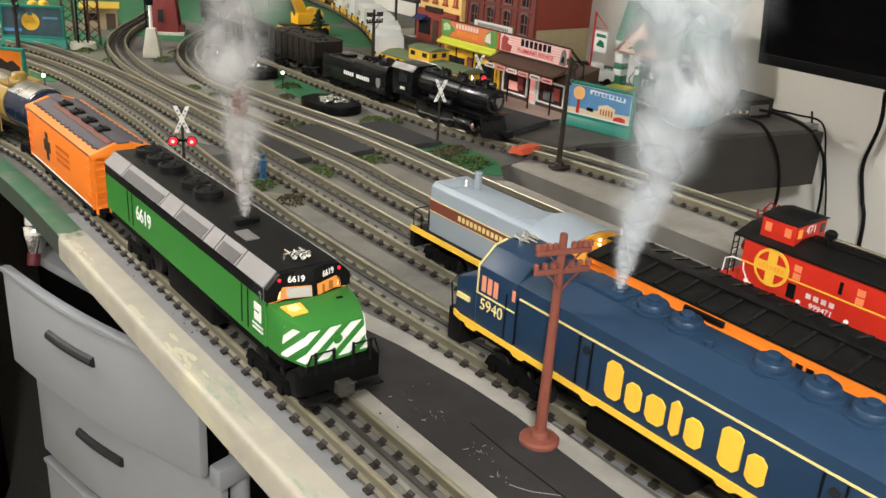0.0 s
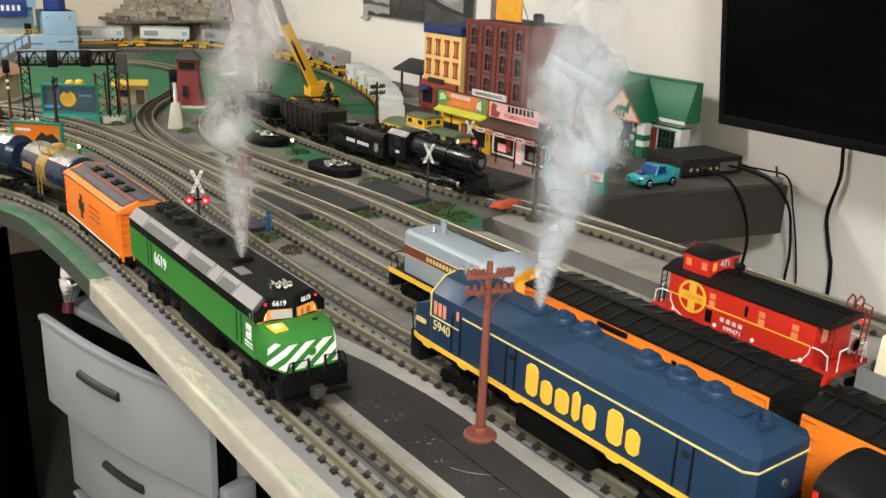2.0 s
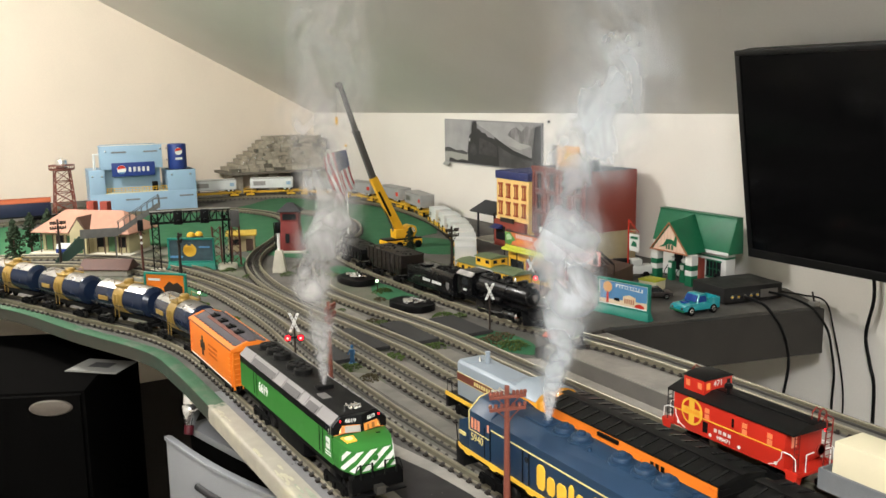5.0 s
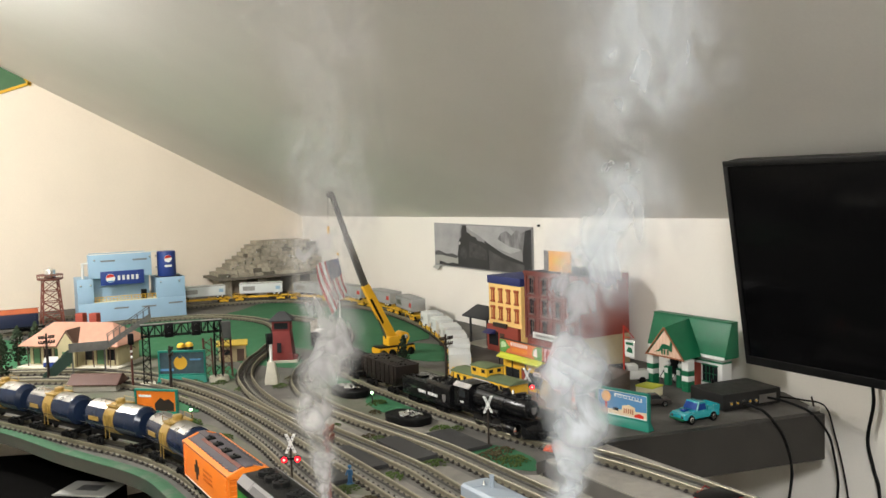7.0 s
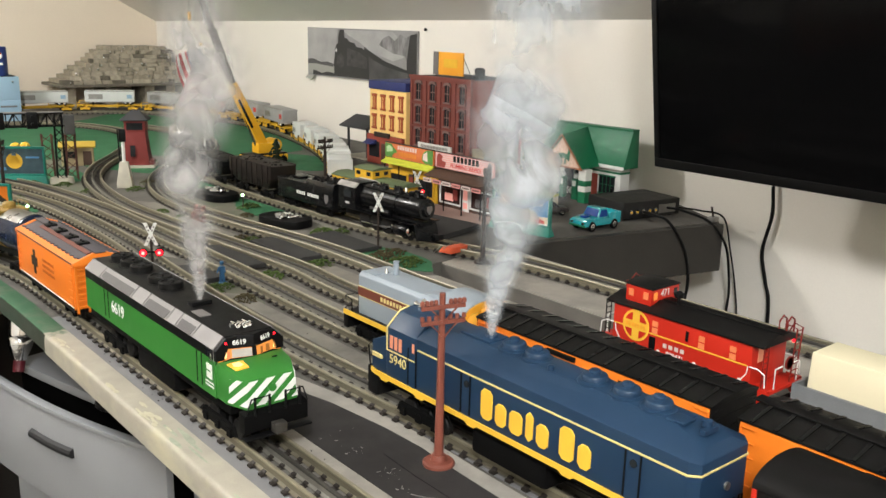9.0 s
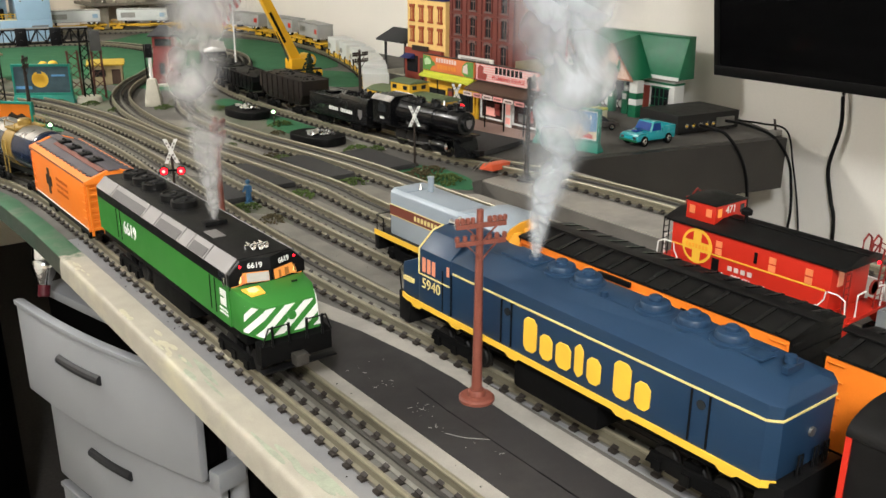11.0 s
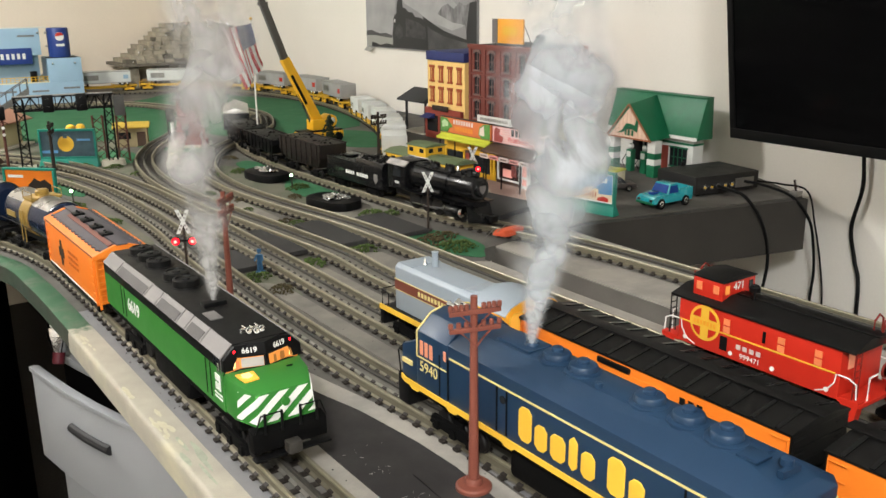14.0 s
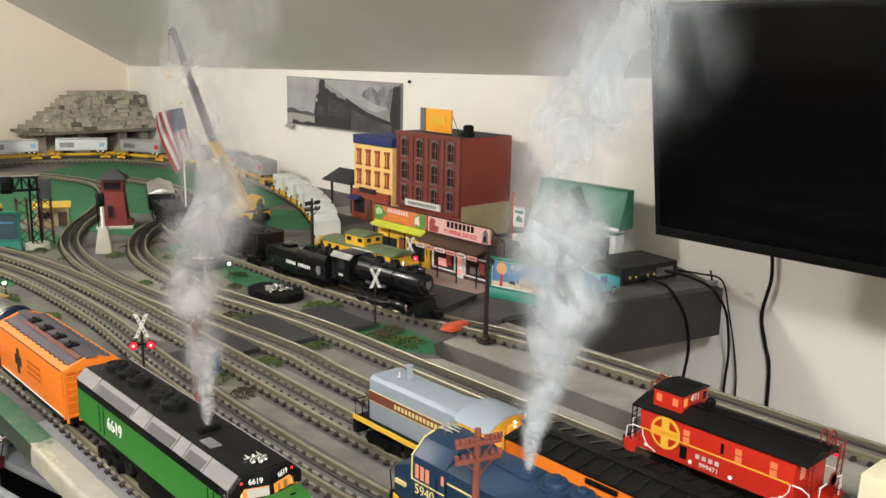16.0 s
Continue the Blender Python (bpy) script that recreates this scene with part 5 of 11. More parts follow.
def on_line(line, s):
    """A pose on a track s metres along it, looking back along the line."""
    d = 0.0
    for i, (p, q) in enumerate(zip(line, line[1:])):
        seg = (q - p).length
        if d + seg >= s:
            c = p + (q - p) * ((s - d) / seg)
            h = q - p
            return pose(c.x, c.y, 0, 0, 0, math.degrees(math.atan2(h.y, h.x)) - 90)
        d += seg
    return pose(line[-1].x, line[-1].y, 0)


def tank_car():
    t = thing("tank_car", "dark blue and silver tank car with gold saddle band", "model freight car", group="tank cars")
    half, R, zc = 0.083, 0.0285, 0.068
    seg = 28
    bm = lathe(B(), [(0.004, -half), (R * 0.7, -half + 0.003), (R * 0.97, -half + 0.010), (R, -half + 0.014), (R, half - 0.014), (R * 0.97, half - 0.010), (R * 0.7, half - 0.003), (0.004, half)], (0, 0, zc), "y", seg)
    part("tank", bm, TANK_BLUE, t, "dark blue tank")
    bm = B()
    rings = []
    for y in (-half + 0.012, half - 0.012):
        rings.append([bm.verts.new(((R + 0.0005) * math.sin(a), y, zc + (R + 0.0005) * math.cos(a))) for a in [math.radians(-48 + 8 * k) for k in range(13)]])
    for i in range(12):
        bm.faces.new((rings[0][i], rings[0][i + 1], rings[1][i + 1], rings[1][i]))
    bmesh.ops.solidify(bm, geom=bm.faces[:], thickness=0.0006)
    part("tank_top", bm, TANK_SILVER, t, "silver tank top")
    part("band", lathe(B(), [(R - 0.002, -0.015), (R + 0.0012, -0.0145), (R + 0.0012, 0.0145), (R - 0.002, 0.015)], (0, 0, zc), "y", seg), TANK_GOLD, t, "gold saddle band")
    for s in (-1, 1):
        part("end_cap", lathe(B(), [(0.003, s * (half + 0.0006)), (R * 0.72, s * (half - 0.002)), (R * 0.985, s * (half - 0.0095)), (R * 1.006, s * (half - 0.013)), (R * 0.6, s * (half - 0.02))], (0, 0, zc), "y", seg), TANK_BLUE, t)
        part("platform", obx(s * 0.0155 - 0.0055, s * 0.0155 + 0.0055, -0.016, 0.016, zc + R - 0.004, zc + R - 0.0015, 0.0004), TANK_GOLD, t)
        part("platform_rail", pipe(B(), [(s * 0.020, -0.016, zc + R - 0.002), (s * 0.020, -0.016, zc + R + 0.007), (s * 0.020, 0.016, zc + R + 0.007), (s * 0.020, 0.016, zc + R - 0.002)], 0.0006), TANK_GOLD, t)
        part("side_rail", pipe(B(), [(s * (R + 0.002), -half, zc - 0.010), (s * (R + 0.002), half, zc - 0.010)], 0.0006), BLACK, t)
        part("ladder", pipe(B(), [(s * (R + 0.002), -0.006, 0.036), (s * (R + 0.002), -0.006, zc + 0.012), (s * (R + 0.002), 0.006, zc + 0.012), (s * (R + 0.002), 0.006, 0.036)], 0.0008), TANK_GOLD, t)
        part("nameplate", obx(s * R - 0.0008, s * R + 0.0008, 0.030, 0.060, zc - 0.004, zc + 0.004), TANK_GOLD, t, "gold plate with unreadable marks")
    part("dome", lathe(B(), [(0.009, zc + R - 0.002), (0.009, zc + R + 0.006), (0.007, zc + R + 0.008), (0.002, zc + R + 0.0085)], (0, 0, 0), "z", 16), TANK_GOLD, t)
    part("underframe", obx(-0.010, 0.010, -half - 0.004, half + 0.004, 0.032, 0.040), BLACK, t)
    for y in (-0.058, 0.058):
        truck_frame(t, y, 2, 0.026, 0.0075)
    for e in (-1, 1):
        coupler(t, e * half, e)
        part("end_step", obx(-0.028, 0.028, e * (half + 0.003) - 0.003, e * (half + 0.003) + 0.003, 0.033, 0.037), BLACK, t)
    return t


def caboose():
    t = thing("caboose", "red caboose with black roof, cupola and round yellow emblem", "model freight car", pose(0.838, 0.4855, 0), "freight cars")
    f, r = -0.0835, 0.0815
    w = 0.0305
    part("body", bev(bx(B(), -w, w, f, r, 0.038, 0.0815), 0.0006), RED, t, "bright red body")
    part("roof", bev(prism(B(), [(-w - 0.002, 0.0808), (w + 0.002, 0.0808), (w + 0.002, 0.0828), (0.010, 0.0900), (-0.010, 0.0900), (-w - 0.002, 0.0828)], "y", f - 0.012, r + 0.010), 0.0006), ROOF_BLACK, t, "black roof")
    part("roof_walk", obx(-0.006, 0.006, f - 0.016, 0.038, 0.0903, 0.0915, 0.0003), ROOF_BLACK, t)
    cup = part("cupola", bev(bx(B(), -0.0235, 0.0235, 0.0400, 0.0730, 0.0830, 0.1035), 0.0006), RED, t, "red cupola")
    part("cupola_roof", bev(prism(B(), [(-0.0245, 0.1030), (0.0245, 0.1030), (0.0245, 0.1042), (0.008, 0.1070), (-0.008, 0.1070), (-0.0245, 0.1042)], "y", 0.0385, 0.0745), 0.0004), ROOF_BLACK, cup, "black cupola roof")
    text("road_number", "471", 0.0105, WHITE, cup, facing(-0.001, 0.0394, 0.0970, "-y"), "white number")
    for s in (-1, 1):
        part("cupola_window", obx(s * 0.0170 - 0.0028, s * 0.0170 + 0.0028, 0.0394, 0.0402, 0.0915, 0.0995), LIT_WARM if s < 0 else GLASS_DARK, cup, "lit cupola window")
        for y in (0.0470, 0.0660):
            part("cupola_window", obx(s * 0.0238 - 0.0005, s * 0.0238 + 0.0005, y - 0.003, y + 0.003, 0.0915, 0.0990), LIT_SOFT, cup, "lit cupola window")
    for s in (-1, 1):
        x = s * (w + 0.0002)
        way = "-x" if s < 0 else "+x"
        part("emblem", cyl(B(), (s * (w - 0.001), 0.0515, 0.0635), (s * (w + 0.0006), 0.0515, 0.0635), 0.0170, n=30), YELLOW, t, "round yellow emblem")
        for k in range(4):
            bm = B()
            a0 = math.pi / 2 * k
            pts = [(0.0515 + 0.0048 * (1 if math.cos(a0 + math.pi / 4) > 0 else -1), 0.0635 + 0.0048 * (1 if math.sin(a0 + math.pi / 4) > 0 else -1))]
            for q in range(7):
                a = a0 + math.radians(19 + 52 * q / 6)
                pts.append((0.0515 + 0.0142 * math.cos(a), 0.0635 + 0.0142 * math.sin(a)))
            prism(bm, pts, "x", min(s * w, s * (w + 0.0010)), max(s * w, s * (w + 0.0010)))
            part("emblem_quarter", bm, RED, t)
        bars("lettering_bar", 7, 0.026, 0.0042, CAB_YELLOW, t, facing(s * (w + 0.0008), 0.0515, 0.0635, way), "row of dark marks")
        part("belt_stripe", bx(B(), x - 0.0004, x + 0.0004, f + 0.004, 0.0345, 0.0593, 0.0606), YELLOW, t, "thin yellow stripe")
        part("belt_stripe", bx(B(), x - 0.0004, x + 0.0004, 0.0685, r - 0.001, 0.0593, 0.0606), YELLOW, t, "thin yellow stripe")
        for y in (0.0275, -0.0285, -0.0635):
            for z in (0.0612, 0.0685):
                part("side_window", obx(x - 0.0004, x + 0.0005, y - 0.0034, y + 0.0034, z, z + 0.0058), LIT_SOFT, t, "lit side window")
        part("vent", obx(x - 0.0004, x + 0.0005, -0.0130, -0.0100, 0.0640, 0.0745), BLACK, t)
        part("notice_board", obx(x - 0.0004, x + 0.0004, 0.0260, 0.0335, 0.0440, 0.0570), BLACK, t, "black notice panel")
        bars("lettering_bar", 4, 0.028, 0.0044, PINK_WHITE, t, facing(s * (w + 0.0005), 0.0030, 0.0520, way), "row of white marks")
        text("road_number", "999471", 0.0068, WHITE, t, facing(s * (w + 0.0005), 0.0010, 0.0440, way), "white number", 1.05)
        for y in (0.0215, 0.0730, -0.0220, -0.0730):
            part("stencil", cyl(B(), (x - 0.0004, y, 0.0435), (x + 0.0004, y, 0.0435), 0.0022, n=10), WHITE, t)
        for e, y in ((-1, f), (1, r)):
            part("corner_rail", pipe(B(), [(s * (w + 0.001), y + e * 0.016, 0.044), (s * (w + 0.001), y + e * 0.015, 0.0565), (s * (w + 0.001), y + e * 0.008, 0.0600), (s * (w + 0.001), y - e * 0.001, 0.0600)], 0.0007), WHITE, t, "white grab rail")
            part("side_curve", pipe(B(), [(x, y - e * 0.003, 0.0595), (x, y - e * 0.004, 0.052), (x, y - e * 0.010, 0.0435), (x, y - e * 0.020, 0.0395)], 0.0006), WHITE, t, "curved white line")
            part("end_step", hull(B(), [(s * (w + 0.001), y + e * 0.019, 0.042), (s * (w - 0.007), y + e * 0.019, 0.042), (s * (w + 0.001), y + e * 0.002, 0.042), (s * (w + 0.001), y + e * 0.016, 0.024), (s * (w - 0.007), y + e * 0.016, 0.024), (s * (w + 0.001), y + e * 0.006, 0.024)]), RED, t)
    for e, y in ((-1, f), (1, r)):
        part("platform", obx(-w, w, min(y, y + e * 0.020), max(y, y + e * 0.020), 0.037, 0.0405, 0.0005), RED, t, "red end platform")
        part("end_rail", pipe(B(), [(-0.018, y + e * 0.018, 0.040), (-0.018, y + e * 0.018, 0.060), (-0.006, y + e * 0.018, 0.0605)], 0.0009), WHITE, t, "white end rail")
        part("end_rail", pipe(B(), [(0.022, y + e * 0.018, 0.040), (0.022, y + e * 0.018, 0.060), (0.010, y + e * 0.018, 0.0605)], 0.0009), WHITE, t, "white end rail")
        part("brake_wheel", lathe(B(), [(0.0066, -0.0008), (0.0066, 0.0008), (0.0052, 0.0008), (0.0052, -0.0008)], (0.004, y + e * 0.019, 0.062), "y", 16), DARK_RED, t)
        part("end_ladder", pipe(pipe(B(), [(0.012, y + e * 0.017, 0.040), (0.012, y + e * 0.019, 0.094), (0.012, y + e * 0.010, 0.096), (0.012, y + e * 0.006, 0.086)], 0.0008), [(0.022, y + e * 0.017, 0.040), (0.022, y + e * 0.019, 0.094), (0.022, y + e * 0.010, 0.096), (0.022, y + e * 0.006, 0.086)], 0.0008), DARK_RED, t)
        bm = B()
        for k in range(8):
            pipe(bm, [(0.012, y + e * 0.0185, 0.046 + 0.0065 * k), (0.022, y + e * 0.0185, 0.046 + 0.0065 * k)], 0.0005, 5)
        part("ladder_rung", bm, DARK_RED, t, kind="stuff")
        part("roof_hoop", pipe(B(), [(0.009, y + e * 0.010, 0.090), (0.009, y + e * 0.010, 0.099), (0.0155, y + e * 0.010, 0.1035), (0.022, y + e * 0.010, 0.099), (0.022, y + e * 0.010, 0.087)], 0.0009), DARK_RED, t, "dark red hoop over the ladder")
        part("roof_hoop", pipe(B(), [(0.009, y + e * 0.002, 0.090), (0.009, y + e * 0.002, 0.098), (0.0155, y + e * 0.002, 0.1025), (0.022, y + e * 0.002, 0.098), (0.022, y + e * 0.002, 0.087)], 0.0009), DARK_RED, t, "dark red hoop over the ladder")
        for xs in (-w + 0.001, -w + 0.009):
            part("near_ladder", pipe(B(), [(xs, y + e * 0.0115, 0.042), (xs, y + e * 0.0115, 0.082)], 0.0006), BLACK if e > 0 else DARK_RED, t)
        for k in range(6):
            part("near_rung", pipe(B(), [(-w + 0.001, y + e * 0.0115, 0.048 + 0.006 * k), (-w + 0.009, y + e * 0.0115, 0.048 + 0.006 * k)], 0.0005, 5), BLACK if e > 0 else DARK_RED, t)
        part("end_door", obx(-0.006, 0.007, y + e * 0.0002 - 0.0005, y + e * 0.0002 + 0.0005, 0.041, 0.078), RED, t)
        part("end_window", obx(-0.020, -0.012, y + e * 0.0003 - 0.0005, y + e * 0.0003 + 0.0005, 0.062, 0.077), LIT_PINK, t, "lit end window")
        coupler(t, y + e * 0.018, e)
    part("marker_lamp", ball(B(), (0.017, f - 0.014, 0.0800), 0.0016, 2), LIT_RED, t, "glowing red marker lamp")
    part("stovepipe", lathe(B(), [(0.0018, 0.085), (0.0018, 0.0975), (0.0050, 0.0980), (0.0052, 0.1020), (0.0030, 0.1040)], (-0.006, 0.019, 0), "z", 12), BLACK, t)
    part("underframe", obx(-0.016, 0.016, f, r, 0.030, 0.038), BLACK, t)
    for y in (f + 0.024, r - 0.024):
        truck_frame(t, y, 2, 0.024, 0.0075)


def gondola():
    t = thing("gondola_car", "smoky grey plastic gondola car", "model freight car", pose(0.842, 0.241, 0), "freight cars")
    h = 0.121
    bm = bx(bx(bx(bx(bx(B(), -0.031, 0.031, -h, h, 0.034, 0.038), -0.031, -0.0285, -h, h, 0.038, 0.0565), 0.0285, 0.031, -h, h, 0.038, 0.0565), -0.0285, 0.0285, -h, -h + 0.0025, 0.038, 0.0565), -0.0285, 0.0285, h - 0.0025, h, 0.038, 0.0565)
    part("tub", bm, GONDOLA, t)
    part("underframe", obx(-0.014, 0.014, -h, h, 0.028, 0.034), BLACK, t)
    for y in (-h + 0.04, h - 0.04):
        truck_frame(t, y, 2, 0.026, 0.0075)
    for e in (-1, 1):
        coupler(t, e * h, e)
    bm = bev(hull(B(), [(s * x, y, z) for s in (-1, 1) for x, y, z in ((0.024, -0.104, 0.0385), (0.024, 0.111, 0.0385), (0.0225, -0.104, 0.0880), (0.0225, 0.110, 0.0880))]), 0.0012)
    solid("foam_block", bm, CREAM, "cream foam block lying in a grey gondola", "block", pose(0.842, 0.241, 0))


def placard_car():
    t = thing("covered_car", "matt black covered car with red corner and small bright placard", "model freight car", pose(0.5775, 0.118, 0, 0, 0, 0.4), "freight cars")
    h, w, eave = 0.124, 0.0310, 0.0950
    part("body", bev(bx(B(), -w, w, -h, h, 0.033, eave), 0.0008), ROOF_BLACK, t, "matt black side")
    arch = [(w * 1.03 * math.cos(math.pi * k / 14), eave + 0.0008 + 0.0125 * math.sin(math.pi * k / 14)) for k in range(15)]
    part("roof", bev(prism(B(), [(w * 1.03, eave - 0.0012)] + arch + [(-w * 1.03, eave - 0.0012)], "y", -h - 0.002, h + 0.0015), 0.0005, 1), ROOF_BLACK, t, "smooth arched black roof")
    for s in (-1, 1):
        way = "-x" if s < 0 else "+x"
        part("corner_trim", obx(s * w - 0.0009, s * w + 0.0009, h - 0.0022, h + 0.0010, 0.034, eave - 0.001), RED, t, "red corner trim")
        m = facing(s * (w + 0.0004), 0.0855, 0.0815, way) @ pose(0, 0, 0, 0, 0, 0)
        pl = part("placard", bx(B(), -0.0058, 0.0058, -0.0068, 0.0068, -0.0002, 0.0004), WHITE, t, "small placard in four colours")
        pl.matrix_basis = m
        for x0, y0, mt in ((-0.0050, 0.0004, DEEP_BLUE), (0.0004, 0.0004, RED), (-0.0050, -0.0054, PALE_MARK), (0.0004, -0.0054, YELLOW)):
            part("placard_quarter", bx(B(), x0, x0 + 0.0046, y0, y0 + 0.0050, 0.0003, 0.0007), mt, pl)
        st = part("sticker", prism(B(), [(0.009 * math.cos(2 * math.pi * k / 8 + 0.39), 0.008 * math.sin(2 * math.pi * k / 8 + 0.39)) for k in range(8)], "z", -0.0002, 0.0004), WHITE, t, "pale octagonal sticker")
        st.matrix_basis = facing(s * (w + 0.0004), 0.055, 0.0790, way)
        part("sticker_print", prism(B(), [(0.0068 * math.cos(2 * math.pi * k / 8 + 0.39), 0.006 * math.sin(2 * math.pi * k / 8 + 0.39)) for k in range(8)], "z", 0.0002, 0.0007), SHOP_BROWN, st)
        part("side_sill", obx(s * w - 0.0008, s * w + 0.0008, -h + 0.002, h - 0.002, 0.029, 0.034), BLACK, t)
    part("underframe", obx(-0.018, 0.018, -h + 0.003, h - 0.003, 0.027, 0.033), BLACK, t)
    for y in (-h + 0.042, h - 0.042):
        truck_frame(t, y, 2, 0.026, 0.0075)
    for e in (-1, 1):
        coupler(t, e * h, e)
    return t


def steam_engine():
    t = thing("steam_locomotive", "glossy black steam locomotive with grey shield", "model locomotive", pose(0.9855, 1.112, 0, 0, 0, 3.2), "locomotives")
    zc, R = 0.067, 0.0205
    part("boiler", lathe(B(), [(0.006, -0.004), (R * 0.86, -0.003), (R * 0.92, 0.0), (R * 0.92, 0.055), (R * 0.97, 0.056), (R, 0.10), (R * 1.04, 0.12), (R * 1.06, 0.156), (R * 0.4, 0.158)], (0, 0, zc), "y", 26), STEAM_BLACK, t, "glossy black boiler")
    for y in (0.058, 0.112):
        part("boiler_band", lathe(B(), [(R * 0.9, y - 0.0012), (R * (0.945 if y < 0.05 else 1.05), y - 0.001), (R * (0.945 if y < 0.05 else 1.05), y + 0.001), (R * 0.9, y + 0.0012)], (0, 0, zc), "y", 26), STEAM_BLACK, t)
    part("smokebox_door", lathe(B(), [(0.003, -0.0085), (R * 0.5, -0.0075), (R * 0.62, -0.004), (R * 0.62, -0.002)], (0, 0, zc), "y", 22), STEAM_BLACK, t)
    part("shield", prism(B(), [(-0.0055, 0.0735), (0.0055, 0.0735), (0.0055, 0.066), (0, 0.0595), (-0.0055, 0.066)], "y", -0.0098, -0.0085), PANEL_GREY, t, "grey shield emblem")
    part("smokestack", lathe(B(), [(0.0075, zc + R - 0.005), (0.006, zc + R), (0.0055, zc + R + 0.007), (0.0068, zc + R + 0.0085), (0.004, zc + R + 0.0085)], (0, 0.020, 0), "z", 16), STEAM_BLACK, t)
    for y, h in ((0.070, 0.008), (0.108, 0.007), (0.132, 0.004)):
        part("dome", lathe(B(), [(0.010, zc + R - 0.004), (0.0085, zc + R + 0.001), (0.008, zc + R + h - 0.002), (0.005, zc + R + h), (0.001, zc + R + h + 0.0005)], (0, y, 0), "z", 16), STEAM_BLACK, t)
    part("bell", lathe(B(), [(0.0006, zc + R + 0.009), (0.002, zc + R + 0.007), (0.003, zc + R + 0.001)], (0, 0.05, 0), "z", 12), CHROME, t)
    part("generator", obx(-0.005, 0.004, 0.028, 0.038, zc + R - 0.002, zc + R + 0.005, 0.001), STEAM_BLACK, t)
    part("turret_pipe", pipe(B(), [(-0.012, 0.030, zc + R * 0.8), (-0.013, 0.075, zc + R * 0.86), (-0.012, 0.145, zc + R * 0.92)], 0.0011), STEAM_BLACK, t)
    for y in (0.066, 0.074, 0.104, 0.112):
        part("valve", cyl(B(), (-0.004, y, zc + R + 0.003), (-0.004, y, zc + R + 0.010), 0.0012, n=8), STEAM_BLACK, t)
    for s in (-1, 1):
        part("air_tank", lathe(B(), [(0.001, 0.062), (0.0058, 0.064), (0.0058, 0.112), (0.001, 0.114)], (s * 0.0235, 0, 0.0520), "y", 14), STEAM_BLACK, t)
        part("crosshead", obx(s * 0.0245 - 0.0016, s * 0.0245 + 0.0016, 0.046, 0.058, 0.0275, 0.0355, 0.0006), CHROME, t, "bright crosshead")
    part("headlamp", lathe(B(), [(0.0045, -0.002), (0.0045, 0.006), (0.002, 0.007)], (0, 0.004, zc + R + 0.002), "y", 14), STEAM_BLACK, t)
    for s in (-1, 1):
        part("handrail", pipe(B(), [(s * (R + 0.001), 0.004, zc + 0.008), (s * (R + 0.0025), 0.15, zc + 0.010)], 0.0006), STEAM_BLACK, t)
        part("running_board", obx(s * 0.0255 - 0.006, s * 0.0255 + 0.006, 0.0, 0.156, 0.0445, 0.046), STEAM_BLACK, t)
        part("cylinder_block", lathe(B(), [(0.009, -0.015), (0.010, -0.013), (0.010, 0.015), (0.009, 0.017)], (s * 0.025, 0.028, 0.031), "y", 16), STEAM_BLACK, t)
        part("cylinder_cover", lathe(B(), [(0.003, -0.0185), (0.0075, -0.017), (0.0075, -0.015)], (s * 0.025, 0.028, 0.031), "y", 16), CHROME, t, "bright cylinder cover")
        for y in (0.078, 0.108, 0.138):
            bm = lathe(B(), [(0.004, s * 0.0200), (0.013, s * 0.0195), (0.0148, s * 0.0190), (0.0148, s * 0.0165), (0.0158, s * 0.0160), (0.0158, s * 0.0145), (0.004, s * 0.0145)], (0, y, 0.0295), "x", 22)
            part("driving_wheel", bm, WHEEL, t)
        part("side_rod", obx(s * 0.0222 - 0.0008, s * 0.0222 + 0.0008, 0.073, 0.143, 0.0235, 0.0265, 0.0004), CHROME, t, "bright side rod")
        part("main_rod", plate(B(), [(s * 0.0245, 0.044, 0.0325), (s * 0.0245, 0.108, 0.0268), (s * 0.0245, 0.108, 0.0242), (s * 0.0245, 0.044, 0.0298)], 0.0008), CHROME, t, "bright main rod")
        for y in (0.048, 0.062):
            part("pilot_wheel", lathe(B(), [(0.003, s * 0.0195), (0.0072, s * 0.019), (0.0072, s * 0.0165), (0.008, s * 0.016), (0.003, s * 0.0145)], (0, y - 0.03, 0.0215), "x", 16), WHEEL, t)
        part("cab_roof_edge", plate(B(), [(s * 0.029, 0.153, 0.0830), (s * 0.020, 0.153, 0.0905), (s * 0.020, 0.205, 0.0905), (s * 0.029, 0.205, 0.0830)], 0.0008), ROOF_EDGE_SILVER, t, "bright silver cab roof edge")
        part("cab_window", obx(s * 0.0285 - 0.0004, s * 0.0285 + 0.0004, 0.166, 0.186, 0.064, 0.077), GLASS_DARK, t)
        bars("lettering_bar", 4, 0.012, 0.004, WHITE, t, facing(s * 0.0288, 0.176, 0.0545, "-x" if s < 0 else "+x"), "small white number marks")
    part("cab", bev(prism(B(), [(-0.028, 0.043), (0.028, 0.043), (0.028, 0.0825), (0.018, 0.0905), (-0.018, 0.0905), (-0.028, 0.0825)], "y", 0.154, 0.203), 0.0008), STEAM_BLACK, t)
    part("pilot", hull(B(), [(-0.024, -0.004, 0.018), (0.024, -0.004, 0.018), (-0.024, 0.002, 0.044), (0.024, 0.002, 0.044), (-0.006, -0.026, 0.018), (0.006, -0.026, 0.018), (-0.012, -0.018, 0.030), (0.012, -0.018, 0.030)]), STEAM_BLACK, t)
    part("frame", obx(-0.012, 0.012, -0.004, 0.202, 0.030, 0.047), BLACK, t)
    coupler(t, -0.020, -1)
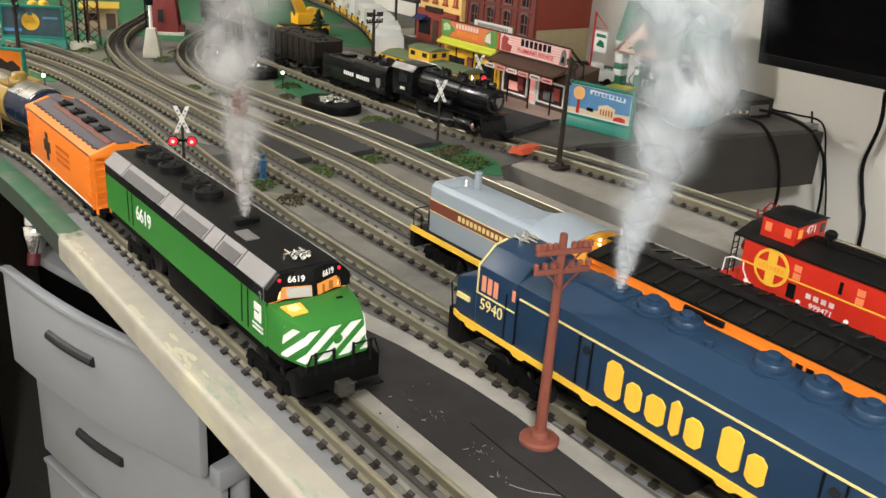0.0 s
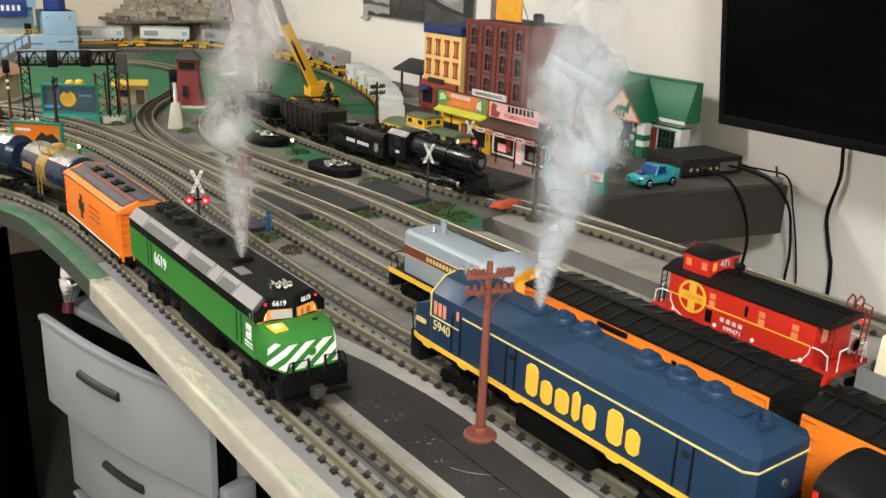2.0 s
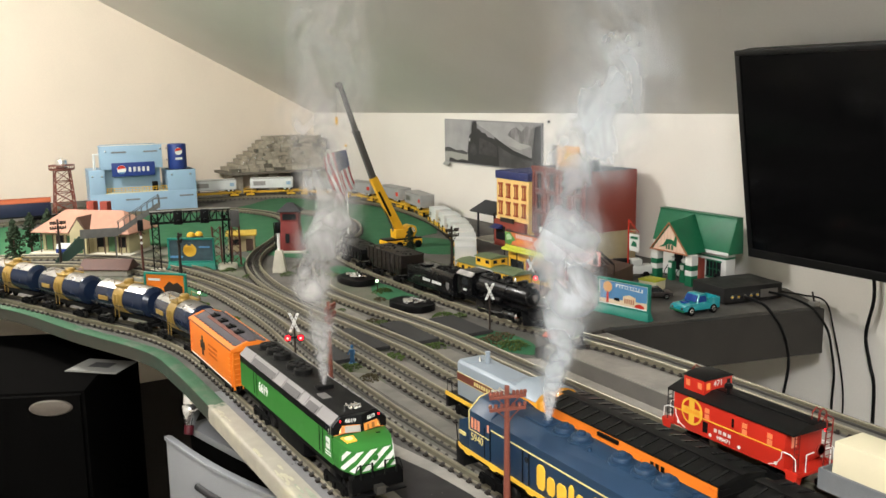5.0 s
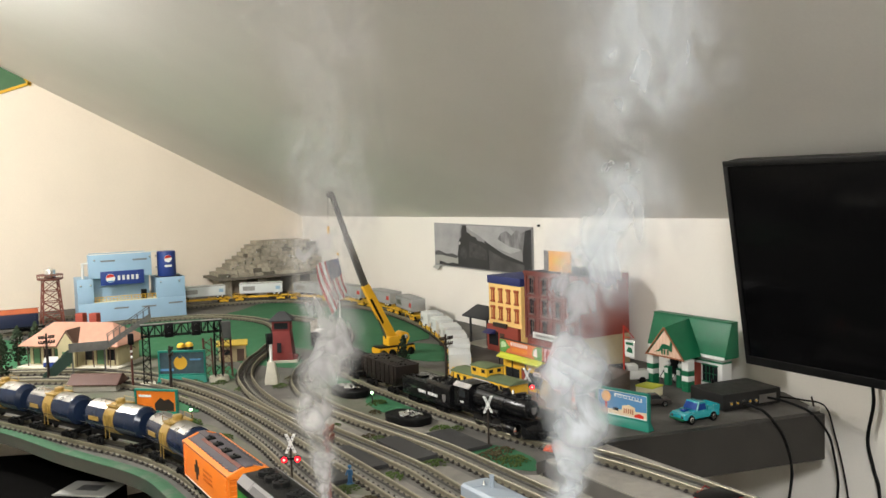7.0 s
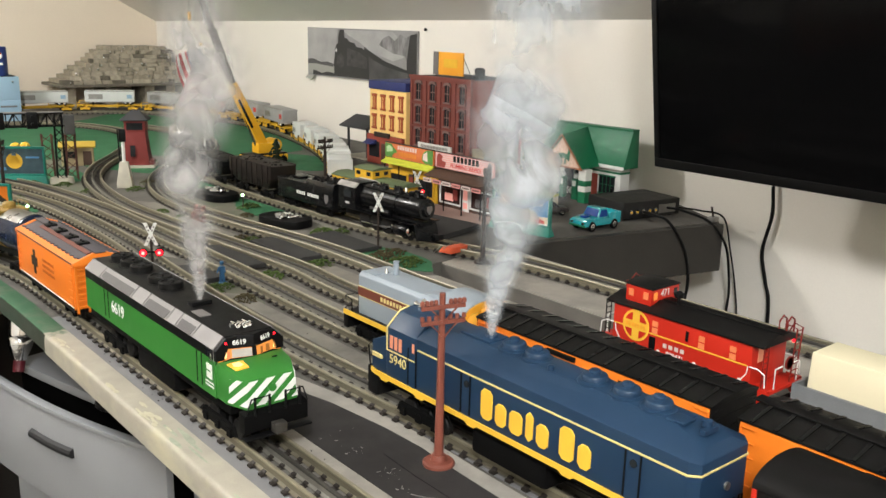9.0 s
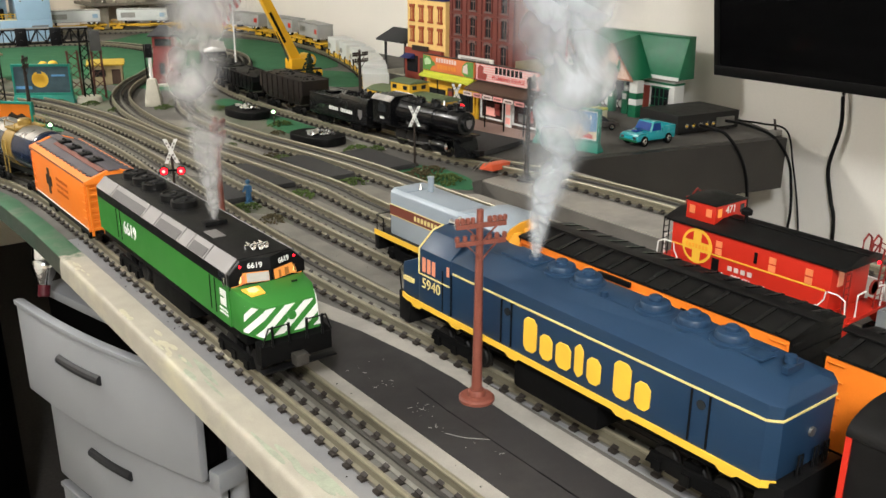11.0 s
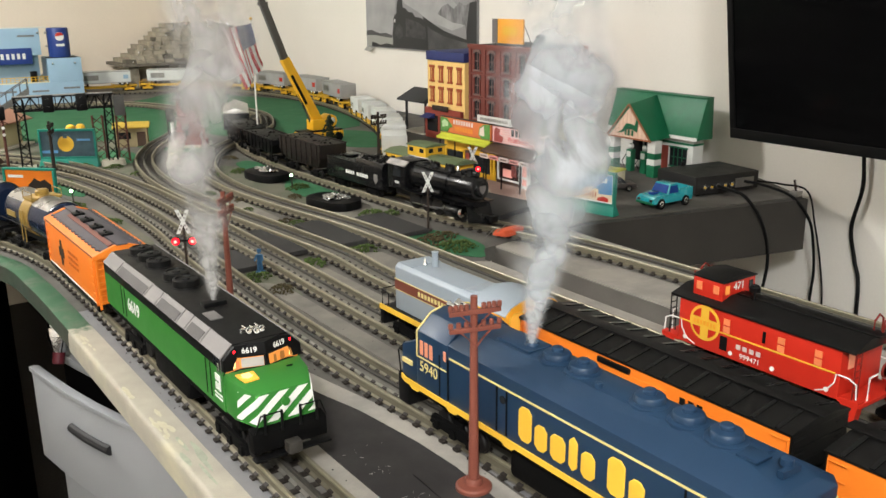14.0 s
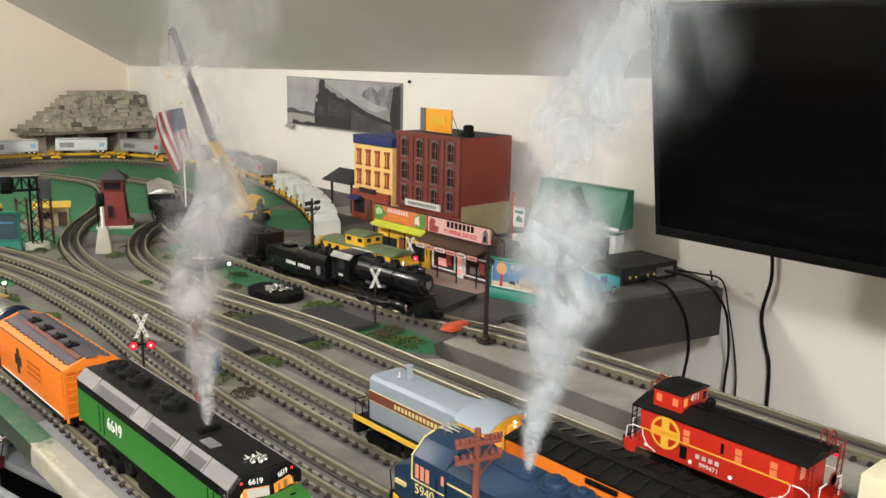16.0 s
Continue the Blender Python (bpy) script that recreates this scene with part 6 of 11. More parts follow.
    # tender
    d = thing("tender", "black steam locomotive tender with white lettering", "model tender", pose(0.971, 1.428, 0, 0, 0, 2.0), "freight cars")
    part("tank", bev(bx(B(), -0.029, 0.029, -0.096, 0.090, 0.032, 0.0690), 0.0012), STEAM_BLACK, d, "black tender tank")
    part("coal_bunker", bev(prism(B(), [(-0.027, 0.0690), (0.027, 0.0690), (0.024, 0.0770), (-0.024, 0.0770)], "y", -0.094, -0.005), 0.0006), STEAM_BLACK, d)
    bm = B()
    rnd = random.Random(5)
    for k in range(70):
        ball(bm, (rnd.uniform(-0.02, 0.02), rnd.uniform(-0.094, -0.01), 0.0770 + rnd.uniform(0, 0.003)), rnd.uniform(0.002, 0.0038), 1, 0.8, 0.4)
    part("coal", bm, ROOF_BLACK, d, kind="stuff")
    part("deck_hatch", obx(-0.01, 0.01, 0.04, 0.065, 0.0690, 0.0725, 0.0008), STEAM_BLACK, d)
    for s in (-1, 1):
        way = "-x" if s < 0 else "+x"
        bars("lettering_bar", 5, 0.030, 0.0062, WHITE, d, facing(s * 0.0292, 0.008, 0.0490, way), "row of white marks")
        bars("lettering_bar", 7, 0.038, 0.0062, WHITE, d, facing(s * 0.0292, -0.033, 0.0490, way), "row of white marks")
        part("shield", prism(B(), [(-0.070, 0.057), (-0.082, 0.057), (-0.082, 0.046), (-0.076, 0.040), (-0.070, 0.046)], "x", min(s * 0.0288, s * 0.0294), max(s * 0.0288, s * 0.0294)), PANEL_GREY, d, "grey shield emblem")
        part("top_rail", pipe(B(), [(s * 0.028, -0.002, 0.0705), (s * 0.028, 0.088, 0.0705)], 0.0006), STEAM_BLACK, d)
    part("underframe", obx(-0.018, 0.018, -0.098, 0.093, 0.027, 0.034), BLACK, d)
    for y in (-0.055, 0.055):
        truck_frame(d, y, 2, 0.026, 0.0085)


def dark_car(m, label, mat, z1, half=0.088):
    t = thing("hopper_car", label, "model freight car", m, "freight cars")
    part("body", bev(hull(B(), [(s * x, y, z) for s in (-1, 1) for x, y, z in ((0.029, -half, z1), (0.029, half, z1), (0.029, -half, 0.055), (0.029, half, 0.055), (0.022, -half * 0.75, 0.034), (0.022, half * 0.75, 0.034))]), 0.0008), mat, t)
    part("rim", bx(bx(B(), -0.030, -0.0275, -half, half, z1 - 0.001, z1 + 0.002), 0.0275, 0.030, -half, half, z1 - 0.001, z1 + 0.002), mat, t)
    for s in (-1, 1):
        for k in range(8):
            y = -half + 0.012 + (2 * half - 0.024) * k / 7
            part("side_rib", obx(s * 0.0295 - 0.0012, s * 0.0295 + 0.0012, y - 0.001, y + 0.001, 0.040, z1), mat, t)
    bm = B()
    rnd = random.Random(int(z1 * 1e4))
    for k in range(60):
        ball(bm, (rnd.uniform(-0.023, 0.023), rnd.uniform(-half + 0.006, half - 0.006), z1 + rnd.uniform(-0.004, 0.0005)), rnd.uniform(0.0025, 0.005), 1, 0.7, 0.4)
    part("load", bm, ROOF_BLACK, t, "dark coal load", kind="stuff")
    for y in (-half + 0.035, half - 0.035):
        truck_frame(t, y, 2, 0.026, 0.0075)
    for e in (-1, 1):
        coupler(t, e * half, e)


green_diesel()
blue_diesel()
switcher()
orange_boxcar(0.4505, 0.127, -0.052)
orange_boxcar(0.1715, 0.127, -0.052, True)
orange_boxcar(-0.1075, 0.127, -0.052)
reefer()
base = tank_car()
first = 1.962
base.matrix_world = on_line(T1, first)
for k in range(1, 5):
    copy_thing(base, on_line(T1, first + 0.197 * k))
caboose()
gondola()
placard_car()
steam_engine()
dark_car(pose(0.968, 1.633, 0), "dark brown hopper car with coal load", CAR_BROWN, 0.082)
dark_car(pose(0.971, 1.835, 0, 0, 0, -4), "black hopper car with coal load", BLACK, 0.066)
dark_car(on_line(T6, 2.665), "black hopper car with coal load", BLACK, 0.064)
box_car("baggage_car", "black baggage car with bright silver roof", on_line(T6, 2.880), 0.095, 0.034, 0.074, 0.084, BLACK, TANK_SILVER, True)


# ---- lineside things ----
BUSH = M("olive_foliage", (0.056, 0.088, 0.020), 0.95, var=0.45, scale=160, bump=0.5, islands=0.25)
BUSH_BROWN = M("brown_foliage", (0.062, 0.050, 0.022), 0.95, var=0.4, scale=160, bump=0.5, islands=0.25)
TREE_DARK = M("dark_conifer", (0.018, 0.032, 0.014), 0.95, var=0.5, scale=160, islands=0.3)
TEAL = M("teal_plastic", (0.012, 0.20, 0.145), 0.42, var=0.07)
SIGN_BLUE = M("sign_sky_blue", (0.10, 0.26, 0.48), 0.5, var=0.1, scale=40)
SIGN_SAND = M("sign_sand", (0.72, 0.58, 0.40), 0.5, var=0.1, scale=40)
FIGURE = M("blue_doll_plastic", (0.040, 0.13, 0.26), 0.6, var=0.15)
SHUTTER_RED = M("sign_brick_red", (0.40, 0.10, 0.05), 0.5)
CONCRETE = M("pale_concrete", (0.52, 0.49, 0.40), 0.8, var=0.12, scale=50, bump=0.4)
HUT_RED = M("dark_red_boards", (0.19, 0.030, 0.026), 0.7, var=0.15, scale=60)
HUT_ROOF = M("dark_grey_roof", (0.040, 0.040, 0.042), 0.75, var=0.2)
FOIL = M("crumpled_bright_metal", (0.82, 0.82, 0.82), 0.14, 1.0, var=0.1, scale=120, bump=1.0, fine=300)


def crossing_pad(x0, x1, y0, y1):
    t = solid("crossing_pad", bev(bx(B(), x0, x1, y0, y1, 0.0016, 0.0085), 0.0008, 1), PAD_DARK, "dark grey road crossing pad between the rails", "crossing pad", group="crossing pads")
    return t


for x0, x1, y0, y1 in ((0.592, 0.628, 1.125, 1.215), (0.678, 0.712, 1.155, 1.30), (0.762, 0.808, 1.150, 1.30), (0.860, 0.915, 1.145, 1.280), (0.475, 0.546, 1.16, 1.25)):
    crossing_pad(x0, x1, y0, y1)


def utility_pole(x, y, h, turn, mat=POLE_BROWN, label="red-brown plastic utility pole with two crossarms"):
    t = thing("utility_pole", label, "utility pole", pose(x, y, 0.0016, 0, 0, turn), "utility poles")
    part("base", lathe(B(), [(0.0138, 0.0), (0.0138, 0.0022), (0.0122, 0.0036), (0.0070, 0.0042), (0.0066, 0.0072), (0.0058, 0.0086), (0.002, 0.0088)], (0, 0, 0), "z", 28), mat, t)
    part("post", cyl(B(), (0, 0, 0.004), (0, 0, h), 0.0041, 0.0025, 14), mat, t)
    for z, n in ((h - 0.011, 4), (h - 0.024, 3)):
        arm = part("crossarm", obx(-0.0195, 0.0195, -0.0038, -0.0012, z - 0.0018, z + 0.0018, 0.0004), mat, t)
        for k in range(n):
            for s in (-1, 1):
                xk = s * (0.0065 + 0.012 * k / max(1, n - 1))
                part("insulator", lathe(B(), [(0.0009, z + 0.001), (0.0009, z + 0.0022), (0.0020, z + 0.0025), (0.0018, z + 0.0058), (0.0008, z + 0.0064)], (xk, -0.0025, 0), "z", 8), mat, arm)
        for s in (-1, 1):
            part("brace", plate(B(), [(s * 0.0125, -0.0040, z - 0.001), (s * 0.0105, -0.0040, z - 0.001), (s * 0.0008, -0.0040, z - 0.0135), (s * 0.0008, -0.0040, z - 0.0112)], 0.0005), mat, t)
    return t


utility_pole(0.525, 0.518, 0.152, -16)
utility_pole(0.519, 0.965, 0.150, 45)
utility_pole(1.001, 0.987, 0.150, 62, BROWN_DARK, "dark brown utility pole standing at the board end")
utility_pole(0.557, 1.985, 0.112, 62, BROWN_DARK, "dark brown utility pole before a teal billboard")
utility_pole(0.326, 2.314, 0.125, 0, BROWN_DARK, "dark brown utility pole beside the station road")
utility_pole(1.142, 1.665, 0.115, 5, BROWN_DARK, "dark brown utility pole behind the tender")


def signal_mast(x, y, h):
    t = thing("signal_mast", "dark brown signal mast with black head and white lenses", "signal", pose(x, y, 0.0005, 0, 0, -8), "signals")
    part("base", lathe(B(), [(0.010, 0.0), (0.010, 0.002), (0.004, 0.005)], (0, 0, 0), "z", 18), BROWN_DARK, t)
    part("post", cyl(B(), (0, 0, 0.003), (0, 0, h), 0.0032, 0.0026, 12), MAST_RED, t, "dark red post")
    part("head", bev(bx(B(), -0.007, 0.007, -0.006, 0.003, h - 0.024, h + 0.004), 0.0025), BLACK, t, "black signal head")
    part("bracket", pipe(B(), [(-0.010, 0, h - 0.032), (0, 0, h - 0.026), (0.010, 0, h - 0.032)], 0.0010), BLACK, t)
    for z in (h - 0.040, h - 0.054):
        part("lens", lathe(B(), [(0.0004, -0.0052), (0.0030, -0.0048), (0.0034, -0.0030)], (0, 0, z), "y", 12), WHITE, t, "small white marker")


MAST_RED = M("dark_red_brown_post", (0.085, 0.028, 0.020), 0.5, var=0.12)
signal_mast(0.486, 2.070, 0.136)
for k, x in enumerate((0.682, 0.705)):
    dm = thing("dome_tank", "small tank with pale yellow domed top behind a billboard", "tank", pose(x, 2.36, 0.0010), "dome tanks")
    part("drum", cyl(B(), (0, 0, 0), (0, 0, 0.040), 0.0115, n=20), TIE, dm, "dark drum")
    part("dome", lathe(B(), [(0.0118, 0.040), (0.0116, 0.044), (0.0095, 0.049), (0.005, 0.052), (0.0005, 0.053)], (0, 0, 0), "z", 20), YELLOW, dm, "pale yellow dome")


def crossbuck(x, y, h, turn, lit, label):
    t = thing("crossing_signal", label, "crossing signal", pose(x, y, 0.001, 0, 0, turn), "crossing signals")
    part("base", obx(-0.006, 0.006, -0.006, 0.006, 0, 0.004, 0.0008), BROWN_DARK, t)
    part("post", cyl(B(), (0, 0, 0.003), (0, 0, h + 0.010), 0.0017, n=10), BROWN_DARK, t)
    for s in (-1, 1):
        c, d = math.cos(math.radians(66)), math.sin(math.radians(66))
        a, w = 0.0172, 0.0026
        p = [(s * a * c - w * d, -0.003 - 0.0006 * s, h + a * d + s * w * c * 0), (s * a * c + w * d, -0.003 - 0.0006 * s, h + a * d), (-s * a * c + w * d, -0.003 - 0.0006 * s, h - a * d), (-s * a * c - w * d, -0.003 - 0.0006 * s, h - a * d)]
        part("blade", plate(B(), p, 0.0006), WHITE, t, "white crossed blade with faded marks")
        bm = B()
        for k in (-0.6, -0.3, 0.35, 0.65):
            x0, z0 = s * a * c * k, h + a * d * k
            bx(bm, x0 - 0.0011, x0 + 0.0011, -0.0048 - 0.0006 * s, -0.0036 - 0.0006 * s, z0 - 0.0012, z0 + 0.0012)
        part("faded_mark", bm, STEEL, t, kind="stuff")
    if lit:
        part("cross_bar", obx(-0.014, 0.014, -0.003, -0.001, h - 0.0262, h - 0.0238), BLACK, t)
        for s, mt in ((-1, LIT_RED), (1, LIT_RED if lit > 1 else BLACK)):
            part("lamp_hood", lathe(B(), [(0.0058, -0.002), (0.0060, 0.0), (0.0030, 0.001)], (s * 0.0105, -0.004, h - 0.025), "y", 16), BLACK, t)
            part("lamp", lathe(B(), [(0.0004, -0.0040), (0.0030, -0.0036), (0.0046, -0.0020), (0.0046, -0.001)], (s * 0.0105, -0.005, h - 0.025), "y", 14), mt, t, "glowing red warning lamp" if mt is LIT_RED else "")
            if mt is LIT_RED:
                part("lamp_core", ball(B(), (s * 0.0105, -0.0084, h - 0.025), 0.0021, 2), LIT_HOT, t, "bright heart of the lamp")
    return t


crossbuck(0.922, 1.158, 0.078, -32, 0, "white crossbuck sign on a dark brown post")
crossbuck(0.532, 1.142, 0.079, -28, 2, "white crossbuck with two glowing red warning lamps")
crossbuck(1.158, 1.355, 0.066, -40, 2, "white crossbuck with red lamps beside the shops")


def blob_figure():
    """A small painted doll, as one plain form."""
    bm = B()
    cyl(bm, (-0.0022, 0, 0.0), (-0.0014, 0, 0.013), 0.0019, 0.0022, 8)
    cyl(bm, (0.0022, 0.002, 0.0), (0.0014, 0, 0.013), 0.0019, 0.0022, 8)
    cyl(bm, (0, 0, 0.012), (0, 0, 0.024), 0.0034, 0.0038, 10)
    cyl(bm, (-0.0036, 0, 0.023), (-0.0062, -0.002, 0.015), 0.0014, n=8)
    cyl(bm, (0.0036, 0, 0.023), (0.0050, -0.004, 0.016), 0.0014, n=8)
    ball(bm, (0, 0, 0.0282), 0.0029, 2)
    cyl(bm, (0, 0, 0.0292), (0, 0, 0.0312), 0.0032, 0.0026, 10)
    bx(bm, -0.006, 0.006, -0.005, 0.005, -0.0004, 0.0006)
    return bm


solid("doll_figure", blob_figure(), FIGURE, "small blue plastic doll figure standing by the track", "figurine", pose(0.622, 1.118, 0.0016, 0, 0, -40))


def bush(x, y, r, mat=BUSH, n=34, seed=0, h=0.44):
    rnd = random.Random(seed * 7 + int(x * 1e4))
    bm = B()
    for k in range(n * 3):
        a, d = rnd.uniform(0, 6.28), r * math.sqrt(rnd.random()) * rnd.uniform(0.75, 1.15)
        z = max(0.0, r * h * (1 - (d / r) ** 2)) * rnd.uniform(0.2, 1.0) + 0.0008
        ball(bm, (d * math.cos(a) * 1.25, d * math.sin(a), z), r * rnd.uniform(0.05, 0.12), 1, 0.8, 0.9)
    bmesh.ops.translate(bm, verts=bm.verts[:], vec=(0, 0, 0))
    return solid("bush", bm, mat, "low clump of ground foam foliage beside the track", "bush", pose(x, y, 0.001, 0, 0, rnd.uniform(0, 90)), "bushes", "stuff")


for k, (x, y, r, mt) in enumerate(((0.606, 1.095, 0.018, BUSH), (0.612, 1.03, 0.016, BUSH_BROWN), (0.692, 1.105, 0.020, BUSH), (0.745, 1.33, 0.017, BUSH), (0.768, 1.345, 0.014, BUSH_BROWN), (0.785, 1.125, 0.020, BUSH), (0.835, 1.33, 0.012, BUSH), (0.905, 1.30, 0.022, BUSH), (0.932, 1.285, 0.016, BUSH), (0.920, 1.115, 0.020, BUSH_BROWN), (0.900, 1.055, 0.026, BUSH), (0.905, 1.57, 0.020, BUSH), (0.745, 1.62, 0.014, BUSH), (0.50, 1.55, 0.022, BUSH), (0.485, 1.50, 0.02, BUSH_BROWN), (0.515, 1.66, 0.022, BUSH), (0.56, 1.88, 0.02, BUSH), (0.63, 2.04, 0.02, BUSH), (0.79, 1.87, 0.018, BUSH), (0.83, 1.78, 0.014, BUSH), (0.92, 1.95, 0.018, BUSH_BROWN), (0.68, 2.0, 0.018, BUSH), (0.44, 1.86, 0.02, BUSH), (0.38, 2.0, 0.018, BUSH_BROWN), (0.80, 1.40, 0.013, BUSH_BROWN), (0.777, 1.322, 0.014, BUSH), (0.772, 1.531, 0.013, BUSH_BROWN), (0.757, 1.56, 0.010, BUSH), (0.886, 1.103, 0.024, BUSH_BROWN), (0.640, 1.914, 0.016, BUSH), (0.846, 1.933, 0.018, BUSH_BROWN), (0.540, 1.513, 0.016, BUSH), (0.620, 1.66, 0.009, BUSH_BROWN), (0.690, 1.60, 0.008, BUSH), (0.752, 1.46, 0.010, BUSH), (0.862, 1.50, 0.014, BUSH_BROWN), (0.875, 1.79, 0.018, BUSH), (0.60, 1.98, 0.016, BUSH_BROWN), (0.70, 1.90, 0.014, BUSH))):
    bush(x, y, r, mt, 34, k)


def chrome_accessory(x, y, turn):
    t = thing("track_accessory", "black oval box with bright crumpled metal on top", "accessory", pose(x, y, 0.001, 0, 0, turn), "track accessories")
    bm = B()
    pts = [(0.034 * math.copysign(abs(math.cos(a)) ** 0.7, math.cos(a)), 0.054 * math.copysign(abs(math.sin(a)) ** 0.7, math.sin(a))) for a in (2 * math.pi * (i + 0.5) / 28 for i in range(28))]
    part("box", bev(prism(bm, pts, "z", 0.0, 0.015), 0.002), BLACK, t, "glossy black oval box")
    bm = B()
    rnd = random.Random(int(x * 1000))
    for k in range(16):
        ball(bm, (rnd.uniform(-0.016, 0.014), rnd.uniform(-0.026, 0.026), 0.0155 + rnd.uniform(0, 0.005)), rnd.uniform(0.003, 0.008), 2, 0.6, 0.9)
    part("metal_cap", bm, FOIL, t, "bright crumpled metal", kind="stuff")
    part("lead", pipe(B(), [(0.031, -0.02, 0.012), (0.039, -0.03, 0.004), (0.043, -0.045, 0.001)], 0.0008), STEEL, t)


chrome_accessory(0.886, 1.398, 12)
chrome_accessory(0.893, 1.690, 6)


def green_signal(x, y, h):
    t = thing("lamp_signal", "small dwarf signal with glowing green lens", "signal", pose(x, y, 0.001, 0, 0, -35), "signals")
    part("stem", cyl(B(), (0, 0, 0), (0, 0, h), 0.0012, n=8), BROWN_DARK, t)
    part("head", lathe(B(), [(0.0036, 0.002), (0.0046, -0.001), (0.0046, -0.003), (0.003, -0.003)], (0, 0, h), "y", 14), BLACK, t)
    part("lens", ball(B(), (0, -0.0035, h), 0.0033, 2), LIT_GREEN, t, "glowing green lens")


green_signal(0.893, 1.575, 0.026)
green_signal(0.512, 1.645, 0.034)


def billboard(x, y, turn, w, h, mat_face, label, art):
    t = thing("billboard", label, "billboard", pose(x, y, 0.001, 0, 0, turn), "billboards")
    part("base", bev(hull(B(), [(s * w * 0.53, yy, 0) for s in (-1, 1) for yy in (-0.010, 0.010)] + [(s * w * 0.5, yy, h * 0.22) for s in (-1, 1) for yy in (-0.0045, 0.0045)]), 0.001), TEAL, t, "teal plastic base")
    for x0, x1, z0, z1 in ((-w / 2, w / 2, h * 0.2, h * 0.27), (-w / 2, w / 2, h * 0.94, h), (-w / 2, -w / 2 + 0.004, h * 0.27, h * 0.94), (w / 2 - 0.004, w / 2, h * 0.27, h * 0.94)):
        part("frame", obx(x0, x1, -0.004, 0.004, z0, z1, 0.0006), TEAL, t, "teal plastic frame")
    part("poster", bx(B(), -w / 2 + 0.004, w / 2 - 0.004, -0.001, 0.001, h * 0.27, h * 0.94), mat_face, t)
    for shape, mt in art:
        part("poster_shape", shape, mt, t)
    return t


def flat(pts, d=0.0014):
    return prism(B(), pts, "y", -d, -0.0008)


def disc(cx, cz, r, d=0.0016, n=20):
    return flat([(cx + r * math.cos(2 * math.pi * i / n), cz + r * math.sin(2 * math.pi * i / n)) for i in range(n)], d)


w, h = 0.125, 0.072
billboard(1.208, 1.112, -78, w, h, SIGN_BLUE, "teal framed billboard with a sunny beach picture", (
    (flat([(-0.058, 0.0205), (0.058, 0.0205), (0.058, 0.034), (-0.058, 0.029)]), SIGN_SAND),
    (disc(-0.038, 0.054, 0.011), M("sign_sun", (0.80, 0.42, 0.16), 0.5)),
    (flat([(-0.041, 0.021), (-0.035, 0.021), (-0.036, 0.044), (-0.040, 0.044)], 0.0018), RED),
    (flat([(0.000, 0.026), (0.030, 0.025), (0.030, 0.040), (0.015, 0.044), (0.000, 0.040)], 0.0018), M("sign_cream", (0.75, 0.60, 0.38), 0.5)),
    (flat([(0.028, 0.022), (0.050, 0.021), (0.050, 0.027), (0.040, 0.030), (0.030, 0.027)], 0.0020), RED),
    (flat([(-0.022, 0.029), (-0.008, 0.028), (-0.010, 0.034), (-0.020, 0.034)], 0.0020), BLACK),
    (flat([(-0.018, 0.056), (0.046, 0.053), (0.046, 0.060), (-0.018, 0.063)], 0.0018), WHITE),
    (flat([(-0.0590, 0.0195), (0.0590, 0.0195), (0.0590, 0.0215), (-0.0590, 0.0215)], 0.0022), WHITE),
    (flat([(-0.0590, 0.0660), (0.0590, 0.0660), (0.0590, 0.0676), (-0.0590, 0.0676)], 0.0022), WHITE),
    (flat([(-0.0590, 0.0215), (-0.0570, 0.0215), (-0.0570, 0.0660), (-0.0590, 0.0660)], 0.0022), WHITE),
    (flat([(0.0570, 0.0215), (0.0590, 0.0215), (0.0590, 0.0660), (0.0570, 0.0660)], 0.0022), WHITE),
    *[(flat([(0.004 + 0.005 * k, 0.0265), (0.0065 + 0.005 * k, 0.0265), (0.0065 + 0.005 * k, 0.036), (0.004 + 0.005 * k, 0.036)], 0.0021), SHUTTER_RED) for k in range(5)],
    *[(flat([(-0.014 + 0.0066 * k, 0.0550 + 0.0012 * (k % 2)), (-0.0095 + 0.0066 * k, 0.0550 + 0.0012 * (k % 2)), (-0.0095 + 0.0066 * k, 0.0605), (-0.014 + 0.0066 * k, 0.0605)], 0.0022), SIGN_BLUE) for k in range(9)]))
billboard(0.609, 2.075, -32, 0.120, 0.082, WREATH_FACE, "teal billboard with a yellow wreath emblem", (
    (lathe(B(), [(0.0170, -0.0018), (0.0170, -0.0008), (0.0112, -0.0008), (0.0112, -0.0018)], (-0.004, 0, 0.050), "y", 24), YELLOW),
    (flat([(-0.0095, 0.046), (0.0015, 0.046), (0.003, 0.060), (-0.011, 0.060)], 0.0016), MAROON),
    (flat([(-0.0095, 0.040), (0.0015, 0.040), (0.0015, 0.046), (-0.0095, 0.046)], 0.0019), YELLOW),
    (flat([(-0.009, 0.062), (0.001, 0.062), (0.000, 0.070), (-0.008, 0.070)], 0.0022), WREATH_FACE),
    (flat([(0.020, 0.056), (0.048, 0.056), (0.048, 0.060), (0.020, 0.060)], 0.0016), SIGN_BLUE),
    (flat([(-0.056, 0.030), (-0.022, 0.030), (-0.022, 0.036), (-0.056, 0.036)], 0.0016), SIGN_BLUE)))
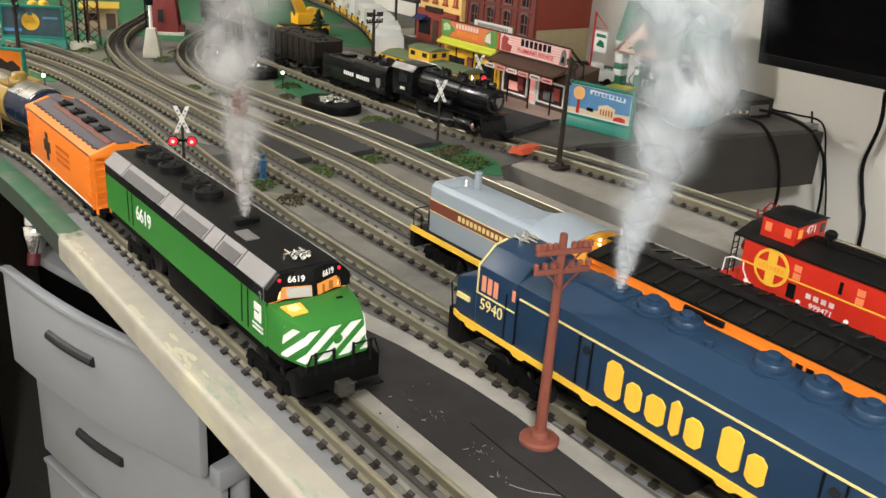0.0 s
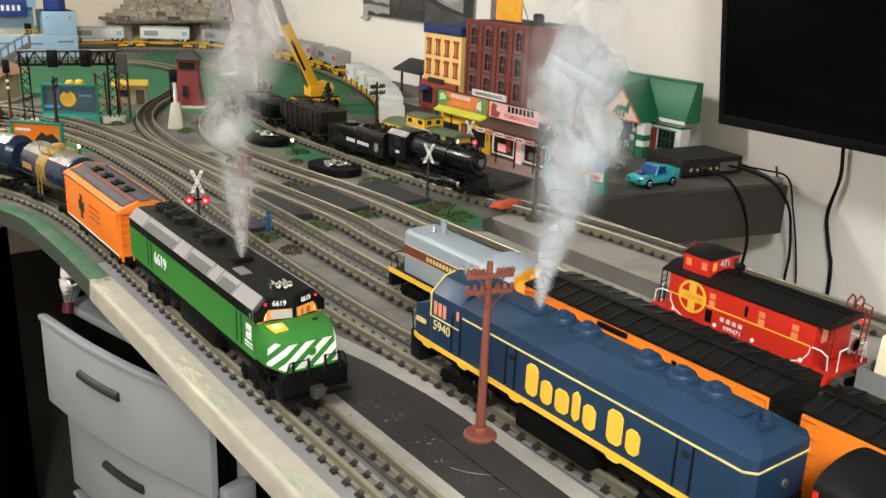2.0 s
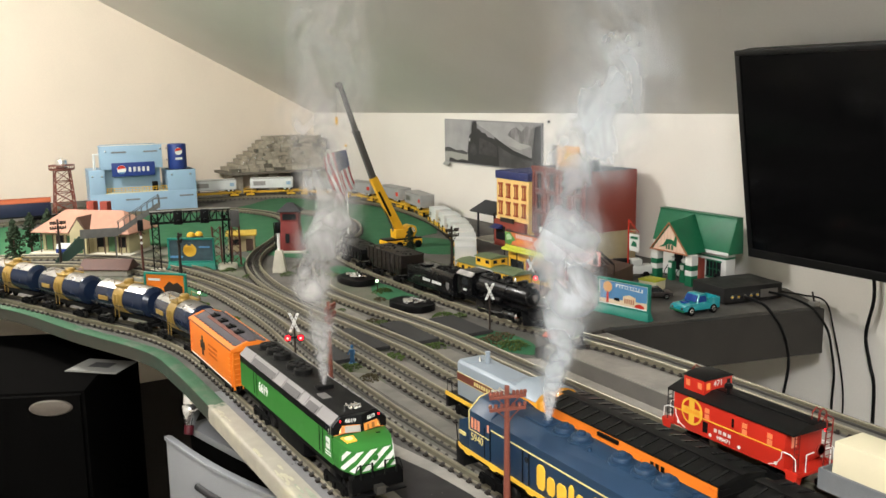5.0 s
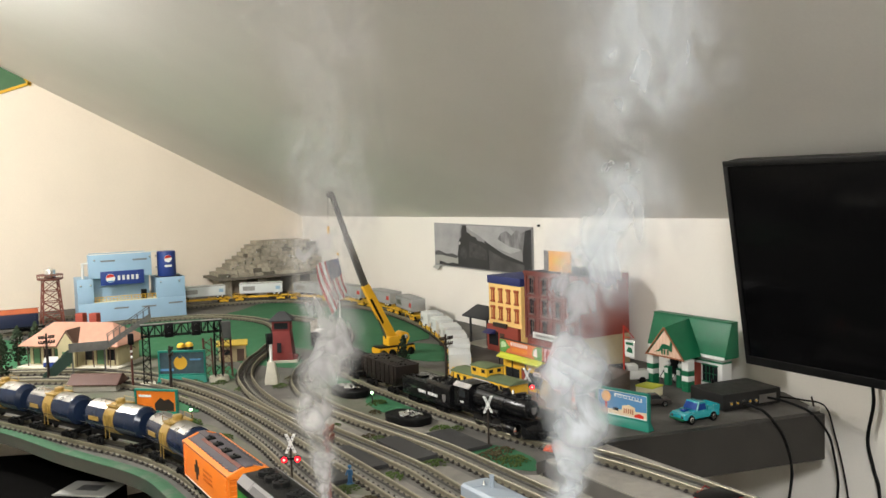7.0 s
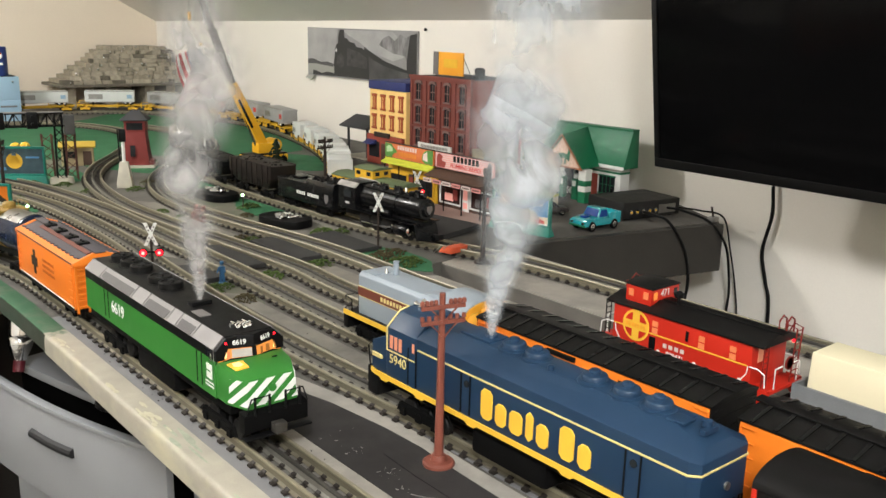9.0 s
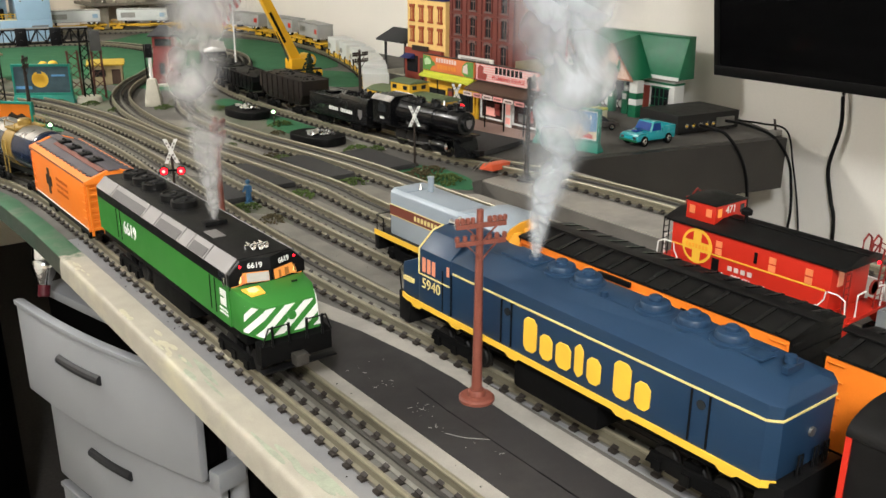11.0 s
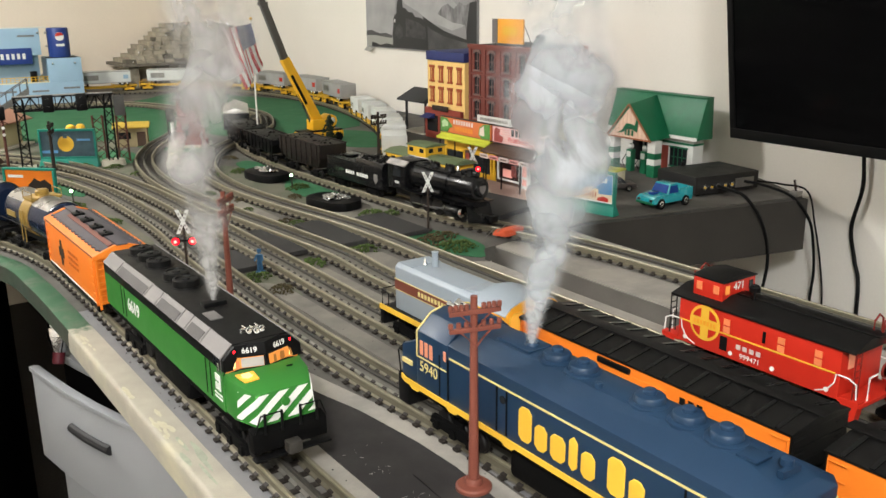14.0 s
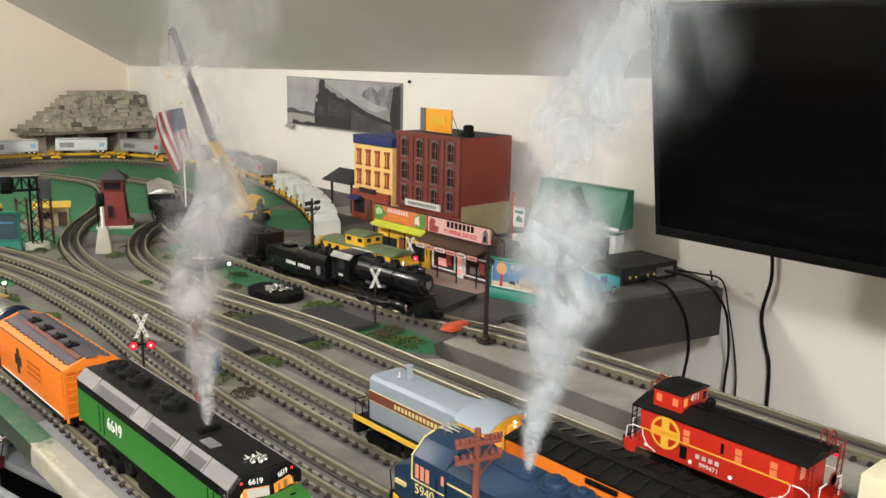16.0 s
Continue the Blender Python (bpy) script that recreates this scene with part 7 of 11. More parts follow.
billboard(0.466, 1.747, -46, 0.102, 0.064, ORANGE, "green framed orange billboard with a dark locomotive picture", (
    (flat([(-0.002, 0.018), (0.042, 0.018), (0.042, 0.034), (0.030, 0.044), (0.020, 0.040), (0.010, 0.046), (-0.004, 0.032)], 0.0016), BROWN_DARK),
    (flat([(-0.042, 0.046), (-0.012, 0.046), (-0.012, 0.051), (-0.042, 0.051)], 0.0016), WHITE),
    (flat([(-0.044, 0.018), (-0.006, 0.018), (-0.012, 0.026), (-0.044, 0.028)], 0.0016), MAROON)))


def lattice_leg(parent, x, y, h, mat, half=0.009, name="leg"):
    bm = B()
    for sx in (-1, 1):
        for sy in (-1, 1):
            cyl(bm, (x + sx * half, y + sy * half, 0.002), (x + sx * half * 0.8, y + sy * half * 0.8, h), 0.0015, n=6)
    k = 0
    z, step = 0.004, 0.020
    while z < h - 0.01:
        s = 1 if k % 2 else -1
        for a, b in (((-1, -1), (1, -1)), ((1, -1), (1, 1)), ((1, 1), (-1, 1)), ((-1, 1), (-1, -1))):
            p, q = (a, b) if s > 0 else (b, a)
            cyl(bm, (x + p[0] * half, y + p[1] * half, z), (x + q[0] * half, y + q[1] * half, min(z + step, h)), 0.0009, n=5)
        z += step
        k += 1
    return part(name, bm, mat, parent, kind="stuff")


STONE_GREY = M("dark_grey_case", (0.075, 0.073, 0.070), 0.6, var=0.15)


def signal_bridge():
    t = thing("signal_bridge", "black lattice signal bridge spanning the tracks", "signal bridge", pose(0.522, 2.070, 0, 0, 0, -11.5))
    L = 0.172
    part("footing", obx(-0.018, 0.018, -0.016, 0.016, 0.001, 0.012, 0.001), CONCRETE, t, "pale concrete footing")
    part("footing", lathe(B(), [(0.026, 0.001), (0.024, 0.013), (0.004, 0.014)], (L, 0, 0), "z", 24), CONCRETE, t, "pale concrete footing")
    lattice_leg(t, 0, 0, 0.150, BLACK)
    lattice_leg(t, L, 0, 0.150, BLACK)
    lattice_leg(t, L - 0.022, 0.040, 0.105, MAST_RED, 0.012, "brace_tower")
    lattice_leg(t, L + 0.026, 0.034, 0.118, MAST_RED, 0.011, "brace_tower")
    part("equipment_case", obx(L + 0.012, L + 0.034, -0.006, 0.020, 0.108, 0.150, 0.001), STONE_GREY, t, "dark grey equipment case")
    for y in (-0.010, 0.010):
        bm = B()
        for z in (0.128, 0.156):
            cyl(bm, (-0.012, y, z), (L + 0.012, y, z), 0.0016, n=6)
        n = 12
        for k in range(n):
            x0, x1 = -0.01 + (L + 0.02) * k / n, -0.01 + (L + 0.02) * (k + 1) / n
            a, b = (0.128, 0.156) if k % 2 else (0.156, 0.128)
            cyl(bm, (x0, y, a), (x1, y, b), 0.0011, n=5)
            cyl(bm, (x0, y, 0.128), (x0, y, 0.156), 0.0009, n=5)
        part("truss", bm, BLACK, t)
    for x in (0.055, 0.120):
        hd = part("signal_head", obx(x - 0.011, x + 0.011, -0.018, -0.012, 0.124, 0.160, 0.002), BLACK, t)
        for z in (0.134, 0.150):
            part("lens_hood", cyl(B(), (x, -0.024, z), (x, -0.017, z), 0.0034, n=12), BLACK, hd)
    part("walk_plank", obx(-0.012, L + 0.012, -0.006, 0.006, 0.157, 0.159), STEEL, t)


signal_bridge()


def crossing_tower():
    t = thing("crossing_tower", "dark red tapered crossing tower with grey roof", "model building", pose(0.917, 2.175, 0.001, 0, 0, -30), "model buildings")
    part("body", bev(hull(B(), [(s * 0.032, y, 0.006) for s in (-1, 1) for y in (-0.028, 0.028)] + [(s * 0.024, y, 0.088) for s in (-1, 1) for y in (-0.022, 0.022)]), 0.0008), HUT_RED, t, "dark red boarded wall")
    part("cabin", bev(bx(B(), -0.025, 0.025, -0.023, 0.023, 0.088, 0.116), 0.0006), HUT_RED, t)
    part("cabin_window", bx(B(), -0.019, 0.019, -0.0238, -0.0225, 0.093, 0.110), GLASS_DARK, t, "dark cabin window")
    part("cabin_window", bx(B(), -0.0258, -0.0245, -0.017, 0.017, 0.093, 0.110), GLASS_DARK, t, "dark cabin window")
    part("window", hull(B(), [(-0.012, -0.0295, 0.028), (0.0, -0.0295, 0.028), (-0.012, -0.0268, 0.055), (0.0, -0.0268, 0.055), (-0.012, -0.026, 0.028), (0.0, -0.026, 0.055)]), GLASS_DARK, t, "dark window")
    part("roof", bev(hull(B(), [(s * 0.033, y, 0.115) for s in (-1, 1) for y in (-0.031, 0.031)] + [(s * 0.033, y, 0.118) for s in (-1, 1) for y in (-0.031, 0.031)] + [(-0.008, 0, 0.140), (0.008, 0, 0.140)]), 0.0006), HUT_ROOF, t, "dark grey hipped roof")
    part("plinth", obx(-0.040, 0.044, -0.036, 0.036, 0, 0.006, 0.001), CONCRETE, t)
    part("porch", obx(0.026, 0.042, -0.020, 0.004, 0.006, 0.020, 0.001), HUT_RED, t)


crossing_tower()
sg = thing("signal_post", "white signal post on a cream tapered base", "signal", pose(0.785, 1.911, 0.001, 0, 0, -30), "signals")
part("base", bev(hull(B(), [(s * 0.016, y, 0) for s in (-1, 1) for y in (-0.014, 0.014)] + [(s * 0.016, y, 0.010) for s in (-1, 1) for y in (-0.014, 0.014)] + [(s * 0.0085, y, 0.056) for s in (-1, 1) for y in (-0.008, 0.008)]), 0.001), CONCRETE, sg, "cream tapered base")
part("post", cyl(B(), (0, 0, 0.055), (0, 0, 0.104), 0.0036, n=12), WHITE, sg, "white post")
part("signal_head", obx(-0.007, 0.007, -0.008, -0.002, 0.100, 0.128, 0.002), BLACK, sg, "black signal head")
part("lens", ball(B(), (0, -0.0085, 0.120), 0.0024, 2), GLASS_DARK, sg)
part("rear_stay", cyl(B(), (-0.009, 0.006, 0.045), (-0.011, 0.004, 0.126), 0.0015, n=8), BLACK, sg)

# a red toy that has tipped over at the end of the board
tp = thing("tipped_toy", "orange-red toy hull on bent wire legs", "toy", pose(0.988, 1.046, 0.001, 0, 0, 4) @ Matrix.Diagonal((1.0, 1.1, 0.75, 1)))
part("hull", bev(hull(B(), [(-0.030, 0, 0.016), (-0.012, -0.010, 0.010), (-0.012, 0.010, 0.010), (0.024, -0.009, 0.010), (0.024, 0.009, 0.010), (0.028, -0.008, 0.022), (0.028, 0.008, 0.022), (-0.014, -0.008, 0.022), (-0.014, 0.008, 0.022)]), 0.001), M("orange_red_plastic", (0.62, 0.10, 0.04), 0.4), tp, "orange-red hull")
for k, (a, b) in enumerate((((0.01, -0.008), (0.022, -0.035)), ((0.02, 0.0), (0.035, -0.02)), ((0.0, 0.008), (-0.01, 0.03)))):
    part("wire_leg", pipe(B(), [(*a, 0.016), ((a[0] + b[0]) / 2, (a[1] + b[1]) / 2, 0.020), (*b, 0.0)], 0.0008), STEEL, tp)
part("deck_wire", pipe(B(), [(-0.02, 0, 0.020), (0.0, 0.002, 0.030), (0.025, 0, 0.024)], 0.0007), STEEL, tp)


# ---- the town ----
BRICK_RED = M("red_brick_paint", (0.26, 0.050, 0.032), 0.75, var=0.12, scale=220, bump=0.4)
TRIM_GREY = M("pinkish_grey_trim", (0.165, 0.105, 0.092), 0.65, var=0.2, scale=150)
BRICK_DARK = M("dark_brick_front", (0.17, 0.045, 0.034), 0.7, var=0.15, scale=180, bump=0.4)
HOUSE_YELLOW = M("yellow_house_front", (0.80, 0.55, 0.20), 0.6, var=0.06, scale=60)
NAVY = M("navy_cornice", (0.025, 0.035, 0.13), 0.5, var=0.08)
SHUTTER = M("rust_shutter", (0.33, 0.075, 0.025), 0.6, var=0.08)
TAN = M("tan_wall", (0.42, 0.34, 0.20), 0.75, var=0.12, scale=40)
PINK_SIGN = M("pink_sign", (0.72, 0.30, 0.28), 0.5, var=0.08)
ORANGE_SIGN = M("orange_sign", (0.62, 0.17, 0.055), 0.5, var=0.1)
LIME = M("lime_awning", (0.52, 0.55, 0.05), 0.5, var=0.06)
PAVING = M("pinkish_paving", (0.40, 0.28, 0.24), 0.8, var=0.14, scale=30)
GAS_GREEN = M("green_roof_plastic", (0.010, 0.135, 0.060), 0.42, var=0.1, scale=50)
GAS_WHITE = M("white_plastic_wall", (0.70, 0.70, 0.66), 0.5, var=0.05)
PEACH = M("peach_gable", (0.75, 0.53, 0.40), 0.6, var=0.05)
TURQ = M("turquoise_car_paint", (0.018, 0.30, 0.34), 0.25, var=0.05, coat=0.5)
BLUE_GLASS = M("deep_blue_glass", (0.012, 0.05, 0.22), 0.1, bump=0)
BOX_BLACK = M("matt_black_box", (0.012, 0.0115, 0.011), 0.55, var=0.2, scale=50)
YEL_CAR = M("yellow_car_paint", (0.72, 0.42, 0.03), 0.5, var=0.08)
GREEN_CAR = M("faded_green_car", (0.07, 0.16, 0.075), 0.6, var=0.1)


def brick_block():
    t = thing("brick_building", "three-storey red brick building with dark ornate windows", "model building", pose(1.48, 1.56, 0.0005), "model buildings")
    D, W, H = 0.165, 0.230, 0.236
    part("side_wall", bev(bx(B(), 0.002, D, 0, W, 0, H), 0.0006), BRICK_RED, t, "plain red side wall")
    part("side_base", bx(B(), 0.004, D - 0.001, -0.0022, 0.001, 0, 0.078), TAN, t, "tan ground-floor side wall")
    part("facade", bx(B(), -0.002, 0.002, 0, W, 0.055, H - 0.002), BRICK_DARK, t, "dark brick front")
    for k in range(5):
        y = 0.004 + (W - 0.008) * k / 4
        part("pilaster", obx(-0.005, -0.0018, y - 0.004, y + 0.004, 0.055, H, 0.0004), BRICK_DARK, t)
    for z in (0.056, 0.113, 0.170, 0.229):
        part("string_course", obx(-0.006, -0.0016, 0, W, z - 0.002, z + 0.002, 0.0004), BRICK_DARK, t)
    part("cornice", obx(-0.008, 0.004, -0.002, W + 0.002, H - 0.005, H + 0.003, 0.001), BRICK_DARK, t)
    for k in range(4):
        y = 0.004 + (W - 0.008) * (k + 0.5) / 4
        for z in (0.061, 0.118, 0.175):
            wn = part("window", obx(-0.0026, -0.0014, y - 0.010, y + 0.010, z + 0.004, z + 0.046), GLASS_DARK, t, "dark sash window")
            part("hood_mould", bev(prism(B(), [(y - 0.015, z + 0.041), (y - 0.011, z + 0.050), (y, z + 0.053), (y + 0.011, z + 0.050), (y + 0.015, z + 0.041), (y + 0.010, z + 0.043), (y, z + 0.047), (y - 0.010, z + 0.043)], "x", -0.006, -0.002), 0.0003, 1), TRIM_GREY, wn)
            part("sill", obx(-0.006, -0.002, y - 0.013, y + 0.013, z + 0.001, z + 0.005, 0.0004), TRIM_GREY, wn)
            part("sash_bar", bx(bx(B(), -0.0034, -0.0022, y - 0.0008, y + 0.0008, z + 0.005, z + 0.045), -0.0034, -0.0022, y - 0.010, y + 0.010, z + 0.024, z + 0.026), TRIM_GREY, wn)
            for s in (-1, 1):
                part("jamb", obx(-0.005, -0.002, y + s * 0.0115 - 0.0016, y + s * 0.0115 + 0.0016, z + 0.004, z + 0.043), BRICK_DARK, wn)
    part("roof", bx(B(), 0.004, D - 0.003, 0.003, W - 0.003, H, H + 0.001), HUT_ROOF, t)
    part("chimney", bev(bx(B(), 0.028, 0.050, 0.010, 0.034, H, H + 0.012), 0.0008), BLACK, t, "black rooftop unit")
    part("roof_tank", lathe(B(), [(0.004, H + 0.011), (0.012, H + 0.012), (0.013, H + 0.024), (0.009, H + 0.028), (0.002, H + 0.029)], (0.039, 0.020, 0), "z", 14), BLACK, t, "black rooftop tank")
    rb = thing("roof_billboard", "orange billboard on a rooftop frame", "billboard", pose(1.485, 1.650, 0.2365))
    part("panel", obx(-0.002, 0.002, -0.050, 0.058, 0.008, 0.062, 0.0006), CAB_YELLOW, rb, "orange panel")
    part("side_panel", obx(-0.003, 0.001, 0.040, 0.059, 0.008, 0.062), PANEL_GREY, rb, "grey side strip")
    part("poster_shape", obx(-0.0026, -0.0018, -0.03, 0.02, 0.026, 0.046), YEL_CAR, rb)
    for y in (-0.045, 0.0, 0.052):
        part("strut", pipe(B(), [(0.002, y, 0.055), (0.032, y, 0.0), (0.002, y, 0.0), (0.002, y, 0.055)], 0.0010), BLACK, rb)


def yellow_block():
    t = thing("yellow_building", "yellow building with navy cornice and rust shutters", "model building", pose(1.466, 1.794, 0.0005), "model buildings")
    D, W, H = 0.17, 0.158, 0.216
    part("wall", bev(bx(B(), 0, D, 0, W, 0, H - 0.016), 0.0006), HOUSE_YELLOW, t, "yellow front")
    part("cornice", obx(-0.004, D + 0.001, -0.001, W + 0.001, H - 0.022, H, 0.001), NAVY, t, "navy cornice")
    for k in range(4):
        y = 0.020 + 0.0385 * k
        for z0, z1 in ((0.090, 0.130), (0.140, 0.182)):
            wn = part("window", obx(-0.0022, 0.001, y - 0.0075, y + 0.0075, z0, z1), SHUTTER, t, "rust-coloured shuttered window")
            part("lintel", obx(-0.0035, -0.0005, y - 0.0105, y + 0.0105, z1 - 0.007, z1, 0.0003), SHUTTER, wn)
            part("sill", obx(-0.0035, -0.0005, y - 0.0105, y + 0.0105, z0, z0 + 0.005, 0.0003), SHUTTER, wn)
            part("shutter_joint", obx(-0.003, -0.002, y - 0.0005, y + 0.0005, z0 + 0.005, z1 - 0.007), HOUSE_YELLOW, wn)
    part("ground_floor", bx(B(), -0.010, -0.0006, 0.004, W - 0.002, 0, 0.076), BRICK_RED, t, "red shop front")
    part("sign_board", obx(-0.014, -0.009, 0.055, 0.120, 0.072, 0.084), BROWN_DARK, t, "dark sign board")
    part("door", obx(-0.0116, -0.0094, 0.070, 0.090, 0, 0.055), SHOP_BROWN, t)
    part("shop_window", obx(-0.0116, -0.0094, 0.100, 0.145, 0.018, 0.058), GLASS_DARK, t)
    part("blue_awning", bev(hull(B(), [(-0.010, 0.112, 0.062), (-0.010, 0.152, 0.062), (-0.032, 0.112, 0.052), (-0.032, 0.152, 0.052), (-0.010, 0.112, 0.050), (-0.010, 0.152, 0.050)]), 0.0006), NAVY, t, "navy awning")


def shelter():
    t = thing("open_shelter", "small dark grey open shelter with pitched roof", "model building", pose(1.51, 2.022, 0.0005), "model buildings")
    for x in (-0.035, 0.045):
        for y in (-0.045, 0.045):
            part("post", obx(x - 0.0025, x + 0.0025, y - 0.0025, y + 0.0025, 0, 0.085), HUT_ROOF, t)
    part("rear_wall", obx(0.044, 0.048, -0.045, 0.045, 0, 0.085), HUT_ROOF, t)
    part("roof", bev(prism(B(), [(-0.055, 0.082), (0.058, 0.082), (0.058, 0.086), (0.002, 0.113), (-0.055, 0.086)], "y", -0.062, 0.062), 0.0006), HUT_ROOF, t, "dark grey pitched roof")
    part("floor_slab", obx(-0.05, 0.055, -0.055, 0.055, 0, 0.003), CONCRETE, t)


def shop(y0, y1, front, awning, label, sign_mat, sign_label, seed):
    t = thing("shop", label, "model building", pose(1.235, y0, 0.0005), "model buildings")
    W = y1 - y0
    skew = 0.070 if seed == 2 else 0.001
    part("wall", bev(prism(B(), [(0.0105, 0.004), (0.145, skew), (0.145, W - 0.001), (0.0105, W - 0.001)], "z", 0, 0.055), 0.0006), front, t)
    part("front_wall", bev(bx(B(), 0, 0.010, 0.001, W - 0.001, 0, 0.080), 0.0006), front, t)
    part("roof", bev(prism(B(), [(0.0105, 0.0045), (0.146, skew), (0.146, W - 0.001), (0.0105, W - 0.001)], "z", 0.0552, 0.0585), 0.0005), SHOP_BROWN, t, "dark brown low roof")
    part("parapet", obx(-0.004, 0.0095, 0.0015, W - 0.0015, 0.0802, 0.0830, 0.0005), SHOP_BROWN, t)
    sg = part("sign", obx(-0.010, -0.006, 0.002, W - 0.002, 0.082, 0.113, 0.0006), sign_mat, t, sign_label)
    part("sign_frame", bx(bx(B(), -0.0108, -0.0060, 0.0016, W - 0.0016, 0.1126, 0.1144), -0.0108, -0.0060, 0.0016, W - 0.0016, 0.0806, 0.0822), BROWN_DARK, sg, "dark sign frame")

    def patch(name, pts, mat, d, label=""):
        part(name, prism(B(), pts, "x", -0.0104 - d, -0.0098), mat, sg, label)
    if seed == 2:
        for k in range(7):
            z = 0.0838 + 0.0042 * k
            patch("sign_stripe", [(0.004, z), (W - 0.004, z), (W - 0.004, z + 0.0019), (0.004, z + 0.0019)], FLAG_PALE, 0.0001, "pale stripe")
        patch("sign_picture", [(W - 0.008, 0.084), (W - 0.032, 0.084), (W - 0.036, 0.094), (W - 0.022, 0.098), (W - 0.026, 0.106), (W - 0.014, 0.111), (W - 0.008, 0.104)], SIGN_RUST, 0.0005, "rust-red picture shape")
        patch("sign_picture", [(0.006, 0.084), (0.022, 0.084), (0.020, 0.096), (0.018, 0.106), (0.012, 0.111), (0.007, 0.104)], PANEL_GREY, 0.0005, "grey picture shape")
        patch("sign_picture", [(0.010, 0.088), (0.018, 0.088), (0.016, 0.098), (0.011, 0.099)], BLACK, 0.0008)
        bars("sign_mark", 7, W * 0.44, 0.0120, BLACK, sg, facing(-0.0104, W * 0.46, 0.1045, "-x"), "row of black blocks", 0.30)
        text("sign_lettering", "PLUMBING SERVICE", 0.0100, SIGN_RED, sg, facing(-0.0108, W * 0.46, 0.0905, "-x"), "red words on the sign", 1.05, 0.0001)
        for k in range(3):
            part("sign_strut", pipe(B(), [(-0.006, 0.004, 0.110 - 0.008 * k), (0.030 - 0.010 * k, 0.006, 0.081)], 0.0009), BLACK, t)
        part("sign_strut", pipe(B(), [(-0.004, 0.004, 0.112), (0.034, 0.006, 0.081), (0.034, 0.006, 0.059)], 0.0011), BLACK, t)
    else:
        patch("sign_picture", [(W - 0.003, 0.083), (W - 0.026, 0.083), (W - 0.034, 0.092), (W - 0.044, 0.094), (W - 0.042, 0.099), (W - 0.032, 0.104), (W - 0.026, 0.111), (W - 0.003, 0.112)], SIGN_LEAF, 0.0004, "green picture shape")
        patch("sign_picture", [(W - 0.010, 0.092), (W - 0.030, 0.096), (W - 0.030, 0.103), (W - 0.018, 0.108), (W - 0.008, 0.103)], SIGN_PALE_GREEN, 0.0008)
        patch("sign_picture", [(0.004, 0.083), (0.030, 0.083), (0.040, 0.090), (0.036, 0.104), (0.024, 0.111), (0.004, 0.112)], SIGN_LEAF, 0.0004, "green picture shape")
        patch("sign_picture", [(0.020, 0.088), (0.036, 0.090), (0.034, 0.102), (0.022, 0.108)], FLAG_PALE, 0.0008)
        bars("sign_mark", 8, W * 0.40, 0.0085, FLAG_PALE, sg, facing(-0.0104, W * 0.53, 0.1055, "-x"), "row of pale blocks")
        bars("sign_mark", 7, W * 0.36, 0.0090, SIGN_ORANGE, sg, facing(-0.0104, W * 0.52, 0.0925, "-x"), "row of orange blocks", 0.2)
    depth = 0.040 if seed == 2 else 0.020
    section = [(-0.006, 0.073), (-0.006, 0.080), (-depth, 0.069), (-depth, 0.0655)] if seed == 2 else [(-0.006, 0.0715), (-0.006, 0.0795), (-0.022, 0.0735), (-0.022, 0.0695)]
    part("awning", bev(prism(B(), section, "y", 0.003, W - 0.003), 0.0004), awning, t)
    if seed == 1:
        part("fascia_band", obx(-0.0112, -0.0062, 0.003, W - 0.003, 0.0725, 0.0815, 0.0004), LIME, t, "lime fascia band")
    for k, c in enumerate((0.24, 0.76)):
        wn = part("shop_window", obx(-0.0012, 0.0004, W * c - W * 0.17, W * c + W * 0.17, 0.012, 0.047), WINDOW_DIM if seed == 2 else GLASS_DARK, t, "dim shop window")
        for a, b, z0, z1 in ((W * c - W * 0.18, W * c + W * 0.18, 0.0095, 0.0125), (W * c - W * 0.18, W * c + W * 0.18, 0.0465, 0.0495), (W * c - W * 0.19, W * c - W * 0.17, 0.0095, 0.0495), (W * c + W * 0.17, W * c + W * 0.19, 0.0095, 0.0495)):
            part("window_frame", obx(-0.003, -0.0008, a, b, z0, z1), WHITE if seed == 2 else YEL_CAR, wn)
        if seed == 2:
            part("window_display", obx(-0.0020, -0.0010, W * c - W * 0.05, W * c + W * 0.10, 0.0165, 0.032), LIT_SHOP if k else PANEL_GREY, wn, "goods in the window")
            part("window_display", obx(-0.0021, -0.0010, W * c - W * 0.12, W * c - W * 0.04, 0.020, 0.041), SIGN_RUST, wn)
    part("door", obx(-0.0022, 0.0, W * 0.5 - 0.009, W * 0.5 + 0.009, 0.002, 0.052), WHITE if seed == 2 else SHOP_BROWN, t, "shop door")
    for z0, z1 in ((0.008, 0.020), (0.025, 0.046)):
        part("door_pane", obx(-0.0030, -0.0020, W * 0.5 - 0.006, W * 0.5 + 0.006, z0, z1), LIT_SHOP if seed == 2 else BRICK_RED, t)
    for k in range(4):
        y = 0.008 + (W - 0.016) * k / 3
        part("porch_post", cyl(B(), (-depth + 0.004, y, 0.0025), (-depth + 0.004, y, 0.067), 0.0013, n=8), BLACK, t)
    if seed == 2:
        for k in range(6):
            hs = part("hanging_sign", obx(-depth - 0.0012, -depth, W * (0.02 + 0.165 * k), W * (0.02 + 0.165 * k) + 0.025, 0.0555, 0.0635), FLAG_PALE if k % 2 else PINK_SIGN, t, "small hanging sign")
            bars("hanging_mark", 5, 0.019, 0.0032, SHOP_BROWN, hs, facing(-depth - 0.0014, W * (0.02 + 0.165 * k) + 0.0125, 0.0595, "-x"))


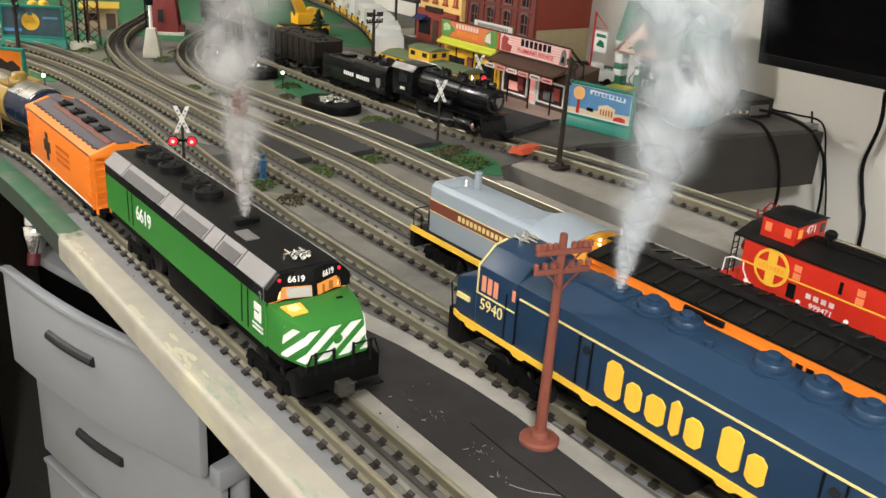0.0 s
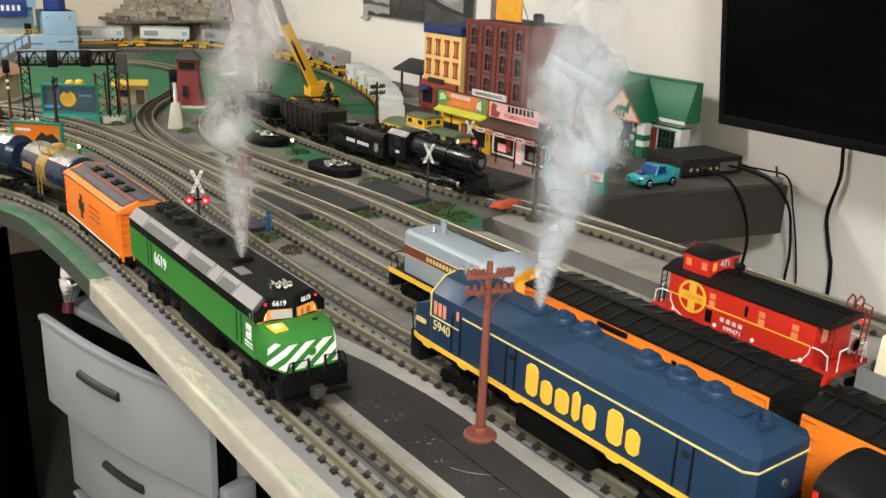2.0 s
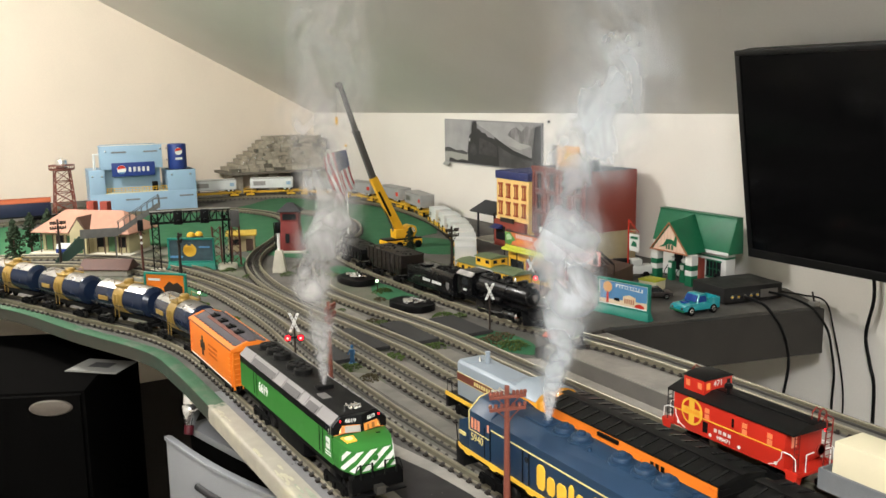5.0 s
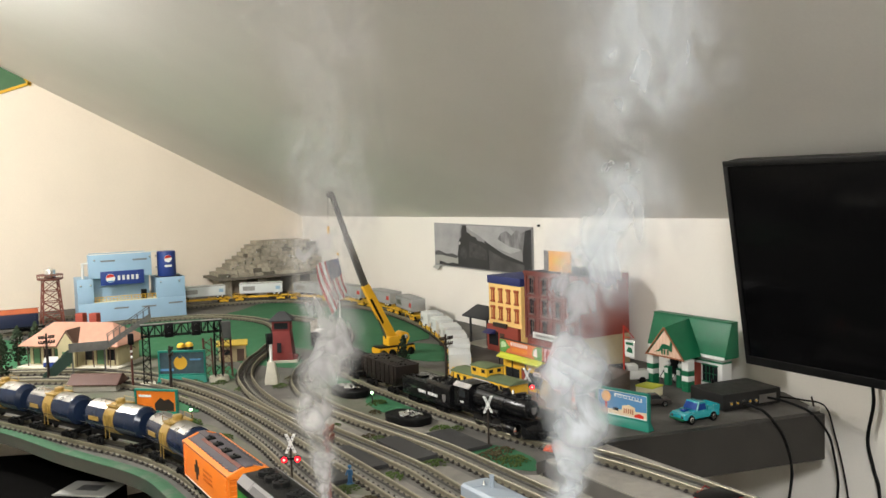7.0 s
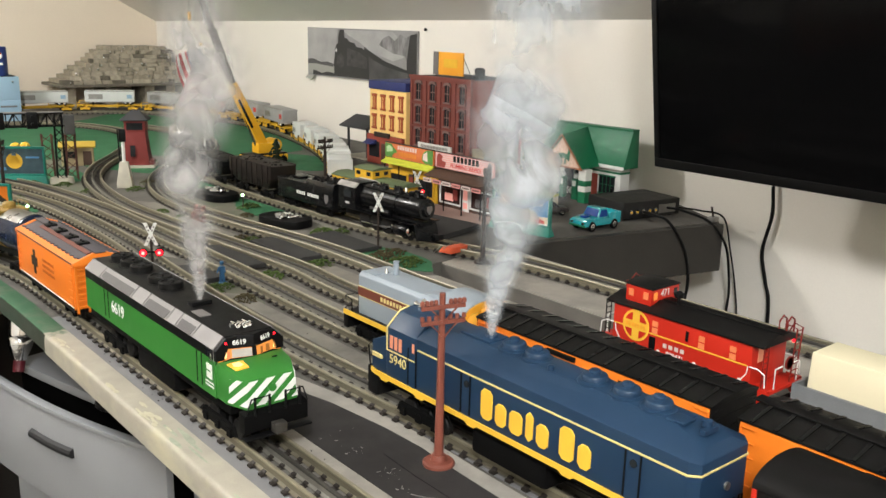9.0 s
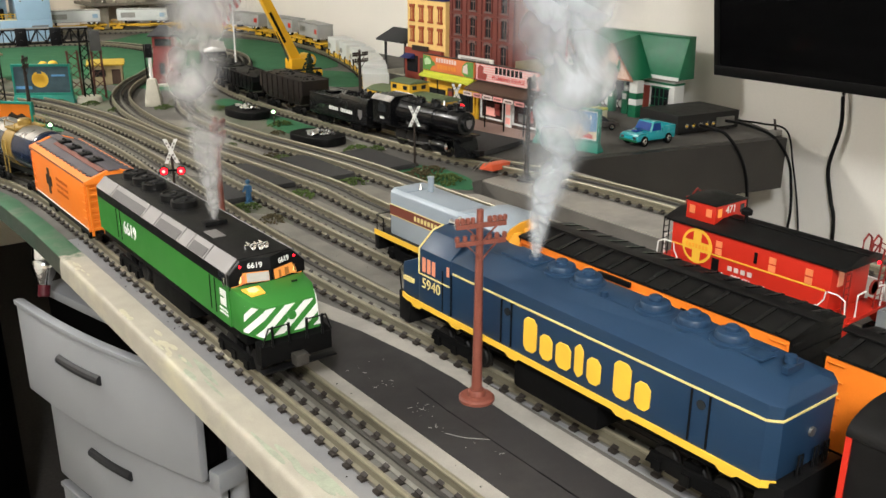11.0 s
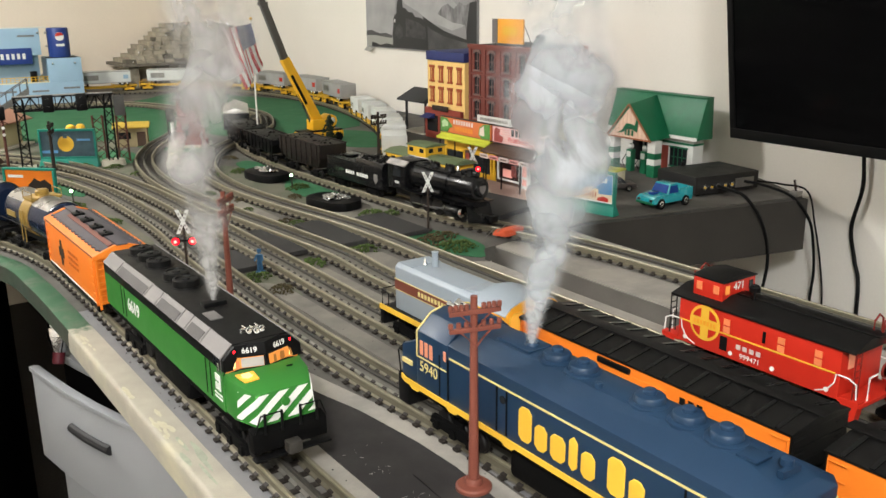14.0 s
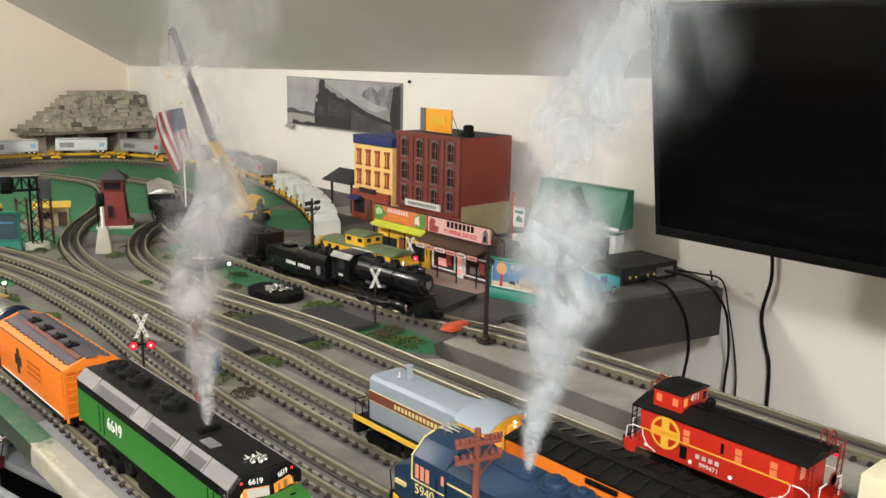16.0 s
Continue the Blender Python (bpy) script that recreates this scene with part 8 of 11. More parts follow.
FLAG_PALE = M("pale_pink_white", (0.70, 0.58, 0.54), 0.5, var=0.06)
SIGN_RUST = M("rust_red_print", (0.30, 0.055, 0.045), 0.5, var=0.15, scale=200)
SIGN_RED = M("red_lettering", (0.55, 0.05, 0.045), 0.5)
SIGN_LEAF = M("leaf_green_print", (0.10, 0.26, 0.06), 0.5, var=0.2, scale=150)
SIGN_PALE_GREEN = M("pale_green_print", (0.42, 0.58, 0.34), 0.5, var=0.15, scale=150)
SIGN_ORANGE = M("orange_print", (0.70, 0.24, 0.04), 0.5, var=0.08)
WINDOW_DIM = M("dim_red_shop_glass", (0.045, 0.022, 0.020), 0.15, var=0.3, scale=60, bump=0)
LIT_SHOP = M("pink_lit_shop_window", (0.6, 0.3, 0.26), 0.4, emit=(1.0, 0.40, 0.32), power=0.35, bump=0)
brick_block()
yellow_block()
shelter()
shop(1.385, 1.555, YEL_CAR, LIME, "yellow shop front with lime awning and orange sign", ORANGE_SIGN, "orange and green shop sign", 1)
shop(1.205, 1.383, SHOP_BROWN, SHOP_BROWN, "dark brown shop front with white framed windows and pink sign", PINK_SIGN, "pink shop sign", 2)
tn = thing("name_board", "long white sign board on the brick front", "sign", pose(1.4712, 1.684, 0))
part("board", obx(-0.002, 0.002, -0.064, 0.064, 0.060, 0.0755), GAS_WHITE, tn)
bars("board_mark", 18, 0.104, 0.007, STEEL, tn, facing(-0.0024, 0, 0.0678, "-x"), "row of dark marks")
pv = thing("pavement", "pinkish paved forecourt before the shops", "pavement", kind="structure")
part("slab", prism(B(), [(1.14, 1.19), (1.235, 1.19), (1.235, 1.56), (1.185, 1.50), (1.155, 1.30)], "z", 0.0012, 0.0028), PAVING, pv)
solid("dark_ramp", prism(B(), [(1.045, 1.135), (1.155, 1.165), (1.138, 1.29), (1.030, 1.25)], "z", 0.0030, 0.0115), PAD_DARK, "dark grey paved ramp beside the track", "ramp")


STUCCO_LINE = M("pale_peach_line", (0.62, 0.38, 0.27), 0.6, var=0.05)


def gas_station():
    t = thing("filling_station", "filling station with green gabled roof and striped columns", "model building", pose(1.49, 1.08, 0.0005), "model buildings")
    # main room behind, porch gable in front (towards -x)
    part("wall", bev(bx(B(), 0.082, 0.112, 0.104, 0.305, 0, 0.076), 0.0006), GAS_WHITE, t, "white wall")
    part("wall_band", bx(B(), 0.0805, 0.0825, 0.104, 0.305, 0.062, 0.066), GAS_GREEN, t)
    part("wall_band", bx(B(), 0.082, 0.112, 0.1025, 0.1042, 0.062, 0.066), GAS_GREEN, t)
    part("main_roof", bev(prism(B(), [(0.070, 0.076), (0.116, 0.076), (0.112, 0.156), (0.093, 0.156), (0.070, 0.084)], "y", 0.086, 0.325), 0.0008), GAS_GREEN, t, "green main roof")
    part("ridge_cap", obx(0.090, 0.113, 0.086, 0.325, 0.1550, 0.1580, 0.0008), GAS_GREEN, t)
    part("fascia_board", obx(0.0685, 0.0705, 0.087, 0.324, 0.074, 0.081), GAS_WHITE, t, "white eave board")
    gx, gy0, gy1, gm = 0.014, 0.151, 0.271, 0.212
    part("porch_roof", bev(hull(B(), [(gx, gy0, 0.073), (gx, gy1, 0.073), (gx, gm, 0.141), (0.088, gy0, 0.075), (0.088, gy1, 0.075), (0.097, gm, 0.154)]), 0.0008), GAS_GREEN, t, "green porch roof")
    part("gable", prism(B(), [(gy0 + 0.008, 0.074), (gy1 - 0.008, 0.074), (gm, 0.132)], "x", gx - 0.0022, gx + 0.001), PEACH, t, "peach boarded gable")
    for k in range(10):
        y = gy0 + 0.014 + 0.0102 * k
        part("gable_batten", bx(B(), gx - 0.0027, gx - 0.0020, y - 0.0004, y + 0.0004, 0.0745, 0.075 + 0.056 * max(0.02, 1 - abs(y - gm) / 0.058)), STUCCO_LINE, t)
    trim = M("copper_trim", (0.35, 0.13, 0.06), 0.5)
    for a, b in (((gy0, 0.071), (gm, 0.140)), ((gy1, 0.071), (gm, 0.140)), ((gy0, 0.0725), (gy1, 0.0725))):
        part("gable_trim", pipe(B(), [(gx - 0.0035, *a), (gx - 0.0035, *b)], 0.0018, 6), trim, t)
    body = [(gm - 0.024, 0.086), (gm - 0.012, 0.091), (gm + 0.004, 0.090), (gm + 0.014, 0.083), (gm + 0.030, 0.080), (gm + 0.016, 0.087), (gm + 0.006, 0.101), (gm - 0.006, 0.102), (gm - 0.018, 0.099), (gm - 0.021, 0.111), (gm - 0.028, 0.113), (gm - 0.026, 0.107)]
    part("gable_emblem", prism(B(), body, "x", gx - 0.0038, gx - 0.0020), GAS_GREEN, t, "dark green emblem as a plain shape")
    for y in (gm - 0.012, gm - 0.002, gm + 0.006):
        part("gable_emblem", bx(B(), gx - 0.0038, gx - 0.0020, y - 0.002, y + 0.002, 0.078, 0.089), GAS_GREEN, t)
    for x, y in ((0.028, gy0 + 0.004), (0.028, gy1 - 0.006)):
        for k in range(6):
            part("column_band", obx(x - 0.010, x + 0.010, y - 0.010, y + 0.010, 0.012 * k, 0.012 * (k + 1), 0.0004), GAS_GREEN if k in (0, 1, 3) else GAS_WHITE, t)
    wn = part("window", obx(0.0800, 0.0822, 0.118, 0.160, 0.018, 0.054), GLASS_DARK, t, "dark green barred window")
    for k in range(3):
        part("glazing_bar", obx(0.0790, 0.0804, 0.1285 + 0.0105 * k - 0.0006, 0.1285 + 0.0105 * k + 0.0006, 0.018, 0.054), GAS_GREEN, wn)
    part("glazing_bar", obx(0.0790, 0.0804, 0.118, 0.160, 0.0355, 0.0367), GAS_GREEN, wn)
    for z in (0.015, 0.054):
        part("window_sill", obx(0.0788, 0.0820, 0.116, 0.162, z, z + 0.003), GAS_GREEN, wn)
    part("door", obx(0.0802, 0.0822, 0.166, 0.190, 0.001, 0.056), BRICK_RED, t, "red door")
    part("shop_window", obx(0.0802, 0.0822, 0.200, 0.262, 0.016, 0.056), GLASS_DARK, t, "dark shop window")
    for y in (0.198, 0.229):
        part("mullion", obx(0.0788, 0.0820, y, y + 0.003, 0.014, 0.056), GAS_WHITE, t)
    for y in (gm - 0.022, gm + 0.016):
        pm = thing("fuel_pump", "green and white fuel pump under the porch", "fuel pump", pose(1.530, 1.08 + y, 0.0005) @ Matrix.Scale(1.25, 4), "fuel pumps")
        part("body", bev(bx(B(), -0.005, 0.005, -0.006, 0.006, 0, 0.036), 0.0012), GAS_GREEN, pm)
        part("globe", ball(B(), (0, 0, 0.041), 0.005, 2), GAS_WHITE, pm, "white globe")
        part("dial", obx(-0.0058, -0.0048, -0.004, 0.004, 0.024, 0.033), GAS_WHITE, pm)
        part("hose", pipe(B(), [(-0.004, 0.006, 0.028), (-0.010, 0.010, 0.016), (-0.006, 0.008, 0.008)], 0.0008), BLACK, pm)
    hs = thing("hanging_sign", "white hanging sign on a red bracket post", "sign", pose(1.42, 1.337, 0.0005))
    part("post", cyl(B(), (0, 0, 0), (0, 0, 0.150), 0.0018, n=8), RED, hs, "red post")
    part("bracket", pipe(B(), [(0, 0, 0.148), (0.004, -0.030, 0.122), (0, 0, 0.122)], 0.0012), RED, hs)
    part("panel", prism(B(), [(-0.006, 0.078), (-0.034, 0.078), (-0.036, 0.084), (-0.036, 0.117), (-0.004, 0.117), (-0.004, 0.084)], "x", -0.001, 0.001), GAS_WHITE, hs, "white sign panel")
    part("emblem", prism(B(), [(-0.010, 0.090), (-0.030, 0.088), (-0.028, 0.098), (-0.018, 0.102)], "x", -0.002, -0.0012), GAS_GREEN, hs)
    part("panel_bar", bx(B(), -0.002, -0.0012, -0.032, -0.009, 0.106, 0.112), GAS_GREEN, hs)


gas_station()


def pickup():
    t = thing("toy_pickup", "turquoise toy pickup truck with blue glass", "toy car", pose(1.348, 1.056, 0.0005, 0, 0, 86) @ Matrix.Diagonal((1.15, 1.0, 1.18, 1)), "toy vehicles")
    # front towards +y
    part("body", bev(hull(B(), [(s * 0.0185, y, z) for s in (-1, 1) for y, z in ((-0.045, 0.008), (-0.045, 0.019), (0.046, 0.008), (0.046, 0.016), (0.020, 0.0195))]), 0.0014), TURQ, t, "turquoise body")
    part("bonnet", bev(hull(B(), [(s * 0.017, y, z) for s in (-1, 1) for y, z in ((0.014, 0.018), (0.044, 0.015), (0.042, 0.0185), (0.014, 0.0215))]), 0.001), TURQ, t)
    part("cab", bev(hull(B(), [(s * x, y, z) for s in (-1, 1) for x, y, z in ((0.0178, -0.014, 0.018), (0.0178, 0.015, 0.018), (0.0152, -0.012, 0.034), (0.0152, 0.006, 0.034))]), 0.001), TURQ, t, "turquoise cab")
    part("windscreen", plate(B(), [(-0.0150, 0.0142, 0.0215), (0.0150, 0.0142, 0.0215), (0.0135, 0.0080, 0.0322), (-0.0135, 0.0080, 0.0322)], 0.0006), BLUE_GLASS, t, "deep blue glass")
    for s in (-1, 1):
        part("side_window", plate(B(), [(s * 0.0177, -0.010, 0.0215), (s * 0.0177, 0.011, 0.0215), (s * 0.0159, 0.0050, 0.0318), (s * 0.0159, -0.009, 0.0318)], 0.0006), BLUE_GLASS, t, "deep blue glass")
        part("bed_side", bev(bx(B(), s * 0.0172 - 0.0012, s * 0.0172 + 0.0012, -0.045, -0.015, 0.018, 0.0268), 0.0004), TURQ, t)
        for y in (-0.028, 0.029):
            w = part("tyre", lathe(B(), [(0.004, -0.003), (0.0076, -0.003), (0.0080, -0.002), (0.0080, 0.002), (0.0076, 0.003), (0.004, 0.003)], (s * 0.0172, y, 0.008), "x", 20), BLACK, t)
            part("rim", lathe(B(), [(0.0005, s * 0.0028), (0.0035, s * 0.0034), (0.0046, s * 0.0032), (0.0046, s * 0.002)], (s * 0.0172, y, 0.008), "x", 16), CHROME, w, "chrome rim")
        part("head_lamp", obx(s * 0.0125 - 0.003, s * 0.0125 + 0.003, 0.0452, 0.0468, 0.0115, 0.0150), CHROME, t)
    part("tailgate", obx(-0.0165, 0.0165, -0.0456, -0.0436, 0.018, 0.0268), TURQ, t)
    part("bonnet_scoop", obx(-0.005, 0.005, 0.020, 0.034, 0.0190, 0.0225, 0.001), BLUE_GLASS, t)
    part("bumper", obx(-0.0175, 0.0175, 0.0455, 0.0485, 0.0075, 0.0105, 0.0006), GAS_GREEN, t)


def small_car(x, y, turn, mat, label):
    t = thing("toy_car", label, "toy car", pose(x, y, 0.0005, 0, 0, turn), "toy vehicles")
    part("body", bev(hull(B(), [(s * 0.0165, yy, z) for s in (-1, 1) for yy, z in ((-0.040, 0.006), (-0.039, 0.014), (0.040, 0.006), (0.038, 0.013), (-0.01, 0.0165), (0.014, 0.0160))]), 0.001), mat, t)
    part("roof", bev(hull(B(), [(s * xx, yy, z) for s in (-1, 1) for xx, yy, z in ((0.0150, -0.022, 0.015), (0.0150, 0.014, 0.0155), (0.0120, -0.013, 0.0245), (0.0120, 0.004, 0.0245))]), 0.001), GLASS_DARK, t)
    for s in (-1, 1):
        for yy in (-0.025, 0.025):
            w = part("tyre", lathe(B(), [(0.003, -0.0025), (0.0064, -0.0025), (0.0064, 0.0025), (0.003, 0.0025)], (s * 0.0155, yy, 0.0064), "x", 16), BLACK, t)
            part("rim", lathe(B(), [(0.0005, s * 0.0024), (0.0036, s * 0.0029), (0.0036, s * 0.002)], (s * 0.0155, yy, 0.0064), "x", 12), CHROME, w)
    part("bumper", obx(-0.0155, 0.0155, 0.0395, 0.0415, 0.006, 0.0085), CHROME, t)
    part("bumper", obx(-0.0155, 0.0155, -0.0415, -0.0395, 0.006, 0.0085), CHROME, t)


pickup()
small_car(1.365, 1.195, 62, M("dark_bronze_paint", (0.06, 0.05, 0.045), 0.3), "dark bronze toy car beside the billboard")
vt = thing("toy_truck", "white toy truck with black drum tank", "toy car", pose(1.470, 1.385, 0.0005, 0, 0, -118), "toy vehicles")
part("cab", bev(bx(B(), -0.016, 0.016, 0.0, 0.05, 0.010, 0.030), 0.002), GAS_WHITE, vt, "white cab")
part("cab_top", bev(bx(B(), -0.015, 0.015, 0.0, 0.026, 0.030, 0.044), 0.002), GAS_WHITE, vt)
part("windscreen", obx(-0.013, 0.013, 0.0255, 0.0268, 0.031, 0.042), GLASS_DARK, vt)
part("drum", cyl(B(), (0, -0.040, 0.028), (0, -0.004, 0.028), 0.018, n=20), BLACK, vt, "black drum")
for s in (-1, 1):
    for y in (-0.028, 0.035):
        part("tyre", cyl(B(), (s * 0.013, y, 0.008), (s * 0.018, y, 0.008), 0.008, n=16), BLACK, vt)
ct = thing("oil_rack", "pale yellow box rack on the forecourt", "box", pose(1.425, 1.262, 0.0005, 0, 0, 12))
part("crate", obx(-0.020, 0.020, -0.022, 0.022, 0, 0.020, 0.001), CREAM, ct)
part("lid", obx(-0.021, 0.021, -0.023, 0.023, 0.020, 0.024, 0.001), LIME, ct)


def set_top_box():
    t = thing("receiver_box", "matt black electronics box with metal sockets", "electronics", pose(1.517, 1.095, 0.0005, 0, 0, -9))
    part("case", bev(bx(B(), -0.075, 0.075, -0.045, 0.060, 0.003, 0.036), 0.0016), BOX_BLACK, t)
    for k in range(5):
        x = -0.058 + 0.016 * k
        s = part("socket", lathe(B(), [(0.0046, -0.0505), (0.0046, -0.045), (0.003, -0.044)], (x, 0, 0.017), "y", 12), CHROME, t, "metal socket")
        part("socket_core", lathe(B(), [(0.0018, -0.0518), (0.0018, -0.050), (0.001, -0.050)], (x, 0, 0.017), "y", 8), YEL_CAR, s)
    part("port_strip", obx(0.018, 0.062, -0.0468, -0.0448, 0.009, 0.026), STEEL, t)
    for sx in (-0.06, 0.06):
        for sy in (-0.032, 0.045):
            part("foot", cyl(B(), (sx, sy, 0), (sx, sy, 0.004), 0.005, n=10), BLACK, t)
    part("antenna_stub", cyl(B(), (-0.02, 0.055, 0.034), (-0.02, 0.055, 0.044), 0.003, n=8), BLACK, t)


set_top_box()


def lead(label, pts, r=0.0026):
    line = [Vector(p) for p in pts]
    P = [2 * line[0] - line[1], *line, 2 * line[-1] - line[-2]]
    out = []
    for i in range(1, len(P) - 2):
        for k in range(8):
            u = k / 8
            a, b, c, d = P[i - 1 : i + 3]
            out.append(0.5 * (2 * b + (c - a) * u + (2 * a - 5 * b + 4 * c - d) * u * u + (3 * b - a - 3 * c + d) * u ** 3))
    out.append(P[-2])
    return solid("cable", pipe(B(), out, r, 8), BLACK, label, "cable", group="cables")


lead("black cable hanging over the table end", [(1.478, 1.045, 0.018), (1.455, 1.000, 0.022), (1.450, 0.966, 0.016), (1.478, 0.949, -0.030), (1.497, 0.945, -0.09), (1.497, 0.949, -0.15), (1.48, 0.96, -0.26)], 0.0030)
lead("black cable hanging over the table end", [(1.545, 1.040, 0.020), (1.552, 1.002, 0.018), (1.562, 0.950, 0.004), (1.590, 0.930, -0.04), (1.614, 0.932, -0.094), (1.640, 0.942, -0.15), (1.650, 0.950, -0.20), (1.655, 0.955, -0.33)], 0.0026)
lead("thin black cable running down the wall", [(1.575, 1.035, 0.018), (1.602, 1.000, 0.014), (1.625, 0.962, 0.004), (1.648, 0.955, -0.06), (1.660, 0.942, -0.14), (1.662, 0.932, -0.215), (1.662, 0.935, -0.33)], 0.0018)
lead("black cable dropping from the television along the wall", [(1.55, 0.84, 0.22), (1.66, 0.884, 0.10), (1.668, 0.887, 0.069), (1.668, 0.883, 0.017), (1.668, 0.895, -0.057), (1.668, 0.882, -0.115), (1.668, 0.868, -0.173), (1.668, 0.866, -0.36)], 0.0036)
cl = thing("cable_clamp", "small dark metal clamp at the table corner", "clamp", pose(1.592, 0.962, 0.0))
part("jaw", obx(-0.012, 0.006, -0.008, 0.008, 0.0005, 0.010, 0.001), STEEL, cl)
part("screw", cyl(B(), (-0.003, 0, 0.008), (-0.008, 0.002, 0.030), 0.0020, n=8), BROWN_DARK, cl)
for x, y, z in ((1.545, 0.9635, -0.030), (1.545, 0.9635, -0.075)):
    solid("screw_head", lathe(B(), [(0.0005, -0.0016), (0.0022, -0.0012), (0.0026, 0.002)], (x, y, z), "y", 10), CHROME, "bright screw head in the black board", "screw", group="screws")


# ---- the far end of the layout ----
PALE_BLUE = M("pale_blue_wall", (0.30, 0.45, 0.58), 0.5, var=0.05, scale=20)
SIGN_NAVY = M("deep_blue_sign", (0.020, 0.045, 0.20), 0.4, var=0.06)
# station roof and wall toned down: weaker lamp light is in the colours
PINK_ROOF = M("salmon_roof", (0.40, 0.215, 0.150), 0.6, var=0.1, scale=60)
STATION = M("cream_station_wall", (0.44, 0.39, 0.23), 0.7, var=0.08, scale=50)
CONTAINER_W = M("white_container", (0.66, 0.68, 0.66), 0.45, var=0.06, scale=40)
CONTAINER_G = M("grey_container", (0.34, 0.34, 0.33), 0.55, var=0.12, scale=40)
STONE = M("grey_brown_stone", (0.35, 0.315, 0.245), 0.8, var=0.3, scale=60, bump=0.6, islands=0.3)
STONE_DARK = M("dark_stone", (0.15, 0.135, 0.105), 0.8, var=0.3, scale=60, bump=0.6, islands=0.3)
CRANE_Y = M("crane_yellow", (0.78, 0.42, 0.02), 0.38, var=0.05)
CRANE_G = M("crane_boom_grey", (0.10, 0.095, 0.085), 0.5, 0.2, var=0.12)
FLAG_RED = M("flag_red", (0.50, 0.045, 0.05), 0.8, var=0.08)
FLAG_WHITE = M("flag_white", (0.78, 0.75, 0.72), 0.8, var=0.06)
FLAG_BLUE = M("flag_blue", (0.06, 0.075, 0.16), 0.8, var=0.08)
COACH_ROOF = M("dull_orange_roof", (0.36, 0.09, 0.035), 0.6, var=0.15, scale=40)
SHED_BROWN = M("red_brown_roof", (0.085, 0.042, 0.032), 0.6, var=0.12, scale=60)
BRIDGE_GREY = M("mottled_bridge_grey", (0.13, 0.13, 0.12), 0.6, var=0.2, scale=60)
RAMP_GREEN = M("dark_green_stair", (0.022, 0.05, 0.035), 0.6, var=0.1)
CABOOSE_GREEN = M("grey_green_roof", (0.115, 0.150, 0.075), 0.6, var=0.12, scale=40)
BLUE_CAR = M("coach_blue", (0.012, 0.016, 0.040), 0.4, var=0.1)


